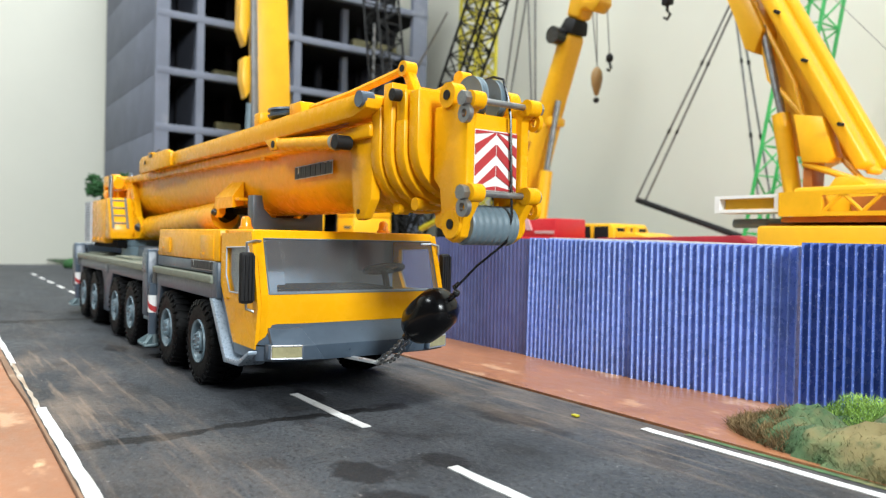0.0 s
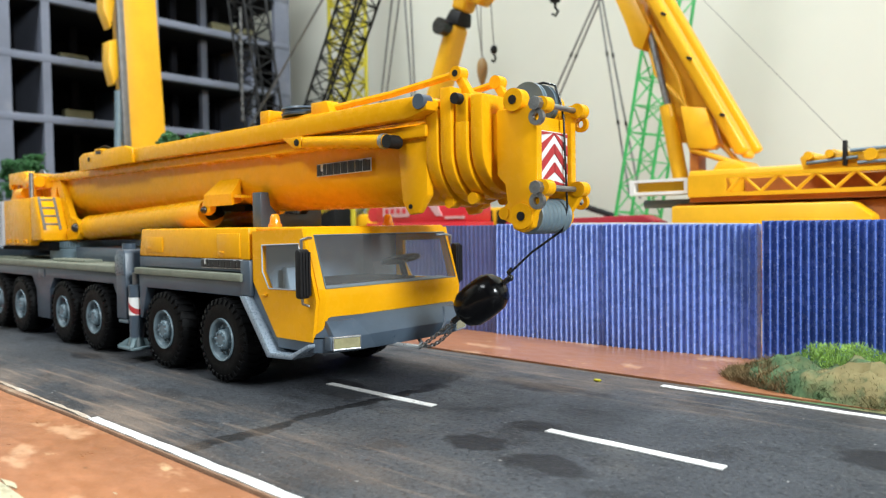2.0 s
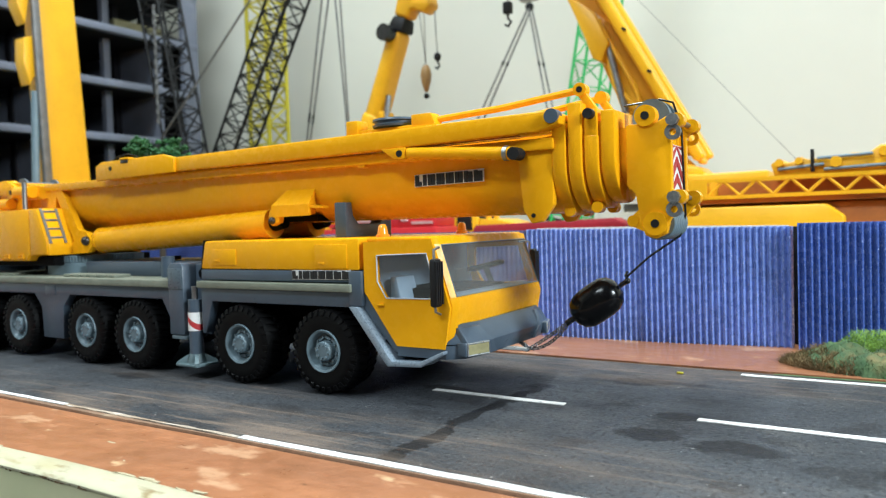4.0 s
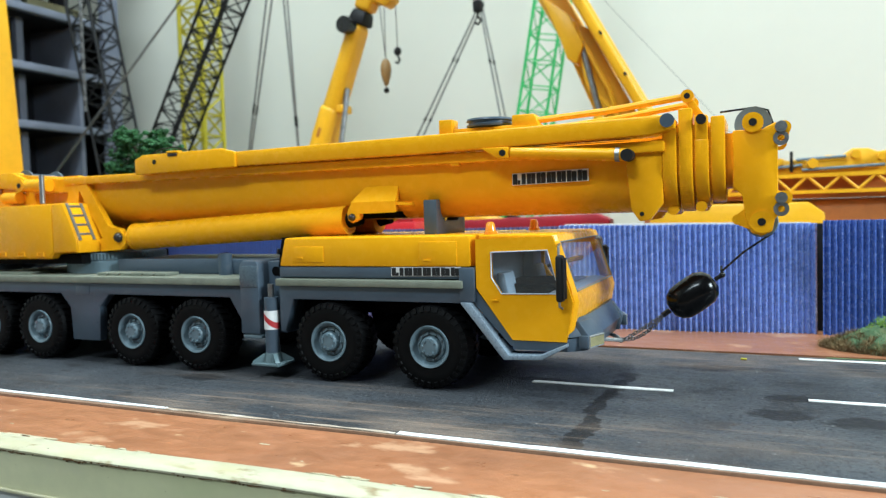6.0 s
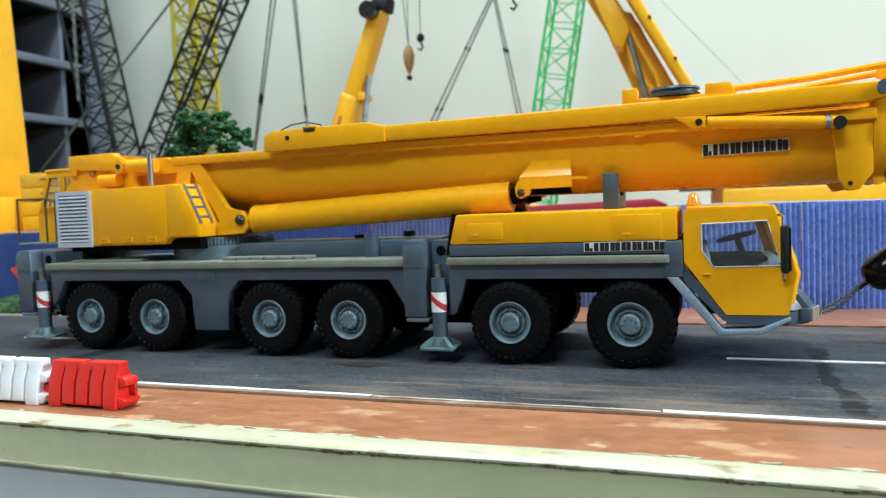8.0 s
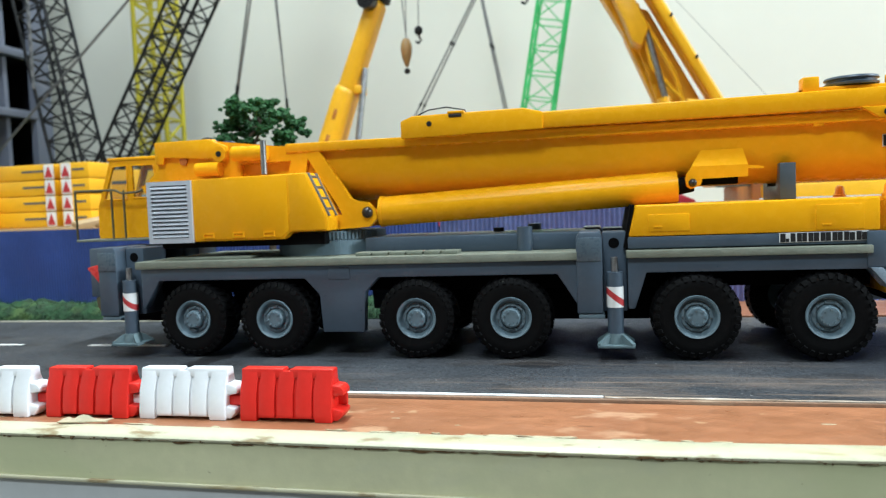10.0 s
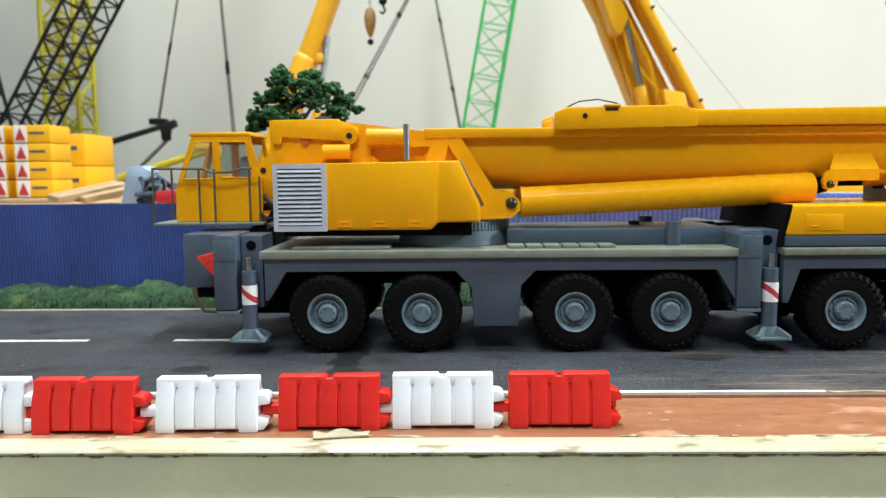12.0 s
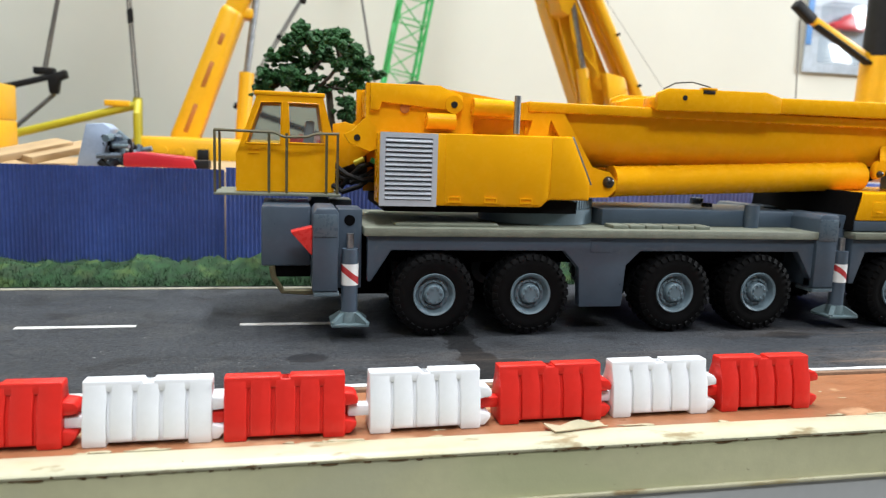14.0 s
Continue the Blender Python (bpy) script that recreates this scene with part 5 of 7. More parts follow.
# lift-ram bracket under the boom
for s in (-1, 1):
    # sloping upper face that leans on the boom, and an upright lip below it
    bm = B()
    rows_ = []
    for y, pts in ((0.0205, ((-0.2990, 0.0694), (-0.2990, 0.0745), (-0.2775, 0.0745), (-0.2775, 0.0697))), (0.0152, ((-0.2950, 0.0705), (-0.2945, 0.0812), (-0.2785, 0.0812), (-0.2785, 0.0708)))):
        rows_.append([bm.verts.new((x, s * y, z)) for x, z in pts])
    for q in range(4):
        bm.faces.new((rows_[0][q], rows_[0][(q + 1) % 4], rows_[1][(q + 1) % 4], rows_[1][q]))
    for r in rows_:
        bm.faces.new(r)
    bk = part("ram_bracket", bend(bm), YEL, boom, "yellow lift ram bracket")
    part("bracket_cheek", bend(prism([(-0.3012, 0.0700), (-0.3004, 0.0722), (-0.2989, 0.0740), (-0.2940, 0.0744), (-0.2940, 0.0722), (-0.2952, 0.0672), (-0.2990, 0.0655), (-0.3008, 0.0668)], "y", *sorted((s * 0.0170, s * 0.0204)), 0.0005)), YEL, bk)
    part("bracket_pin", add_ball(B(), (-0.2985, yb_at(-0.2985) + s * 0.0208, 0.0680), 0.0017), GUN, bk)
    part("bracket_lug", bend(prism([(-0.2776, 0.0728), (-0.2715, 0.0726), (-0.2715, 0.0735), (-0.2776, 0.0742)], "y", *sorted((s * 0.0150, s * 0.0198)))), YEL, bk)
    ram = part("lift_ram", rod((-0.4300, C + s * 0.0140, 0.0613), (-0.3040, yb_at(-0.304) + s * 0.0140, 0.0668), 0.0066, seg=32), YEL, crane, "glossy yellow lift cylinder")
    part("ram_end", rod((-0.4305, C + s * 0.0140, 0.0613), (-0.4290, C + s * 0.0140, 0.0613), 0.0069, seg=32), YEL, ram)
    part("ram_rod", rod((-0.3040, yb_at(-0.304) + s * 0.0140, 0.0668), (-0.2980, yb_at(-0.298) + s * 0.0140, 0.0680), 0.0035, seg=20), DARK, ram)
part("bracket_tie", bend(boxm(-0.2990, -0.2800, -0.0125, 0.0125, 0.0672, 0.0700)), DARK, boom)

# cable reel and jib stays on top
reel = part("reel_cradle", bend(boxm(-0.2570, -0.2150, -0.0190, -0.0060, 0.1008, 0.1030, 0.0005)), YEL, boom)
part("cradle_cheek", bend(boxm(-0.2570, -0.2510, -0.0200, -0.0130, 0.1010, 0.1070, 0.0006)), YEL, reel)
part("cradle_cheek", bend(prism([(-0.2260, 0.1020), (-0.2260, 0.1068), (-0.2170, 0.1068), (-0.2150, 0.1020)], "y", -0.0190, -0.0130, 0.0005)), YEL, reel)
bm = add_lathe(B(), [(0.0, 0.0), (0.0095, 0.0), (0.0098, 0.0008), (0.0088, 0.0012), (0.0088, 0.0020), (0.0098, 0.0024), (0.0095, 0.0032), (0.0, 0.0032)], (-0.2375, yb_at(-0.2375) - 0.0120, 0.1034), (0, 0, 1), 40)
part("cable_reel", bm, GREY, reel, "grey cable reel lying flat")
for s in (-1, 1):
    stay = part("jib_stay", bend(add_tube(B(), [(-0.2210, s * 0.0150, 0.1042), (-0.1900, s * 0.0128, 0.1062), (-0.1610, s * 0.0110, 0.1095)], 0.0013, 8)), YEL, boom, "thin yellow stay rod")
    part("stay_eye", bend(rod((-0.1605, s * 0.0085, 0.1095), (-0.1605, s * 0.0125, 0.1095), 0.0024, seg=16)), YEL, stay)
    part("eye_bore", bend(rod((-0.1605, s * 0.0124, 0.1095), (-0.1605, s * 0.0128, 0.1095), 0.0011, seg=12)), BLACKM, stay)
    part("stay_link", bend(prism([(-0.1622, 0.1090), (-0.1590, 0.1090), (-0.1545, 0.1020), (-0.1575, 0.1015)], "y", *sorted((s * 0.0088, s * 0.0118)), 0.0003)), YEL, stay)

# collars of the telescopes
for x0, x1, w, zt, zb, gap in ((-0.1690, -0.1640, 0.0178, 0.0990, 0.0660, 0), (-0.1633, -0.1585, 0.0172, 0.1045, 0.0668, 0), (-0.1578, -0.1530, 0.0162, 0.0930, 0.0682, 0), (-0.1523, -0.1475, 0.0152, 0.1012, 0.0698, 0)):
    part("boom_collar", bend(soften(prism(ushape(w, zt, zb, 16), "x", x0, x1), 0.0006)), YEL, boom, "yellow boom collar")
for x0, x1, w, zt, zb in ((-0.1640, -0.1615, 0.0150, 0.0990, 0.0700), (-0.1590, -0.1570, 0.0145, 0.0985, 0.0705), (-0.1540, -0.1520, 0.0138, 0.0975, 0.0712), (-0.1490, -0.1390, 0.0098, 0.0950, 0.0750)):
    part("inner_section", bend(prism(ushape(w, zt, zb, 14), "x", x0, x1)), YEL, boom)
for s in (-1, 1):
    part("collar_upright", bend(boxm(-0.1578, -0.1532, *sorted((s * 0.0100, s * 0.0160)), 0.0925, 0.1018, 0.0006)), YEL, boom)
    lp = part("collar_plate", bend(prism([(-0.1830, 0.0925), (-0.1690, 0.0940), (-0.1690, 0.0700), (-0.1735, 0.0640), (-0.1775, 0.0635), (-0.1805, 0.0680)], "y", *sorted((s * 0.0140, s * 0.0172)), 0.0005)), YEL, boom, "yellow collar side plate")
    part("plate_bore", bend(rod((-0.1766, s * 0.0172, 0.0663), (-0.1766, s * 0.0175, 0.0663), 0.0008, seg=10)), BLACKM, lp)
    for x, z in ((-0.1553, 0.1000),):
        part("collar_pin", bend(rod((x, s * 0.0165, z), (x, s * 0.0192, z), 0.0018, seg=14)), BLACKM, boom, "dark pin head")
    for x, z in ((-0.1660, 0.0675), (-0.1560, 0.0685)):
        part("collar_lug", bend(rod((x, s * 0.0060, z), (x, s * 0.0100, z), 0.0020, seg=16)), YEL, boom)

# boom head
head = [(-0.1440, 0.0965), (-0.1340, 0.0965), (-0.1300, 0.0985), (-0.1268, 0.0985), (-0.1262, 0.0945), (-0.1290, 0.0930), (-0.1290, 0.0740), (-0.1262, 0.0735), (-0.1262, 0.0690), (-0.1300, 0.0640), (-0.1310, 0.0595), (-0.1345, 0.0578), (-0.1380, 0.0590), (-0.1398, 0.0640), (-0.1410, 0.0730), (-0.1440, 0.0760)]
hb = part("boom_head", bend(boxm(-0.1440, -0.1312, -0.0100, 0.0100, 0.0745, 0.0940, 0.0006)), YEL, boom, "yellow boom head")
for s in (-1, 1):
    hp = part("head_plate", bend(prism(head, "y", *sorted((s * 0.0082, s * 0.0112)), 0.0005)), YEL, hb, "yellow head plate")
    for x, z, r in ((-0.1372, 0.0990, 0.0036), (-0.1345, 0.0630, 0.0040), (-0.1270, 0.0965, 0.0024), (-0.1268, 0.0715, 0.0025)):
        part("bearing_boss", bend(rod((x, s * 0.0080, z), (x, s * 0.0120, z), r, seg=20)), YEL, hp)
    for x, z in ((-0.1372, 0.0990), (-0.1345, 0.0630)):
        part("bearing_bore", bend(rod((x, s * 0.0120, z), (x, s * 0.0124, z), 0.0014, seg=12)), BLACKM, hp)
    part("head_lug", bend(rod((-0.1425, s * 0.0070, 0.0640), (-0.1425, s * 0.0100, 0.0640), 0.0020, seg=14)), YEL, hp)
    part("head_lug", bend(prism([(-0.1425, 0.0660), (-0.1425, 0.0620), (-0.1380, 0.0600), (-0.1380, 0.0700)], "y", *sorted((s * 0.0072, s * 0.0098)))), YEL, hp)
    # shackle plates hanging from the front pins
    for z in (0.0967, 0.0715):
        bm = B()
        outer = [(-0.1280 + math.cos(a * math.tau / 16) * 0.0026, z - 0.0040 + math.sin(a * math.tau / 16) * 0.0026) for a in range(16)]
        inner = [(-0.1280 + math.cos(a * math.tau / 16) * 0.0012, z - 0.0040 + math.sin(a * math.tau / 16) * 0.0012) for a in range(16)]
        part("shackle", bend(frame_prism(outer, inner, "y", *sorted((s * 0.0118, s * 0.0132)))), STEEL if s < 0 else YEL, hp, "worn metal shackle")
    for z in (0.0967, 0.0715):
        part("pin_head", bend(rod((-0.1280, s * 0.0118, z), (-0.1280, s * 0.0140, z), 0.0021, seg=8)), STEEL, hp, "bare hexagonal pin head")
for z in (0.0967, 0.0715):
    part("cross_pin", bend(rod((-0.1280, -0.0120, z), (-0.1280, 0.0130, z), 0.0009, seg=12)), STEEL, hb, "bare metal cross pin")
sheave = [(0.0, -0.0009), (0.0050, -0.0009), (0.0064, -0.0012), (0.0064, -0.0007), (0.0055, 0.0), (0.0064, 0.0007), (0.0064, 0.0012), (0.0050, 0.0009), (0.0, 0.0009)]
for dy in (-0.0034, 0.0034):
    part("top_sheave", add_lathe(B(), sheave, (-0.1372, yb_at(-0.137) + dy, 0.0990), (0, 1, 0), 36), GREYL, hb, "grey rope sheave")
drum = [(0.0, -0.0082)]
for k in range(7):
    h = -0.0080 + k * 0.0023
    drum += [(0.0054, h), (0.0057, h + 0.0005), (0.0057, h + 0.0012), (0.0054, h + 0.0017)]
drum += [(0.0058, 0.0082), (0.0, 0.0082)]
part("rope_roller", add_lathe(B(), drum, (-0.1345, yb_at(-0.1345), 0.0630), (0, 1, 0), 36), GREYL, hb, "grooved grey rope roller")
# chevron board
yc = yb_at(-0.128)
board = part("chevron_board", boxm(-0.1309, -0.1302, yc - 0.0076, yc + 0.0076, 0.0725, 0.0894), WHITE, hb, "white board with red chevrons")
for k in range(5):
    z0 = 0.0680 + k * 0.0058
    for s in (-1, 1):
        pts = [(yc + s * 0.0002, z0 + 0.0030), (yc + s * 0.0002, z0 + 0.0060), (yc + s * 0.0074, z0 + 0.0060 - 0.0062), (yc + s * 0.0074, z0 + 0.0030 - 0.0062)]
        pts = [(y, min(max(z, 0.0728), 0.0891)) for y, z in pts]
        if max(z for _, z in pts) - min(z for _, z in pts) > 0.001:
            part("chevron", prism(pts, "x", -0.1303, -0.1299), REDP, board)
for ob in (hb, *hb.children_recursive):
    for v in ob.data.vertices:
        v.co.x, v.co.z = v.co.x - 0.0010, v.co.z - 0.0007
rope = add_tube(B(), [(-0.1500, yc + 0.003, 0.1045), (-0.1372, yc + 0.0034, 0.1054), (-0.1330, yc + 0.0036, 0.1040), (-0.1312, yc + 0.0040, 0.0985), (-0.1304, yc + 0.0044, 0.0930), (-0.1300, yc + 0.0050, 0.0720), (-0.1298, yc + 0.0052, 0.0650), (-0.1318, yc + 0.0050, 0.0576), (-0.1420, 0.1415, 0.0505), (-0.1500, 0.1392, 0.0430)], 0.0004, 6)
part("hoist_rope", rope, BLACK, hb, "thin black hoist rope")
# weight ball, knot and chain
p0, p1 = Vector((-0.1695, 0.1360, 0.0275)), Vector((-0.1515, 0.1394, 0.0405))
axis = (p1 - p0).normalized()
prof = [(0.0, -0.0100), (0.0030, -0.0098), (0.0054, -0.0082), (0.0068, -0.0055), (0.0071, -0.002), (0.0071, 0.002), (0.0068, 0.0055), (0.0054, 0.0082), (0.0030, 0.0098), (0.0, 0.0100)]
ball = part("weight_ball", add_lathe(B(), prof, (p0 + p1) / 2, axis, 40), mat("polished_black_plastic", (0.003, 0.003, 0.0035), 0.2, vary=0.05, spec=0.25), hb, "glossy black capsule-shaped hook weight")
knot = add_tube(B(), [p1 - axis * 0.001, p1 + axis * 0.002], 0.0009)
add_ball(knot, p1 + axis * 0.0024, 0.0012)
add_tube(knot, [p1 + axis * 0.0026, p1 + axis * 0.003 + Vector((-0.0008, -0.001, 0.0016)), p1 + axis * 0.0026 + Vector((-0.0005, 0.001, 0.003))], 0.0005)
part("rope_knot", knot, BLACK, ball)
part("hook_stem", rod(p0 + axis * 0.001, p0 - axis * 0.0026, 0.0011, seg=10), BLACK, ball)


def chain(a, b, sag, n, label):
    a, b = Vector(a), Vector(b)
    bm = B()
    pts = [a.lerp(b, k / n) + Vector((0, 0, -sag * 4 * (k / n) * (1 - k / n))) for k in range(n + 1)]
    for i, (p, q) in enumerate(zip(pts, pts[1:])):
        d = (q - p)
        ln = d.length
        d.normalize()
        u = d.orthogonal().normalized()
        v = d.cross(u)
        w = u if i % 2 else v
        mid_ = (p + q) / 2
        loop = []
        for k in range(9):
            t = k * math.tau / 8
            loop.append(mid_ + d * math.cos(t) * ln * 0.72 + w * math.sin(t) * 0.00075)
        add_tube(bm, loop, 0.00024, 5)
    return part("chain", bm, STEEL, ball, label)


chain(p0 - axis * 0.0022, (-0.1880, 0.1345, 0.0150), 0.0004, 15, "fine bare metal chain")
chain(p0 - axis * 0.0020 + Vector((0, 0.0015, 0)), (-0.1878, 0.1358, 0.0158), 0.0032, 16, "fine bare metal chain")
# thin wire lying on the tray
part("loose_wire", bend(add_tube(B(), [(-0.4120, -0.019, 0.1012), (-0.4060, -0.018, 0.1040), (-0.3980, -0.018, 0.1048), (-0.3900, -0.019, 0.1030), (-0.3880, -0.0205, 0.1000)], 0.0003, 5)), BLACKM, boom)
part("tray_clip", bend(boxm(-0.3965, -0.3895, -0.0246, -0.0212, 0.1012, 0.1022, 0.0003)), YEL, boom)
part("clip_slot", bend(boxm(-0.3960, -0.3905, -0.0244, -0.0238, 0.0996, 0.1010, 0.0002)), GUN, boom)


# ---- water-filled road barriers on the near pavement ----
def barrier(material, label):
    L, W, H = 0.0302, 0.0096, 0.0155
    ob = thing("road_barrier", (0, 0, 0), label, "barrier", "road barriers along the pavement")
    prof = [(-W / 2, 0.0), (-W / 2, 0.0022), (-0.0040, H * 0.58), (-0.0024, H * 0.85), (-0.0022, H - 0.0004), (0.0022, H - 0.0004), (0.0024, H * 0.85), (0.0040, H * 0.58), (W / 2, 0.0022), (W / 2, 0.0)]
    bm = B()
    # core with ribs standing proud of it
    core = [(-W / 2 + 0.0010, 0.0008), (-W / 2 + 0.0010, 0.003), (-0.0030, H * 0.58), (-0.0016, H * 0.86), (-0.0014, H * 0.95), (0.0014, H * 0.95), (0.0016, H * 0.86), (0.0030, H * 0.58), (W / 2 - 0.0010, 0.003), (W / 2 - 0.0010, 0.0008)]
    add_prism(bm, core, "x", -L / 2 + 0.0008, L / 2 - 0.0008)
    rb = []
    for k in range(5):
        c = -L / 2 + L * (k + 0.5) / 5
        w = 0.00278 if k in (0, 4) else 0.0026
        bot = 0.0 if k in (0, 4) else 0.0012
        p = [(y, max(z, bot)) for y, z in prof]
        rb.append((c - w, c + w, p))
    part("body", soften(bm, 0.0003), material, ob)
    for a, b, p in rb:
        part("rib", prism(p, "x", a, b, 0.0005), material, ob)
    cap = B()
    for a, b in ((-L / 2 + 0.0002, -0.0011), (0.0011, L / 2 - 0.0002)):
        add_prism(cap, [(-0.00235, H * 0.83), (-0.0021, H + 0.0002), (0.0021, H + 0.0002), (0.00235, H * 0.83)], "x", a, b)
    add_prism(cap, [(-0.00235, H * 0.83), (-0.0021, H - 0.0004), (0.0021, H - 0.0004), (0.00235, H * 0.83)], "x", -0.0012, 0.0012)
    part("top_rail", soften(cap, 0.0004), material, ob)
    part("tongue", boxm(-L / 2 - 0.0052, -L / 2 + 0.002, -0.0018, 0.0018, 0.0040, 0.0070, 0.0005), material, ob)
    sock = B()
    add_prism(sock, [(L / 2 - 0.001, 0.0112), (L / 2 + 0.0022, 0.0108), (L / 2 + 0.0032, 0.0096), (L / 2 + 0.0032, 0.0080), (L / 2 - 0.001, 0.0074)], "y", -0.0030, 0.0030)
    add_prism(sock, [(L / 2 - 0.001, 0.0044), (L / 2 + 0.0028, 0.0036), (L / 2 + 0.0028, 0.0024), (L / 2 + 0.0012, 0.0004), (L / 2 - 0.001, 0.0004)], "y", -0.0038, 0.0038)
    add_box(sock, L / 2 - 0.001, L / 2 + 0.0026, 0.0016, 0.0030, 0.0040, 0.0078)
    part("socket", soften(sock, 0.0005), material, ob)
    return ob


red = barrier(BARR, "red plastic water-filled road barrier on the pavement")
white = barrier(BARW, "white plastic water-filled road barrier on the pavement")
rnd = random.Random(4)
spots = [(-0.4285, 0.0135, 0.0), (-0.4630, 0.0130, 0.4), (-0.4965, 0.0120, 0.8), (-0.5320, 0.0102, 1.2), (-0.5680, 0.0092, 0.0), (-0.6005, 0.0098, 0.0), (-0.6345, 0.0100, -0.4), (-0.6695, 0.0105, 0.3), (-0.7065, 0.0110, 0.0)]
for i, (x, y, turn) in enumerate(spots):
    src = (red, white)[i % 2]
    m = pose(x, y - 0.0024, -0.0007, 0, 0, turn)
    if i < 2:
        src.matrix_basis = m
    else:
        copy_thing(src, m)

curl = B()
rows = []
for i in range(9):
    t = i / 8
    x = -0.500 + 0.016 * t
    lift = 0.0018 * math.sin(math.pi * min(1, max(0, (t - 0.25) / 0.6)))
    rows.append([curl.verts.new((x, 0.0040 - 0.0030 * math.sin(math.pi * t), 0.0006 + lift * 0.4)), curl.verts.new((x, 0.0015 - 0.002 * t, 0.0008 + lift)), curl.verts.new((x + 0.001, -0.0026 + 0.0026 * t, 0.0008))])
for a, b in zip(rows, rows[1:]):
    for k in range(2):
        curl.faces.new((a[k], a[k + 1], b[k + 1], b[k]))
k = bmesh.ops.extrude_face_region(curl, geom=curl.faces[:])
for v in [g for g in k["geom"] if isinstance(g, bmesh.types.BMVert)]:
    v.co.z -= 0.0003
for v in curl.verts:
    v.co.y -= 0.0022
solid("paper_curl", curl, PAPER, "torn curled strip of cream paper at the table edge", "paper")
bm = boxm(-0.1445, -0.1420, 0.1845, 0.1862, 0.0002, 0.0009, 0.0002)
solid("yellow_scrap", bm, LEMON, "tiny yellow plastic scrap on the road", "scrap")


# ---- corrugated site fence ----
def corrugated(x0, x1, y, z0, z1, drop, pitch, amp, dy=0.0, wob=0.0, seed=0):
    rnd = random.Random(seed)
    bm = B()
    n = max(8, int((x1 - x0) / pitch * 8))
    f0, f1, b0, b1 = [], [], [], []
    ph = rnd.uniform(0, 6)
    for i in range(n + 1):
        t = i / n
        x = x0 + (x1 - x0) * t
        base = y + dy * t + wob * math.sin(t * 5 + ph)
        w = amp * math.cos((x - x0) / pitch * math.tau)
        zt = z1 - drop * t + 0.0002 * math.sin(t * 4 + ph)
        f0.append(bm.verts.new((x, base - w, z0)))
        f1.append(bm.verts.new((x, base - w + 0.0006 * math.sin(t * 3 + ph), zt)))
        b0.append(bm.verts.new((x, base + amp + 0.0007, z0)))
        b1.append(bm.verts.new((x, base + amp + 0.0007, zt)))
    for i in range(n):
        bm.faces.new((f0[i], f0[i + 1], f1[i + 1], f1[i]))
        bm.faces.new((b0[i + 1], b0[i], b1[i], b1[i + 1]))
        bm.faces.new((f1[i], f1[i + 1], b1[i + 1], b1[i]))
        bm.faces.new((f0[i + 1], f0[i], b0[i], b0[i + 1]))
    bm.faces.new((f0[0], f1[0], b1[0], b0[0]))
    bm.faces.new((f0[-1], b0[-1], b1[-1], f1[-1]))
    return bm


fence = thing("site_fence", (-0.4, 0.256, 0.0008), "blue corrugated card site fence beside the pavement", "fence")
# panels left of x = -0.2445 carry their shade in the colour
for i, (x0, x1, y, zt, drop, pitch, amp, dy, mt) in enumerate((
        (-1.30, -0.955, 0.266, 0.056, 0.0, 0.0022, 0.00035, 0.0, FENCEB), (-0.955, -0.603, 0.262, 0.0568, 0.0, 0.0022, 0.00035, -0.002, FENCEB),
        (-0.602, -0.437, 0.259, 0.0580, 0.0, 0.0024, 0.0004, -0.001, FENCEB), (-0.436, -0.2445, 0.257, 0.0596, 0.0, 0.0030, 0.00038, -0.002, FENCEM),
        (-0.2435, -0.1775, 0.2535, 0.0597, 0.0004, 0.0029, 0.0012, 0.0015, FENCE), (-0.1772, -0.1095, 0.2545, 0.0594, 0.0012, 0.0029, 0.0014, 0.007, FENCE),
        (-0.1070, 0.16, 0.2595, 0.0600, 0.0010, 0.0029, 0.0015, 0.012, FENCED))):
    part("panel", corrugated(x0, x1, y, 0.0006, zt, drop, pitch, amp, dy, 0.0006, i), mt, fence, "blue corrugated panel" if mt is FENCE else "blue corrugated panel, coloured darker")
part("top_strip", prism([(-0.2435, 0.0570), (-0.1120, 0.0560), (-0.1120, 0.0588), (-0.1775, 0.0599), (-0.2435, 0.0603)], "y", 0.2668, 0.2692), WHITE, fence, "white card strip behind the fence top")
# the post near x = -0.108 is black to paint the shadow gap between panels
for x in (-0.9, -0.5, -0.33, -0.21, -0.1082, 0.05):
    part("post", boxm(x - 0.003, x + 0.003, 0.272, 0.278, 0.0006, 0.058), BLACKM if abs(x + 0.108) < 0.003 else WOOD, fence)


# ---- verge, moss and tree ----
def tufts(n, box, zf, hgt, seed, lean=0.004, width=0.0006):
    """Many thin blades: (x0, x1, y0, y1), height by zf(x, y)."""
    rnd = random.Random(seed)
    verts, faces = [], []
    x0, x1, y0, y1 = box
    while len(faces) < n:
        x, y = rnd.uniform(x0, x1), rnd.uniform(y0, y1)
        h = zf(x, y)
        if h <= 0:
            continue
        z = h * rnd.uniform(0.0, 0.75)
        ln = hgt * rnd.uniform(0.6, 1.4)
        a = rnd.uniform(0, math.tau)
        dx, dy = math.cos(a) * width, math.sin(a) * width
        lx, ly = rnd.gauss(0, lean), rnd.gauss(0, lean)
        k = len(verts)
        verts += [(x - dx, y - dy, z), (x + dx, y + dy, z), (x + lx, y + ly, z + ln)]
        faces.append((k, k + 1, k + 2))
    return verts, faces


def stuff(name, data, material, label, category):
    me = bpy.data.meshes.new(name)
    me.from_pydata(data[0], [], data[1])
    me.materials.append(material)
    return tagged(new(name, me), label, category, "", "stuff")


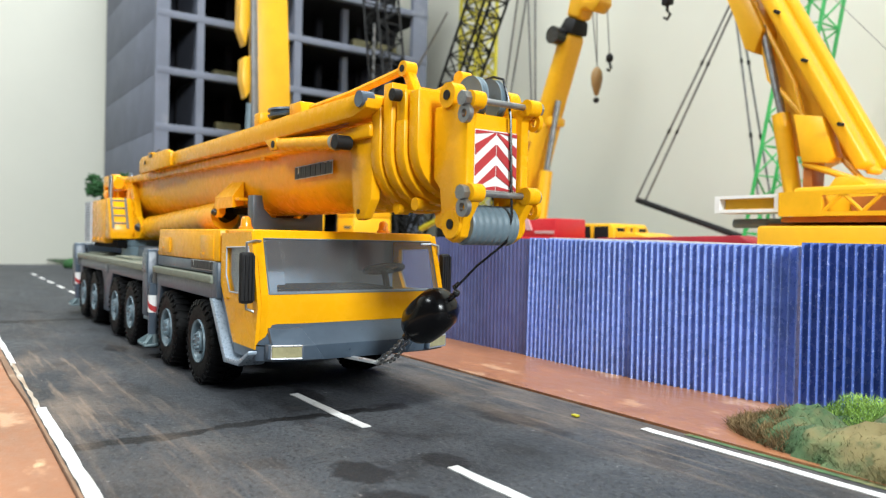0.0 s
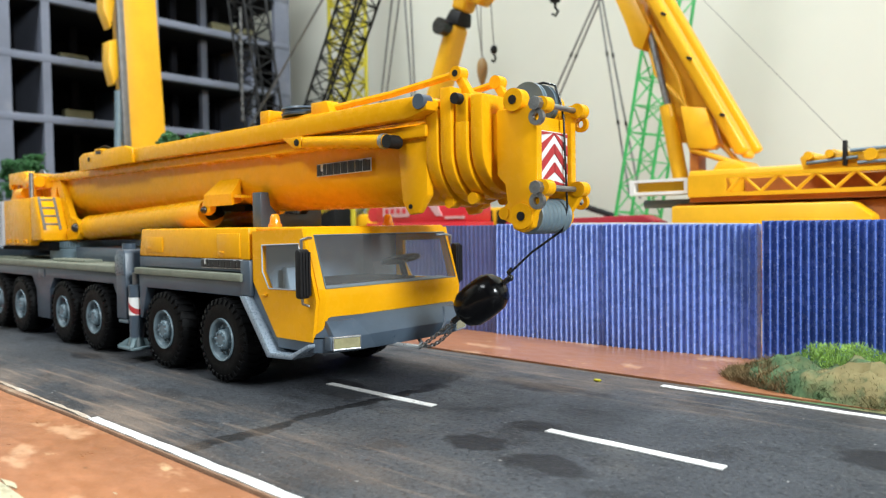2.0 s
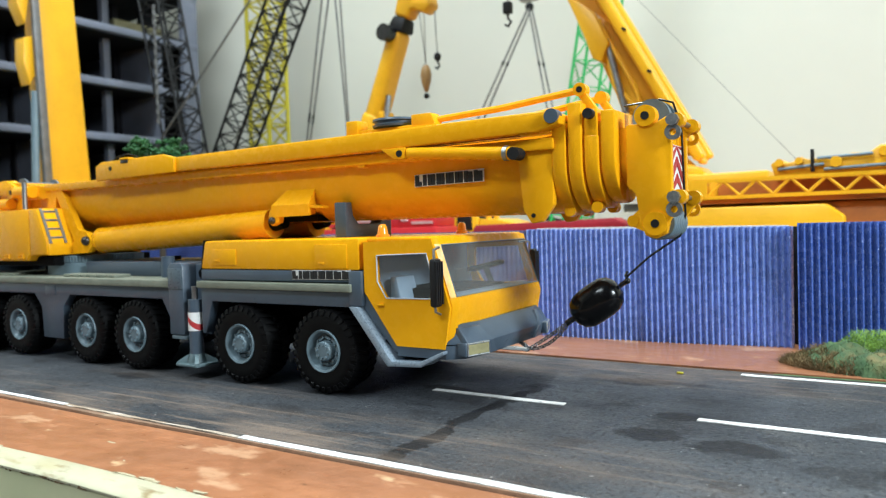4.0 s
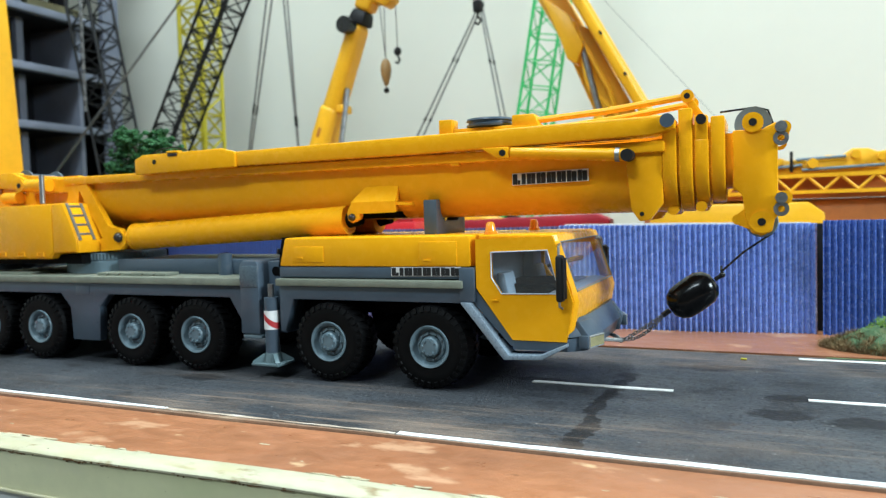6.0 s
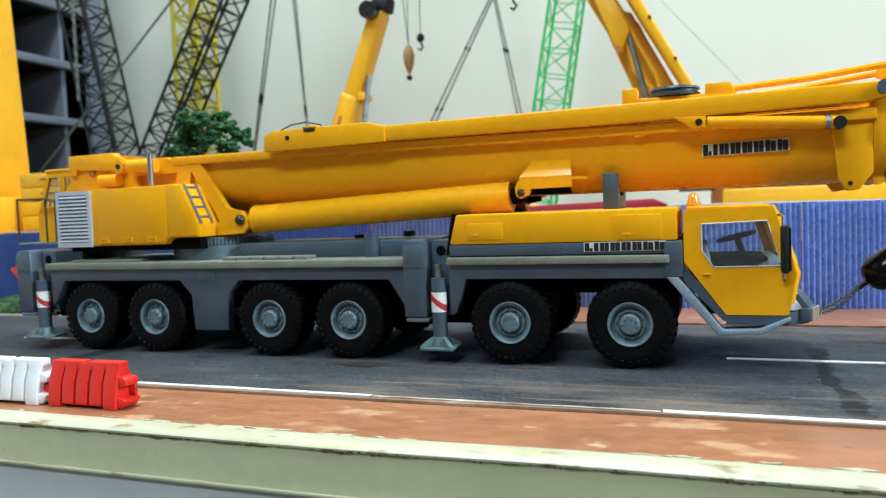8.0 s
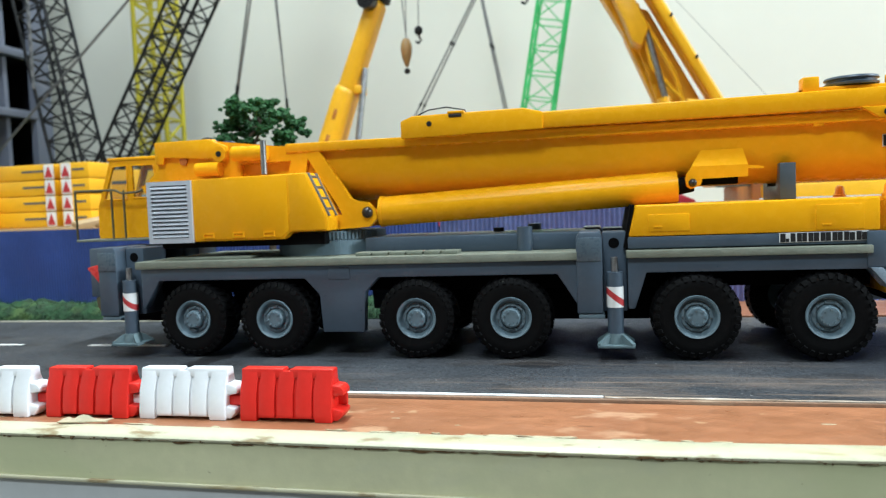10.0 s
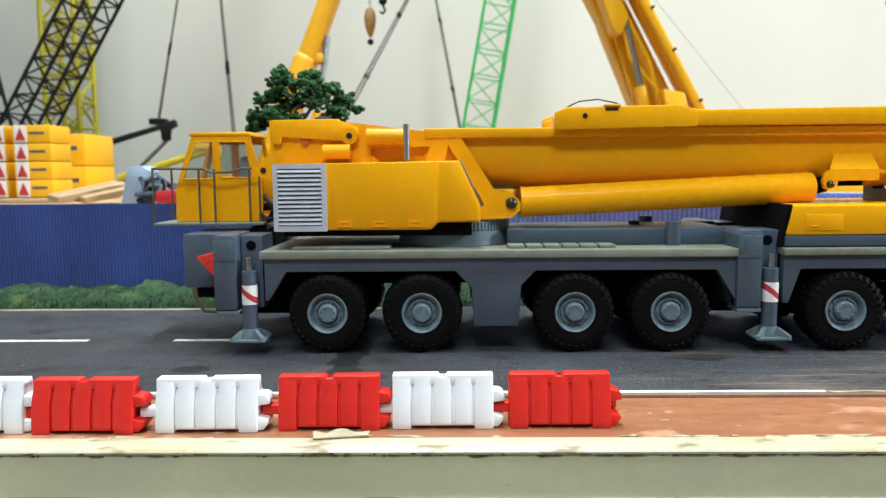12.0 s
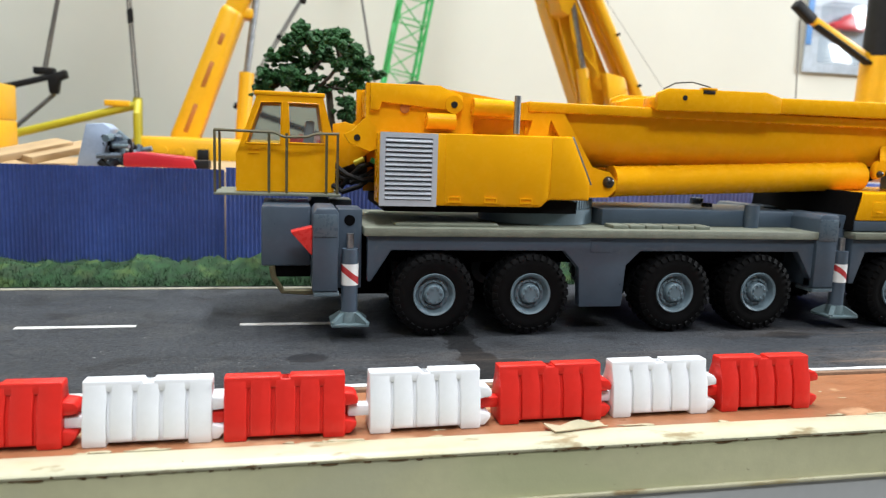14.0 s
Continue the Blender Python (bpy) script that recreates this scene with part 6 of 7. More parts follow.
def verge_h(x, y):
    m = (y - 0.2005) / 0.052
    return 0.0150 * math.sin(math.pi * min(1, max(0, m)) ** 0.8) * (0.70 + 0.5 * noise.noise((x * 40, y * 60, 0)) + 0.45 * noise.noise((x * 170, y * 170, 4))) if 0 < m < 1 else 0


def moss_h(x, y):
    u, v = (x + 0.045) / 0.062, (y - 0.226) / 0.026
    d = u * u + v * v
    return 0.0175 * max(0, 1 - d) ** 0.45 * (0.68 + 0.5 * noise.noise((x * 60, y * 60, 3)) + 0.4 * noise.noise((x * 190, y * 190, 5))) if d < 1 else 0


def lime_h(x, y):
    u, v = (x + 0.038) / 0.056, (y - 0.243) / 0.012
    d = u * u + v * v
    return 0.0240 * max(0, 1 - d) ** 0.3 * (0.8 + 0.35 * noise.noise((x * 90, y * 90, 8))) if d < 1 else 0


def mound(fn, box, nx, ny, base):
    x0, x1, y0, y1 = box
    bm = B()
    g = [[bm.verts.new((x0 + (x1 - x0) * i / nx, y0 + (y1 - y0) * j / ny, base + max(0, fn(x0 + (x1 - x0) * i / nx, y0 + (y1 - y0) * j / ny)) * 0.8)) for j in range(ny + 1)] for i in range(nx + 1)]
    for i in range(nx):
        for j in range(ny):
            bm.faces.new((g[i][j], g[i + 1][j], g[i + 1][j + 1], g[i][j + 1]))
    return bm


VB = (-1.2, -0.385, 0.2005, 0.2525)
solid("grass_bed", mound(verge_h, VB, 220, 12, 0.0), GRASS, "dark green grass mat along the fence", "grass", kind="stuff")
stuff("grass", tufts(110000, VB, verge_h, 0.0024, 1, 0.0012, 0.00022), GRASS, "dark green fibre grass along the fence", "grass")
MB = (-0.110, 0.02, 0.198, 0.254)
solid("moss_bed", mound(moss_h, MB, 60, 26, 0.0002), MOSS, "dry grey-green moss mound", "moss", kind="stuff")
stuff("moss", tufts(110000, MB, moss_h, 0.0013, 2, 0.0009, 0.00016), MOSS, "dry brown-green moss clump on the pavement", "moss")
stuff("dry_grass", tufts(9000, (-0.112, -0.082, 0.202, 0.240), lambda x, y: moss_h(x + 0.004, y) * 0.85, 0.0022, 9, 0.0016, 0.00017), DRYG, "dry brown grass fringe of the moss clump", "grass")
stuff("lime_moss", tufts(46000, (-0.096, 0.02, 0.228, 0.254), lime_h, 0.0011, 3, 0.0007, 0.00016), MOSSG, "lime green moss at the fence foot", "moss")


ball_ = B()
bmesh.ops.create_icosphere(ball_, subdivisions=2, radius=1.0)
ball_.verts.ensure_lookup_table()
BLOB = ([v.co.copy() for v in ball_.verts], [tuple(v.index for v in f.verts) for f in ball_.faces])
ball_.free()


def model_tree(place, fork_z, pads, seed, label, spread):
    """A wire tree: pads are (sideways, height, radius) of its foam clumps, spread is their depth."""
    rnd = random.Random(seed)
    ob = thing("model_tree", place, label, "tree")
    base = Vector(place)
    trunk, cv, cf = B(), [], []
    fork = base + Vector((0.002, 0, fork_z * 0.72))
    knee = base + Vector((-0.001, 0.001, fork_z))
    add_tube(trunk, [base, base.lerp(fork, 0.5) + Vector((0.0012, 0.0005, 0)), fork], 0.0024, 8)
    add_tube(trunk, [fork, fork.lerp(knee, 0.5), knee], 0.0019, 8)
    nodes = [fork, knee]
    for dx, z, r in sorted(pads, key=lambda p: abs(p[0]) + abs(p[1] - fork_z)):
        c = base + Vector((dx, rnd.uniform(-1, 1) * spread * (1 - 0.5 * min(1, abs(dx) / 0.035)), z))
        root = min(nodes, key=lambda n: (n - c).length + (0.02 if n.z > c.z + 0.004 else 0))
        mid_ = root.lerp(c, 0.5) + Vector((rnd.gauss(0, 0.001), rnd.gauss(0, 0.001), -0.0015))
        add_tube(trunk, [root, mid_, c], 0.0010, 6)
        nodes += [mid_, c - Vector((0, 0, r * 0.3))]
        for q in range(46):
            o = c + Vector((rnd.gauss(0, r * 0.52), rnd.gauss(0, r * 0.52), rnd.gauss(0, r * 0.36)))
            size, off, k0 = r * rnd.uniform(0.20, 0.40), Vector((rnd.random() * 50, rnd.random() * 50, 0)), len(cv)
            for v in BLOB[0]:
                w = v * size
                w = w * (1 + 0.9 * noise.noise(w * 760 + off))
                cv.append((o.x + w.x, o.y + w.y, o.z + w.z * 0.75))
            cf += [tuple(k0 + i for i in f) for f in BLOB[1]]
            if q % 5 == 0:
                add_cyl(trunk, c, o, 0.0004, seg=4)
    part("trunk", trunk, BARK, ob, "thin dark branching trunk")
    crown = bpy.data.meshes.new("crown")
    crown.from_pydata(cv, [], cf)
    crown.materials.append(LEAF)
    put("crown", crown, ob, "dark green crumbly foam foliage")
    return ob


PADS = [(-0.0065, 0.1325, 0.0068), (-0.0157, 0.1300, 0.0068), (-0.0235, 0.1240, 0.0062), (-0.0295, 0.1195, 0.0048), (0.0013, 0.1285, 0.0064), (0.0078, 0.1240, 0.0062), (0.0130, 0.1262, 0.0044), (0.0176, 0.1190, 0.0062), (0.0260, 0.1132, 0.0036), (0.0143, 0.1120, 0.0062), (0.0150, 0.1055, 0.0056),
        (-0.0338, 0.1090, 0.0060), (-0.0273, 0.1080, 0.0066), (-0.0208, 0.1090, 0.0060), (-0.0170, 0.1040, 0.0052), (-0.0364, 0.1032, 0.0052), (-0.0052, 0.1035, 0.0038), (0.0104, 0.0950, 0.0054), (0.0078, 0.0900, 0.0046), (0.0130, 0.0875, 0.0040),
        (-0.0120, 0.1190, 0.0054), (-0.0035, 0.1215, 0.0056), (0.0045, 0.1165, 0.0050), (-0.0190, 0.1150, 0.0050), (-0.0100, 0.1090, 0.0042), (0.0050, 0.1075, 0.0040)]
model_tree((-0.5445, 0.238, 0.0), 0.104, PADS, 11, "dark green model tree with wire branches behind the crane", 0.022)


def bushy(rx, z0, z1, count, seed):
    """Clumps filling a rounded crown."""
    rnd = random.Random(seed)
    out = []
    for _ in range(count):
        a, d = rnd.uniform(-1, 1), rnd.random()
        out.append((a * rx, z1 - (z1 - z0) * (0.35 * a * a + d * (0.9 - 0.35 * a * a)), rnd.uniform(0.0050, 0.0075)))
    return out


model_tree((-1.03, 0.214, 0.0), 0.085, bushy(0.036, 0.062, 0.140, 52, 3), 5, "bushy dark green model tree at the far end of the road", 0.042)
model_tree((-0.90, 0.236, 0.0), 0.100, bushy(0.032, 0.090, 0.147, 34, 4), 6, "dark green model tree on the verge behind the crane", 0.018)
solid("far_shrub", soften(add_ball(B(), (-1.24, 0.19, 0.006), 0.014, (1, 1, 0.7), 3), 0.0), LEAF, "small green shrub at the far end of the road", "shrub")


# ---- unfinished concrete tower block ----
block = thing("tower_block", (-1.41, 0.56, 0.0), "unfinished grey concrete tower block model with open floors", "building")
BX0, BX1, BY0, BY1 = -1.62, -1.2, 0.300, 0.825
# inner parts take the near-black colour so the open floors look shaded
for k in range(8):
    z = 0.0455 + k * 0.0925 - 0.006
    part("floor_slab", boxm(BX0, BX1 - 0.0135, BY0 + 0.012, BY1, z, z + 0.0115), SHADECARD, block, "floor slab coloured near-black for interior shade")
    part("edge_beam", boxm(BX1 - 0.0133, BX1, BY0 + 0.002, BY1, z, z + 0.012, 0.0008), CONCRETE, block, "grey concrete floor edge")
for y, w in ((0.311, 0.022), (0.3715, 0.012), (0.460, 0.012), (0.545, 0.014), (0.645, 0.012), (0.735, 0.012), (0.807, 0.034)):
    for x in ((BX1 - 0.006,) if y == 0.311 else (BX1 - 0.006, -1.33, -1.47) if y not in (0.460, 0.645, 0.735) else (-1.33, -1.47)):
        part("column", boxm(x - 0.0055, x + 0.0055, y - w / 2, y + w / 2, 0.0, 0.70), CONCRETE if x > -1.3 else SHADECARD, block, "grey concrete column" if x > -1.3 else "inner column coloured near-black for interior shade")
for k in range(7):
    z = 0.0455 + k * 0.0925 + 0.006
    part("side_wall", boxm(BX0, BX1 - 0.0135, 0.3015, 0.3105, z - 0.0114, z + 0.0805, 0.0004), CONCRETE, block, "grey infill wall")
    part("back_wall", boxm(-1.45, -1.44, 0.313, 0.816 if k < 4 else 0.66, z, z + 0.0805), SHADECARD, block, "back wall coloured near-black for interior shade")
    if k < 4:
        part("end_wall", boxm(BX0, BX1 - 0.014, 0.817, 0.8245, z, z + 0.0805), SHADECARD, block, "end wall coloured near-black for interior shade")
    for y in (0.3715, 0.545, 0.748) if k < 4 else (0.3715, 0.545):
        part("partition", boxm(-1.438, BX1 - 0.014, y - 0.004, y + 0.004, z, z + 0.0805), CONCRETE, block, "grey card partition")
    part("column", boxm(-1.256, -1.244, 0.656, 0.668, z, z + 0.0805), CONCRETE, block, "grey concrete column")
for y, z, w, h in ((0.43, 0.3265, 0.022, 0.02), (0.435, 0.234, 0.022, 0.022), (0.50, 0.3265, 0.015, 0.012), (0.60, 0.4185, 0.012, 0.008), (0.64, 0.4185, 0.012, 0.008), (0.73, 0.4185, 0.05, 0.03)):
    bm = boxm(-1.26, -1.245, y - w, y + w, z, z + h, 0.001)
    solid("material_crate", bm, CRATE, "pale crate of building material on an open floor", "crate", "crates in the tower block")


# ---- lattice work ----
def lattice(p0, p1, w0, w1, bays, r, u_hint=(0, 1, 0), rd=None):
    p0, p1 = Vector(p0), Vector(p1)
    d = (p1 - p0).normalized()
    u = (Vector(u_hint) - d * Vector(u_hint).dot(d)).normalized()
    v = d.cross(u)
    rd = rd or r * 0.6
    bm = B()
    lv = []
    for k in range(bays + 1):
        t = k / bays
        c = p0.lerp(p1, t)
        w = (w0 + (w1 - w0) * t) / 2
        lv.append([c + u * a * w + v * b * w for a, b in ((-1, -1), (1, -1), (1, 1), (-1, 1))])
    for q in range(4):
        add_cyl(bm, lv[0][q], lv[-1][q], r, seg=6)
    for k in range(bays):
        for q in range(4):
            a, b = lv[k], lv[k + 1]
            n = (q + 1) % 4
            if k % 2:
                add_cyl(bm, a[q], b[n], rd, seg=4)
            else:
                add_cyl(bm, a[n], b[q], rd, seg=4)
            add_cyl(bm, a[q], a[n], rd, seg=4)
    return bm


def lattice_thing(name, label, cat, base, bm, material, extra=()):
    ob = thing(name, base, label, cat)
    part("lattice_boom", bm, material, ob)
    for nm, b2, mt, lb in extra:
        part(nm, b2, mt, ob, lb)
    return ob


lattice_thing("tower_crane", "lemon yellow lattice tower crane mast", "crane", (-0.974, 0.78, 0), lattice((-0.974, 0.78, 0.004), (-0.974, 0.78, 0.75), 0.044, 0.044, 22, 0.0034), LEMON,
              [("base_slab", boxm(-1.014, -0.934, 0.74, 0.82, 0.0004, 0.012, 0.001), CONCRETE, "grey concrete base")])
lattice_thing("crawler_crane", "black lattice boom crawler crane in the yard", "crane", (-1.05, 0.665, 0), lattice((-1.0135, 0.665, 0.055), (-0.689, 0.665, 0.60), 0.040, 0.040, 26, 0.0021), BLACKM,
              [("crawler_base", boxm(-1.12, -0.99, 0.615, 0.715, 0.0004, 0.03, 0.004), BLACKM, "black crawler tracks"), ("upper_body", boxm(-1.13, -0.99, 0.625, 0.705, 0.03, 0.065, 0.003), LEMON, "lemon yellow upper body")])
hung = B()
for k in range(24):
    z = 0.235 + k * 0.0077
    turn_ = (0.0026, 0.0010) if k % 2 else (0.0010, 0.0026)
    add_box(hung, -1.0475 - turn_[0], -1.0475 + turn_[0], 0.615 - turn_[1], 0.615 + turn_[1], z, z + 0.0078)
soften(hung, 0.0006, 1)
lattice_thing("derrick_mast", "dark grey lattice derrick mast in front of the tower block", "crane", (-0.983, 0.645, 0), lattice((-0.983, 0.645, 0.004), (-1.098, 0.645, 0.56), 0.044, 0.044, 20, 0.0022), BLACKM,
              [("stay_rod", rod((-1.16, 0.62, 0.118), (-0.84, 0.62, 0.39), 0.0016, seg=8), WIRE, "thin grey stay rod"), ("hanging_chain", hung, WIRE, "dull hanging chain"), ("foot", boxm(-1.018, -0.948, 0.61, 0.68, 0.0004, 0.01), BLACKM, "")])
lattice_thing("luffing_crane", "bright green lattice crane mast", "crane", (-0.445, 0.80, 0), lattice((-0.450, 0.80, 0.004), (-0.345, 0.80, 0.60), 0.042, 0.036, 18, 0.0022, rd=0.0011), GREEN,
              [("foot", boxm(-0.475, -0.425, 0.77, 0.83, 0.0004, 0.06, 0.002), GREEN, "bright green base")])

# long guy wires of the yard cranes
wires = thing("guy_wires", (-0.77, 0.70, 0.12), "two pairs of thin grey guy wires", "wire")
for a, b in (((-0.7253, 0.6865, 0.60), (-0.8205, 0.6935, 0.143)), ((-0.7318, 0.7135, 0.60), (-0.8275, 0.7065, 0.143)), ((-0.757, 0.6865, 0.60), (-0.7285, 0.697, 0.115)), ((-0.7635, 0.7135, 0.60), (-0.7330, 0.703, 0.115))):
    part("wire", rod(a, b, 0.0013, seg=6), WIRE, wires)
    part("wire_socket", rod(Vector(a).lerp(Vector(b), 0.80), Vector(a).lerp(Vector(b), 0.83), 0.0017, seg=8), BLACKM, wires)
part("anchor", rod((-0.7305, 0.70, 0.0004), (-0.7305, 0.70, 0.117), 0.005, seg=14), LEMON, wires, "olive yellow anchor post")
part("anchor", boxm(-0.834, -0.814, 0.693, 0.707, 0.1372, 0.1445, 0.001), BLACKM, wires, "black anchor clamp")

sling = thing("lifting_sling", (-0.50, 0.80, 0.0), "four-leg grey lifting sling hanging over the yard", "sling")
for a, b in (((-0.494, 0.796, 0.355), (-0.629, 0.792, 0.119)), ((-0.493, 0.804, 0.355), (-0.626, 0.808, 0.119)), ((-0.492, 0.796, 0.355), (-0.444, 0.788, 0.09)), ((-0.491, 0.804, 0.355), (-0.442, 0.812, 0.09))):
    part("sling_leg", rod(a, b, 0.0014, seg=6), WIRE, sling)
    for t in (0.28, 0.62):
        part("ferrule", rod(Vector(a).lerp(Vector(b), t), Vector(a).lerp(Vector(b), t + 0.02), 0.0019, seg=8), BLACKM, sling)
part("sling_ring", add_ball(B(), (-0.493, 0.80, 0.358), 0.006), BLACKM, sling)
part("sling_block", boxm(-0.508, -0.478, 0.790, 0.810, 0.366, 0.392, 0.005), PALESIL, sling, "pale violet-grey hook block")
part("sling_rope", rod((-0.493, 0.80, 0.36), (-0.493, 0.80, 0.75), 0.001, seg=6), WIRE, sling)
part("spreader_bar", rod((-0.634, 0.80, 0.1185), (-0.44, 0.80, 0.058), 0.004, seg=8), BLACKM, sling, "black spreader bar")
part("load", boxm(-0.62, -0.43, 0.77, 0.83, 0.0004, 0.052, 0.002), REDV, sling, "dark red load")
hk = thing("crane_hook", (-0.408, 0.565, 0.27), "small black crane hook on its rope", "hook")
part("hook_block", boxm(-0.4125, -0.4035, 0.561, 0.569, 0.280, 0.292, 0.0015), BLACKM, hk)
part("hook", add_tube(B(), [(-0.408, 0.565, 0.280), (-0.408, 0.565, 0.275), (-0.4045, 0.565, 0.271), (-0.408, 0.565, 0.267), (-0.4115, 0.565, 0.2695)], 0.0014), BLACKM, hk)
part("rope", rod((-0.408, 0.565, 0.291), (-0.408, 0.565, 0.75), 0.0006, seg=5), WIRE, hk)


def box_boom(p0, p1, w0, w1, d0, d1, depth_axis=(0, 1, 0), edge=0.002):
    """A tapered box beam between two points: width across, depth along depth_axis."""
    p0, p1 = Vector(p0), Vector(p1)
    d = (p1 - p0).normalized()
    v = Vector(depth_axis)
    v = (v - d * v.dot(d)).normalized()
    u = d.cross(v)
    bm = B()
    rings = []
    for p, w, dd in ((p0, w0, d0), (p1, w1, d1)):
        rings.append([bm.verts.new(p + u * a * w / 2 + v * b * dd / 2) for a, b in ((-1, -1), (1, -1), (1, 1), (-1, 1))])
    bm.faces.new(rings[0][::-1])
    bm.faces.new(rings[1])
    for q in range(4):
        bm.faces.new((rings[0][q], rings[0][(q + 1) % 4], rings[1][(q + 1) % 4], rings[1][q]))
    return soften(bm, edge, 5 if edge > 0.004 else 2)


# telescopic crane standing before the tower block
tb = thing("telescopic_crane", (-0.94, 0.395, 0), "yellow telescopic crane with its boom raised before the tower block", "crane")
part("boom", box_boom((-0.94, 0.398, 0.075), (-0.94, 0.376, 0.62), 0.050, 0.040, 0.036, 0.032, (1, 0, 0)), YEL2, tb)
part("boom_edge", box_boom((-0.921, 0.366, 0.085), (-0.921, 0.352, 0.62), 0.010, 0.008, 0.008, 0.006, (1, 0, 0)), WIRE, tb, "grey boom edge rail")
part("boom_bracket", prism([(0.346, 0.268), (0.352, 0.242), (0.362, 0.262), (0.358, 0.300), (0.347, 0.296)], "x", -0.945, -0.925, 0.001), YEL2, tb)
part("boom_bracket", prism([(0.341, 0.335), (0.350, 0.312), (0.358, 0.36), (0.350, 0.42), (0.342, 0.40)], "x", -0.945, -0.925, 0.001), YEL2, tb)
part("lift_ram", rod((-0.925, 0.352, 0.09), (-0.925, 0.357, 0.235), 0.0045, seg=12), GREYL, tb, "pale grey lift cylinder")
part("turntable_body", boxm(-1.0, -0.88, 0.33, 0.45, 0.055, 0.092, 0.003), YEL2, tb, "yellow superstructure")
part("carrier", boxm(-1.08, -0.86, 0.345, 0.435, 0.012, 0.055, 0.003), YEL2, tb, "yellow carrier")
for x in (-1.05, -1.0, -0.93, -0.89):
    part("wheel", rod((x, 0.340, 0.0155), (x, 0.440, 0.0155), 0.015, seg=20), RUBBER, tb, "black tyres")

# telescopic crane with a jib hook further along
tf = thing("telescopic_crane", (-0.66, 0.60, 0), "yellow telescopic crane with raised boom and jib hook", "crane")
part("boom_base", box_boom((-0.6725, 0.616, 0.066), (-0.6195, 0.616, 0.207), 0.027, 0.024, 0.040, 0.036, (0, 1, 0), 0.009), YEL2, tf)
part("boom_section", box_boom((-0.6250, 0.616, 0.190), (-0.580, 0.616, 0.302), 0.0215, 0.0195, 0.033, 0.030, (0, 1, 0), 0.0085), YEL2, tf)
part("boom_neck", box_boom((-0.580, 0.615, 0.300), (-0.573, 0.615, 0.316), 0.024, 0.019, 0.028, 0.022, (0, 1, 0), 0.004), BLACKM, tf, "dark boom neck")
part("boom_neck", box_boom((-0.572, 0.615, 0.315), (-0.560, 0.615, 0.345), 0.022, 0.026, 0.022, 0.024, (0, 1, 0), 0.005), YEL2, tf)
part("jib_head", prism([(-0.575, 0.318), (-0.570, 0.338), (-0.548, 0.332), (-0.532, 0.336), (-0.529, 0.322), (-0.540, 0.314), (-0.552, 0.322)], "y", 0.604, 0.626, 0.003), YEL2, tf, "yellow jib head")
part("rope_drum", rod((-0.5865, 0.588, 0.296), (-0.5865, 0.6065, 0.296), 0.0100, seg=24), BLACK, tf, "black rope drum")
part("lift_ram", rod((-0.612, 0.60, 0.075), (-0.608, 0.605, 0.142), 0.0075, seg=16), YEL2, tf)
part("ram_rod", rod((-0.608, 0.605, 0.142), (-0.598, 0.612, 0.225), 0.0035, seg=12), STEEL, tf, "bare ram rod")
part("superstructure", boxm(-0.712, -0.56, 0.56, 0.67, 0.040, 0.075, 0.006), YEL2, tf, "yellow superstructure")
part("hatch_window", boxm(-0.652, -0.641, 0.5585, 0.5605, 0.052, 0.064, 0.0005), BLACKM, tf, "dark hatch")
for d0, d1 in ((0.10, 0.30), (0.42, 0.60), (0.72, 0.80)):
    q0, q1 = Vector((-0.6725, 0.5965, 0.066)).lerp(Vector((-0.6195, 0.5985, 0.207)), d0), Vector((-0.6725, 0.5965, 0.066)).lerp(Vector((-0.6195, 0.5985, 0.207)), d1)
    part("decal_bar", box_boom(q0, q1, 0.0045, 0.0045, 0.0012, 0.0012, (0, 1, 0), 0.0002), ORANGE, tf, "faded brown decal bar")
part("section_lug", boxm(-0.6115, -0.6015, 0.604, 0.628, 0.196, 0.206, 0.002), YEL2, tf)
for x in (-0.712, -0.697):
    part("body_knob", rod((x + 0.03, 0.556, 0.062), (x + 0.03, 0.5605, 0.062), 0.0035, seg=14), YEL2, tf)
part("carrier", boxm(-0.76, -0.52, 0.575, 0.655, 0.012, 0.040, 0.002), YEL2, tf)
for x in (-0.74, -0.69, -0.60, -0.55):
    part("wheel", rod((x, 0.57, 0.0155), (x, 0.66, 0.0155), 0.015, seg=20), RUBBER, tf, "black tyres")
hb2 = part("hook_ball", add_lathe(B(), [(0.0, -0.018), (0.0022, -0.016), (0.0055, -0.006), (0.0068, 0.003), (0.0058, 0.010), (0.003, 0.015), (0.0, 0.016)], (-0.552, 0.627, 0.243), (0, 0, 1), 20), TAN, tf, "tan headache ball")
part("ball_hook", add_ball(B(), (-0.552, 0.627, 0.221), 0.0036), BLACKM, hb2)
part("rope", rod((-0.555, 0.62, 0.325), (-0.552, 0.627, 0.259), 0.0006, seg=5), WIRE, tf)
part("rope", rod((-0.548, 0.62, 0.325), (-0.552, 0.627, 0.259), 0.0006, seg=5), WIRE, tf)
part("small_hook", add_ball(B(), (-0.538, 0.632, 0.267), 0.0055, (0.9, 0.6, 1.0)), BLACKM, tf, "small black hook block")
part("small_hook", add_tube(B(), [(-0.538, 0.632, 0.262), (-0.5355, 0.632, 0.256), (-0.5385, 0.632, 0.2525), (-0.5415, 0.632, 0.255)], 0.0014), BLACKM, tf)
part("rope", rod((-0.533, 0.62, 0.325), (-0.538, 0.632, 0.270), 0.0006, seg=5), WIRE, tf)

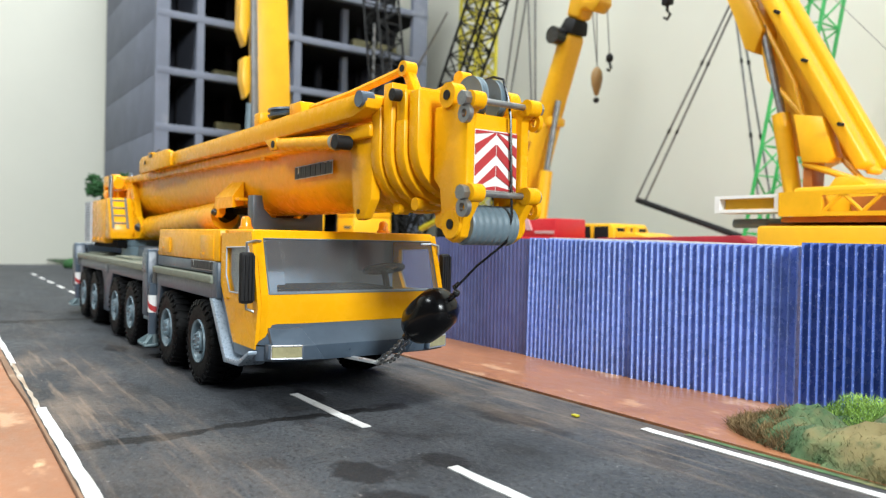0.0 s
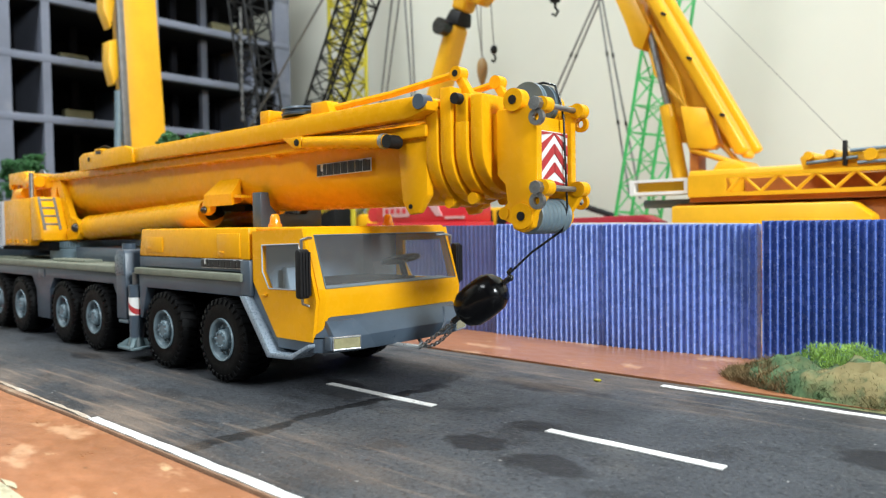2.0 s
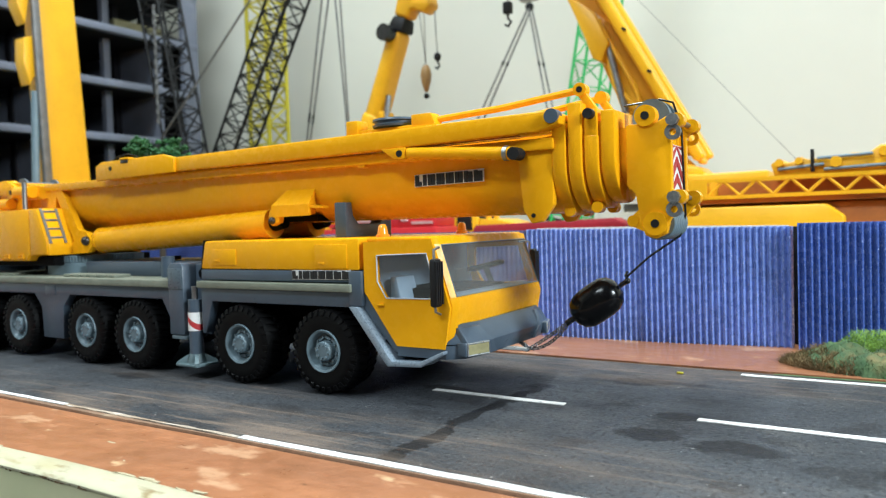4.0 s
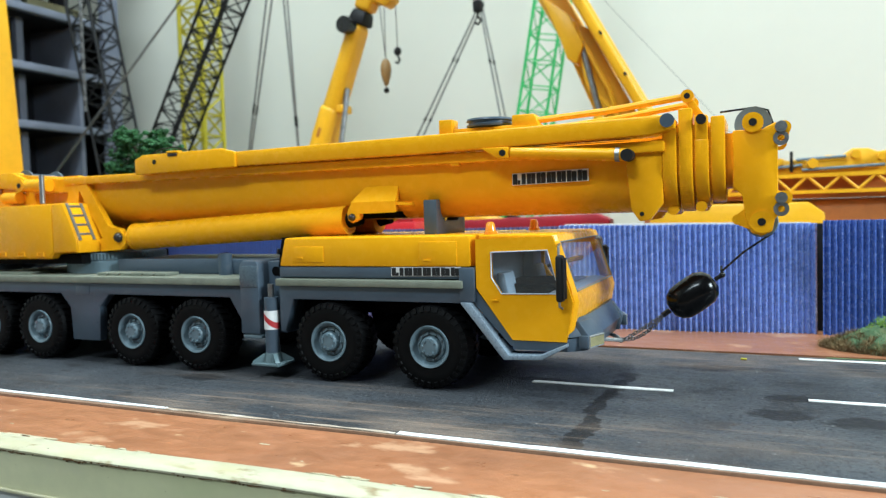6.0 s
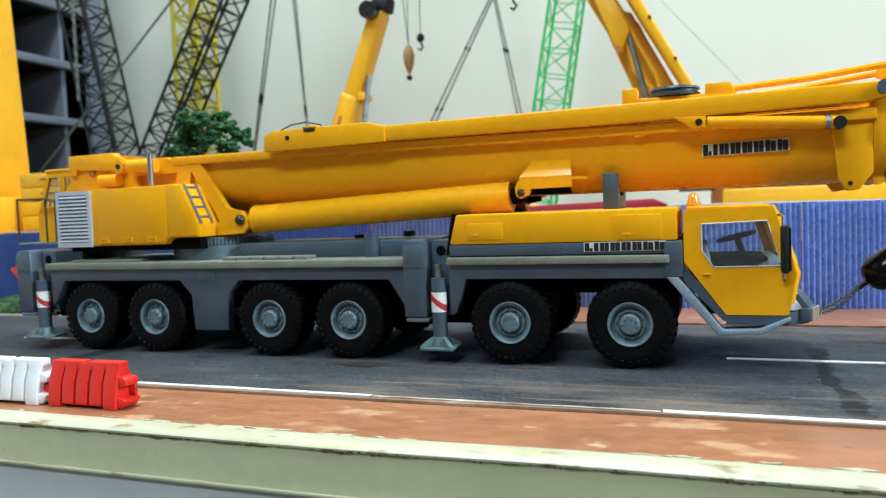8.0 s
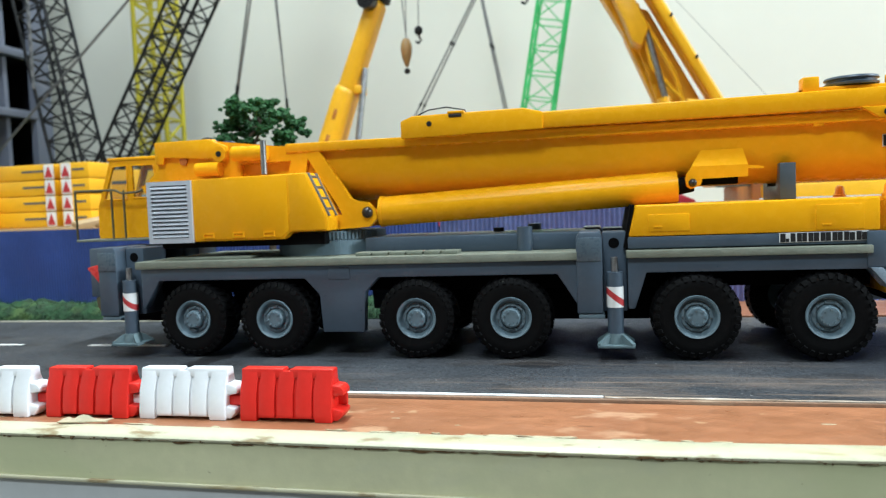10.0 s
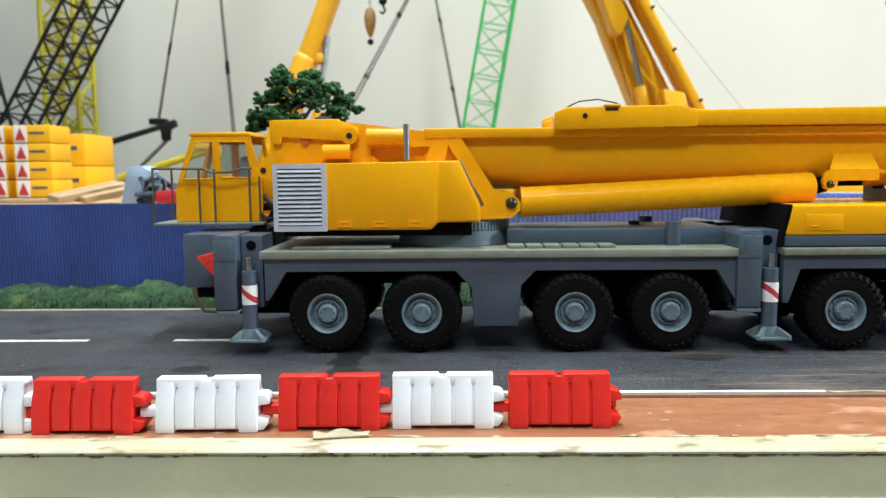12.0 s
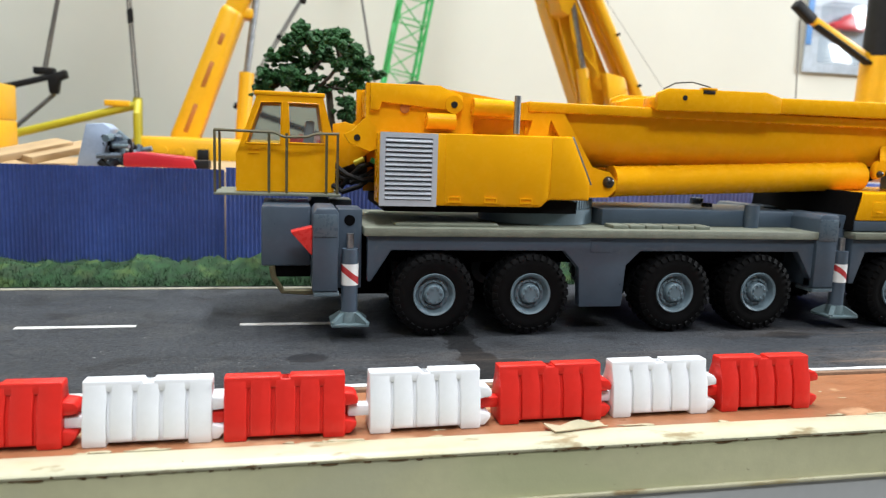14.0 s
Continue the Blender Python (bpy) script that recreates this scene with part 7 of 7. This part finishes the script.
# heavy crane with lattice deck and thick raised boom
hv = thing("heavy_lift_crane", (-0.10, 0.48, 0), "yellow heavy lift crane with lattice deck and raised boom", "crane")
def beam(x0, z0, x1, z1, y0, y1, w):
    return box_boom((x0, (y0 + y1) / 2, z0), (x1, (y0 + y1) / 2, z1), w, w, y1 - y0, y1 - y0)


up = Vector((-0.0735, 0, 0.134)).normalized()


def along(x, z, d):
    return x + up.x * d, z + up.z * d


part("main_boom", soften(beam(-0.2085, 0.113, *along(-0.2085, 0.113, 0.62), 0.515, 0.530, 0.0095), 0.0008), YEL2, hv, "yellow raised boom")
part("boom_rail", soften(beam(-0.2075, 0.115, *along(-0.2075, 0.115, 0.60), 0.546, 0.557, 0.0080), 0.0008), YEL2, hv)
part("boom_web", soften(beam(-0.2095, 0.110, *along(-0.2095, 0.110, 0.60), 0.530, 0.547, 0.0055), 0.0004), YEL2, hv)
part("rear_boom", soften(beam(-0.2520, 0.125, -0.2970, 0.232, 0.556, 0.584, 0.031), 0.0015), YEL2, hv, "shaded yellow rear boom")
part("rear_boom", soften(beam(-0.2960, 0.225, *along(-0.2960, 0.225, 0.45), 0.556, 0.584, 0.024), 0.0015), YEL2, hv)
part("boom_plate", prism([(-0.272, 0.128), (-0.222, 0.118), (-0.288, 0.244), (-0.306, 0.252), (-0.300, 0.215)], "y", 0.5465, 0.5520), YEL2, hv)
part("boom_cheek", prism([(-0.257, 0.154), (-0.236, 0.150), (-0.227, 0.121), (-0.232, 0.117), (-0.250, 0.119)], "y", 0.516, 0.530, 0.001), YEL2, hv)
part("boom_heel", prism([(-0.226, 0.107), (-0.211, 0.107), (-0.203, 0.0995), (-0.232, 0.098)], "y", 0.516, 0.556, 0.001), YEL2, hv)
part("boom_elbow", prism([(-0.330, 0.277), (-0.302, 0.254), (-0.288, 0.224), (-0.295, 0.207), (-0.304, 0.212), (-0.311, 0.232)], "y", 0.526, 0.562, 0.002), YEL2, hv)
part("boom_ram", rod((-0.272, 0.532, 0.148), (-0.292, 0.532, 0.228), 0.0030, seg=14), STEEL, hv, "bare bright ram rod")
part("ram_barrel", rod((-0.2635, 0.532, 0.095), (-0.2755, 0.532, 0.158), 0.0064, seg=16), YEL2, hv)
for pts in ([(-0.299, 0.248), (-0.286, 0.187), (-0.216, 0.106)], [(-0.300, 0.246), (-0.266, 0.181), (-0.258, 0.150)]):
    part("thin_strut", add_tube(B(), [(x, 0.533, z) for x, z in pts], 0.0021, 8), YEL2, hv)
part("brace", rod((-0.250, 0.520, 0.1185), (-0.212, 0.520, 0.104), 0.0024, seg=10), YEL2, hv)
part("heel_bracket", boxm(-0.252, -0.245, 0.522, 0.540, 0.096, 0.119, 0.001), ORANGE, hv)
for d in (0.03, 0.085, 0.13, 0.17):
    px, pz = along(-0.2070, 0.116, d)
    part("pin", rod((px, 0.510, pz), (px, 0.516, pz), 0.0014, seg=10), BLACKM, hv)
part("guy_line", rod((-0.315, 0.56, 0.32), (-0.130, 0.56, 0.098), 0.00025, seg=5), WIRE, hv)
deck = B()
for y in (0.412, 0.47):
    for z in (0.0770, 0.0885):
        add_box(deck, -0.205, 0.20, y - 0.0014, y + 0.0014, z - 0.0012, z + 0.0012)
    x = -0.180
    while x < 0.2:
        add_cyl(deck, (x, y, 0.0780), (x + 0.0105, y, 0.0880), 0.0011, seg=6)
        add_cyl(deck, (x + 0.0105, y, 0.0880), (x + 0.021, y, 0.0780), 0.0011, seg=6)
        x += 0.021
add_box(deck, -0.205, -0.180, 0.4105, 0.4715, 0.0770, 0.0885)
part("lattice_deck", deck, YEL2, hv, "yellow lattice deck beam")
# yellow plate behind the truss, with its shade put into an orange colour
part("deck_back", boxm(-0.179, 0.20, 0.4420, 0.4450, 0.0775, 0.0880), ORANGE, hv, "yellow inner deck plate drawn in a shaded orange")
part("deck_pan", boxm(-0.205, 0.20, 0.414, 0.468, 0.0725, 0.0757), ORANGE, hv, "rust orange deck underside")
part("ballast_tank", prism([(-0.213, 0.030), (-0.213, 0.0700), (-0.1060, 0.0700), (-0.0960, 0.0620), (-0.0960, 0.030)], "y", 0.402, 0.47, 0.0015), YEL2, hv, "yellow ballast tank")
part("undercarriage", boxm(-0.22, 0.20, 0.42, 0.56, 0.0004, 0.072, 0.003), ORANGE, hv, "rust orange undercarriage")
part("superstructure", boxm(-0.235, -0.150, 0.48, 0.60, 0.072, 0.098, 0.002), YEL2, hv)
og = part("outrigger_frame", frame_prism([(-0.248, 0.0785), (-0.206, 0.0785), (-0.206, 0.0890), (-0.248, 0.0890)], [(-0.2445, 0.0805), (-0.2085, 0.0805), (-0.2085, 0.0872), (-0.2445, 0.0872)], "y", 0.412, 0.435), WHITE, hv, "white and yellow outrigger frame")
part("frame_fill", boxm(-0.2450, -0.2080, 0.418, 0.430, 0.0800, 0.0877), YEL2, og)
part("slide_tube", rod((-0.245, 0.43, 0.0725), (-0.19, 0.43, 0.0725), 0.003, seg=10), GREYL, hv)
WX, WZ = 0.0130, 0.0042
wn = [(-0.152, 0.0848), (-0.155, 0.0945), (-0.150, 0.0978), (-0.146, 0.0950), (-0.141, 0.0952), (-0.136, 0.0988), (-0.132, 0.0962), (-0.122, 0.0970), (-0.116, 0.0945), (-0.106, 0.0990), (-0.096, 0.0985), (-0.090, 0.1030), (-0.080, 0.1025), (-0.074, 0.1000), (-0.066, 0.1010), (-0.062, 0.0848)]
part("winch_frame", prism([(x + WX, z + WZ) for x, z in wn], "y", 0.43, 0.455, 0.0012), YEL2, hv, "yellow winch frame")
for x, z, r in ((-0.149, 0.0950, 0.0026), (-0.137, 0.0955, 0.0024), (-0.115, 0.0935, 0.0036), (-0.088, 0.0985, 0.0030), (-0.072, 0.0965, 0.0026)):
    part("winch_drum", rod((x + WX, 0.426, z + WZ), (x + WX, 0.458, z + WZ), r, seg=16), YEL2, hv)
for x0, z0, x1, z1 in ((-0.150, 0.0905, -0.122, 0.0925), (-0.126, 0.0965, -0.094, 0.0975), (-0.122, 0.0890, -0.070, 0.0905)):
    part("winch_rod", rod((x0 + WX, 0.428, z0 + WZ), (x1 + WX, 0.428, z1 + WZ), 0.0011, seg=8), GREYL, hv, "pale grey rod")
part("lever", boxm(-0.1300 + WX, -0.1278 + WX, 0.4265, 0.4305, 0.0920, 0.1070, 0.0005), BLACKM, hv, "black lever")

# jib and post at the yard's far end
rc = thing("loader_crane", (0.09, 0.55, 0), "dark grey post with a yellow and black folded jib", "crane")
part("post", rod((0.090, 0.55, 0.185), (0.098, 0.55, 0.60), 0.018, seg=24), BLACKM, rc, "dark grey round post")
part("post_collar", rod((0.088, 0.55, 0.140), (0.090, 0.55, 0.192), 0.0185, seg=24), YEL2, rc)
part("post_base", box_boom((0.086, 0.55, 0.0), (0.088, 0.55, 0.142), 0.042, 0.031, 0.042, 0.031), YEL2, rc)
part("jib", box_boom((0.080, 0.548, 0.186), (-0.005, 0.548, 0.228), 0.011, 0.009, 0.010, 0.009), YEL2, rc)
part("jib_cover", box_boom((0.080, 0.546, 0.181), (0.000, 0.546, 0.221), 0.004, 0.004, 0.012, 0.011), BLACKM, rc)
part("jib_tip", box_boom((-0.002, 0.548, 0.226), (-0.026, 0.548, 0.243), 0.0105, 0.010, 0.011, 0.011), BLACKM, rc, "black jib tip")
part("jib_rope", rod((-0.018, 0.548, 0.226), (-0.012, 0.548, 0.105), 0.0008, seg=5), WIRE, rc)
pk = thing("blister_pack", (0.37, 0.94, 0.23), "white hanging pack with a small red toy on the wall", "package")
part("backing_card", boxm(0.295, 0.47, 0.9405, 0.9435, 0.225, 0.42), PALEBL, pk, "white and blue backing card")
part("card_border", boxm(0.295, 0.305, 0.9385, 0.9404, 0.27, 0.42), mat("blue_card_border", (0.05, 0.2, 0.5), 0.5), pk)
part("toy", soften(add_prism(B(), [(0.33, 0.296), (0.33, 0.306), (0.350, 0.312), (0.362, 0.322), (0.395, 0.322), (0.408, 0.308), (0.412, 0.296)], "y", 0.918, 0.938), 0.003), REDV, pk, "small red toy")
part("bubble", boxm(0.318, 0.425, 0.912, 0.9403, 0.240, 0.338, 0.004), glass("blister_plastic", (0.93, 0.95, 0.96), 0.1), pk)

# ---- yard clutter behind the fence ----
solid("yard_platform", prism([(-0.93, 0.285), (-0.60, 0.285), (-0.60, 0.52), (-0.78, 0.52), (-0.78, 0.60), (-0.93, 0.60)], "z", 0.0004, 0.0545, 0.001), WOOD, "plain wooden block behind the fence", "platform")


def ballast(x0, x1, z0, z1, y0, depth, slabs, tag, label):
    ob = thing("ballast_stack", ((x0 + x1) / 2, y0 + 0.03, z0), label, "counterweight", "ballast stacks in the yard")
    h = (z1 - z0) / slabs
    for k in range(slabs):
        s = part("slab", boxm(x0, x1, y0, y0 + depth, z0 + k * h + 0.0004, z0 + (k + 1) * h, 0.0012), YEL2, ob)
        if slabs > 1:
            part("grip_slot", boxm(x0 + (x1 - x0) * 0.45, x0 + (x1 - x0) * 0.85, y0 - 0.0004, y0 + 0.001, z0 + (k + 0.5) * h, z0 + (k + 0.62) * h), GREY, s)
        if tag is not None:
            part("tag", boxm(tag, tag + 0.0095, y0 - 0.0008, y0 - 0.0001, z0 + k * h + 0.0008, z0 + (k + 1) * h - 0.0004), WHITE, s, "white tag with red triangle")
            part("triangle", prism([(tag + 0.0008, z0 + k * h + 0.0022), (tag + 0.0087, z0 + k * h + 0.0022), (tag + 0.0048, z0 + (k + 1) * h - 0.0022)], "y", y0 - 0.0013, y0 - 0.0008), REDP, s)


ballast(-0.800, -0.770, 0.0580, 0.114, 0.358, 0.030, 4, -0.7975, "stack of four yellow ballast slabs with red triangle tags")
ballast(-0.834, -0.788, 0.0550, 0.112, 0.445, 0.055, 2, None, "pair of yellow ballast slabs")
ballast(-0.868, -0.806, 0.0580, 0.114, 0.360, 0.030, 4, -0.8165, "stack of four yellow ballast slabs with red triangle tags")
solid("board", boxm(-0.87, -0.755, 0.34, 0.44, 0.0547, 0.0578, 0.0006), WOOD, "pale wooden board under the ballast", "board")
for i, (x, y, z, rx, ry, rz, L) in enumerate(((-0.708, 0.326, 0.0628, 8, -10, 56, 0.052), (-0.7225, 0.318, 0.0635, 8, -10, 56, 0.052), (-0.66, 0.35, 0.0570, 0, 3, 10, 0.07))):
    me = sheet(soften(add_box(B(), -L / 2, L / 2, -0.0075, 0.0075, -0.0022, 0.0022), 0.0004), WOOD)
    tagged(put("plank", me, at=pose(x, y, z, rx, ry, rz)), "short pale wooden plank lying behind the fence", "plank", "planks behind the fence")
bx = sheet(soften(add_prism(B(), [(-0.6925, 0.0548), (-0.6865, 0.0805), (-0.6765, 0.0812), (-0.6725, 0.0780), (-0.6785, 0.0548)], "y", 0.303, 0.325), 0.0008), BLUEG)
tagged(put("plastic_housing", bx), "pale blue-grey moulded plastic housing", "housing")
sc = thing("scrap_parts", (-0.655, 0.30, 0.0548), "heap of dark and grey machine parts behind the fence", "scrap")
rnd = random.Random(21)
for k in range(26):
    x, y, z = -0.678 + rnd.random() * 0.022, 0.298 + rnd.random() * 0.02, 0.0555 + rnd.random() * 0.017
    d = Vector((rnd.gauss(0, 1), rnd.gauss(0, 0.4), rnd.gauss(0, 0.5))).normalized() * rnd.uniform(0.003, 0.008)
    part("machine_part", rod(Vector((x, y, z)) - d, Vector((x, y, z)) + d, rnd.uniform(0.0012, 0.0032), seg=8), (BLACKM, GREY, GREYL)[k % 3], sc)
rt = thing("toy_tractor_unit", (-0.645, 0.31, 0.0547), "low red toy vehicle with black underframe", "vehicle")
part("body", prism([(-0.664, 0.0555), (-0.664, 0.0635), (-0.655, 0.0645), (-0.625, 0.0622), (-0.622, 0.0555)], "y", 0.293, 0.312, 0.001), REDV, rt)
part("underframe", boxm(-0.640, -0.615, 0.296, 0.310, 0.0550, 0.0605, 0.0006), BLACKM, rt)
gp = thing("gantry_pipe", (-0.72, 0.565, 0.0), "olive yellow pipe boom with a bent end", "pipe")
part("pipe", rod((-0.815, 0.565, 0.072), (-0.706, 0.565, 0.1035), 0.0038, seg=12), LEMON, gp)
part("pipe_end", add_tube(B(), [(-0.712, 0.565, 0.1018), (-0.705, 0.565, 0.106), (-0.704, 0.552, 0.095), (-0.704, 0.552, 0.0004)], 0.0034, 10), LEMON, gp)
part("pipe_saddle", boxm(-0.734, -0.712, 0.560, 0.570, 0.1015, 0.107, 0.001), YEL2, gp)
bj = thing("black_jib", (-0.91, 0.696, 0.0), "black folded jib arm ending in a hook plate", "jib")
part("arm", box_boom((-0.93, 0.696, 0.103), (-0.810, 0.696, 0.137), 0.008, 0.006, 0.008, 0.006), BLACKM, bj)
part("tip", prism([(-0.820, 0.136), (-0.802, 0.143), (-0.800, 0.135), (-0.808, 0.131), (-0.810, 0.117), (-0.818, 0.117)], "y", 0.691, 0.701, 0.0008), BLACKM, bj)
part("stay", rod((-0.814, 0.696, 0.117), (-0.868, 0.696, 0.067), 0.0022, seg=8), WIRE, bj)
part("post", boxm(-0.94, -0.89, 0.676, 0.716, 0.0004, 0.106, 0.002), BLACKM, bj)

# red low loader and yellow cab in the middle of the yard
lo = thing("low_loader", (-0.50, 0.475, 0.0), "red low loader truck with white lettered panels behind the fence", "truck")
part("bed", boxm(-0.572, -0.435, 0.455, 0.497, 0.045, 0.0625, 0.001), REDV, lo)
part("box", prism([(-0.558, 0.0626), (-0.558, 0.0805), (-0.500, 0.0795), (-0.437, 0.0790), (-0.437, 0.0626)], "y", 0.457, 0.495, 0.001), REDV, lo)
part("roller", rod((-0.5645, 0.458, 0.0715), (-0.5645, 0.494, 0.0715), 0.0080, seg=20), REDV, lo, "dark red roller")
sign = part("panel", prism([(-0.547, 0.0685), (-0.547, 0.0800), (-0.503, 0.0792), (-0.511, 0.0682)], "y", 0.4556, 0.4570), PINK, lo, "white panel with plain red bars")
for k in range(4):
    part("bar", boxm(-0.543 + k * 0.0082, -0.5385 + k * 0.0082, 0.4550, 0.4556, 0.0718, 0.0765), REDV, sign)
part("panel", prism([(-0.484, 0.0795), (-0.472, 0.0793), (-0.466, 0.0685), (-0.473, 0.0683)], "y", 0.4556, 0.4570), PINK, lo, "pale pink-white panel")
part("panel", boxm(-0.462, -0.438, 0.4556, 0.4570, 0.0655, 0.0680), PINK, lo, "pale pink-white panel")
for x in (-0.555, -0.53, -0.478, -0.45):
    part("wheel", rod((x, 0.458, 0.0155), (x, 0.494, 0.0155), 0.0125, seg=18), RUBBER, lo)
part("chassis", boxm(-0.570, -0.437, 0.462, 0.490, 0.025, 0.045), BLACKM, lo)
yc_ = thing("yellow_carrier", (-0.42, 0.545, 0.0), "yellow crane carrier cab with dark windows", "vehicle")
part("cab", prism([(-0.475, 0.040), (-0.475, 0.0740), (-0.470, 0.0765), (-0.430, 0.0765), (-0.426, 0.0700), (-0.426, 0.040)], "y", 0.520, 0.570, 0.002), YEL2, yc_)
for x0, x1 in ((-0.4705, -0.4540), (-0.4495, -0.4315)):
    part("window", prism([(x0, 0.058), (x0 + 0.001, 0.0738), (x1 - 0.001, 0.0738), (x1, 0.058)], "y", 0.5188, 0.5202), BLACKM, yc_, "dark window")
part("windscreen", boxm(-0.4275, -0.4255, 0.525, 0.565, 0.060, 0.0725, 0.0005), BLACKM, yc_, "dark windscreen")
part("hood", prism([(-0.425, 0.040), (-0.425, 0.0690), (-0.405, 0.0680), (-0.372, 0.060), (-0.355, 0.0595), (-0.355, 0.040)], "y", 0.522, 0.568, 0.001), YEL2, yc_)
for x in (-0.418, -0.409):
    part("hood_knob", rod((x, 0.530, 0.068), (x, 0.530, 0.0735), 0.0028, seg=12), YEL2, yc_)
part("chassis", boxm(-0.473, -0.357, 0.525, 0.565, 0.012, 0.040), BLACKM, yc_)
for x in (-0.455, -0.415, -0.375):
    part("wheel", rod((x, 0.522, 0.0155), (x, 0.568, 0.0155), 0.015, seg=18), RUBBER, yc_)
ss = thing("red_beam", (-0.33, 0.480, 0.0), "crimson steel beam on blocks behind the fence", "beam")
part("beam", prism([(-0.405, 0.0540), (-0.400, 0.0625), (-0.268, 0.0655), (-0.256, 0.0600), (-0.256, 0.0540)], "y", 0.470, 0.490, 0.0008), mat("crimson_paint", (0.30, 0.008, 0.022), 0.45), ss)
part("block", boxm(-0.385, -0.365, 0.469, 0.491, 0.0004, 0.0539), WOOD, ss)
part("block", boxm(-0.290, -0.270, 0.469, 0.491, 0.0004, 0.0539), WOOD, ss)
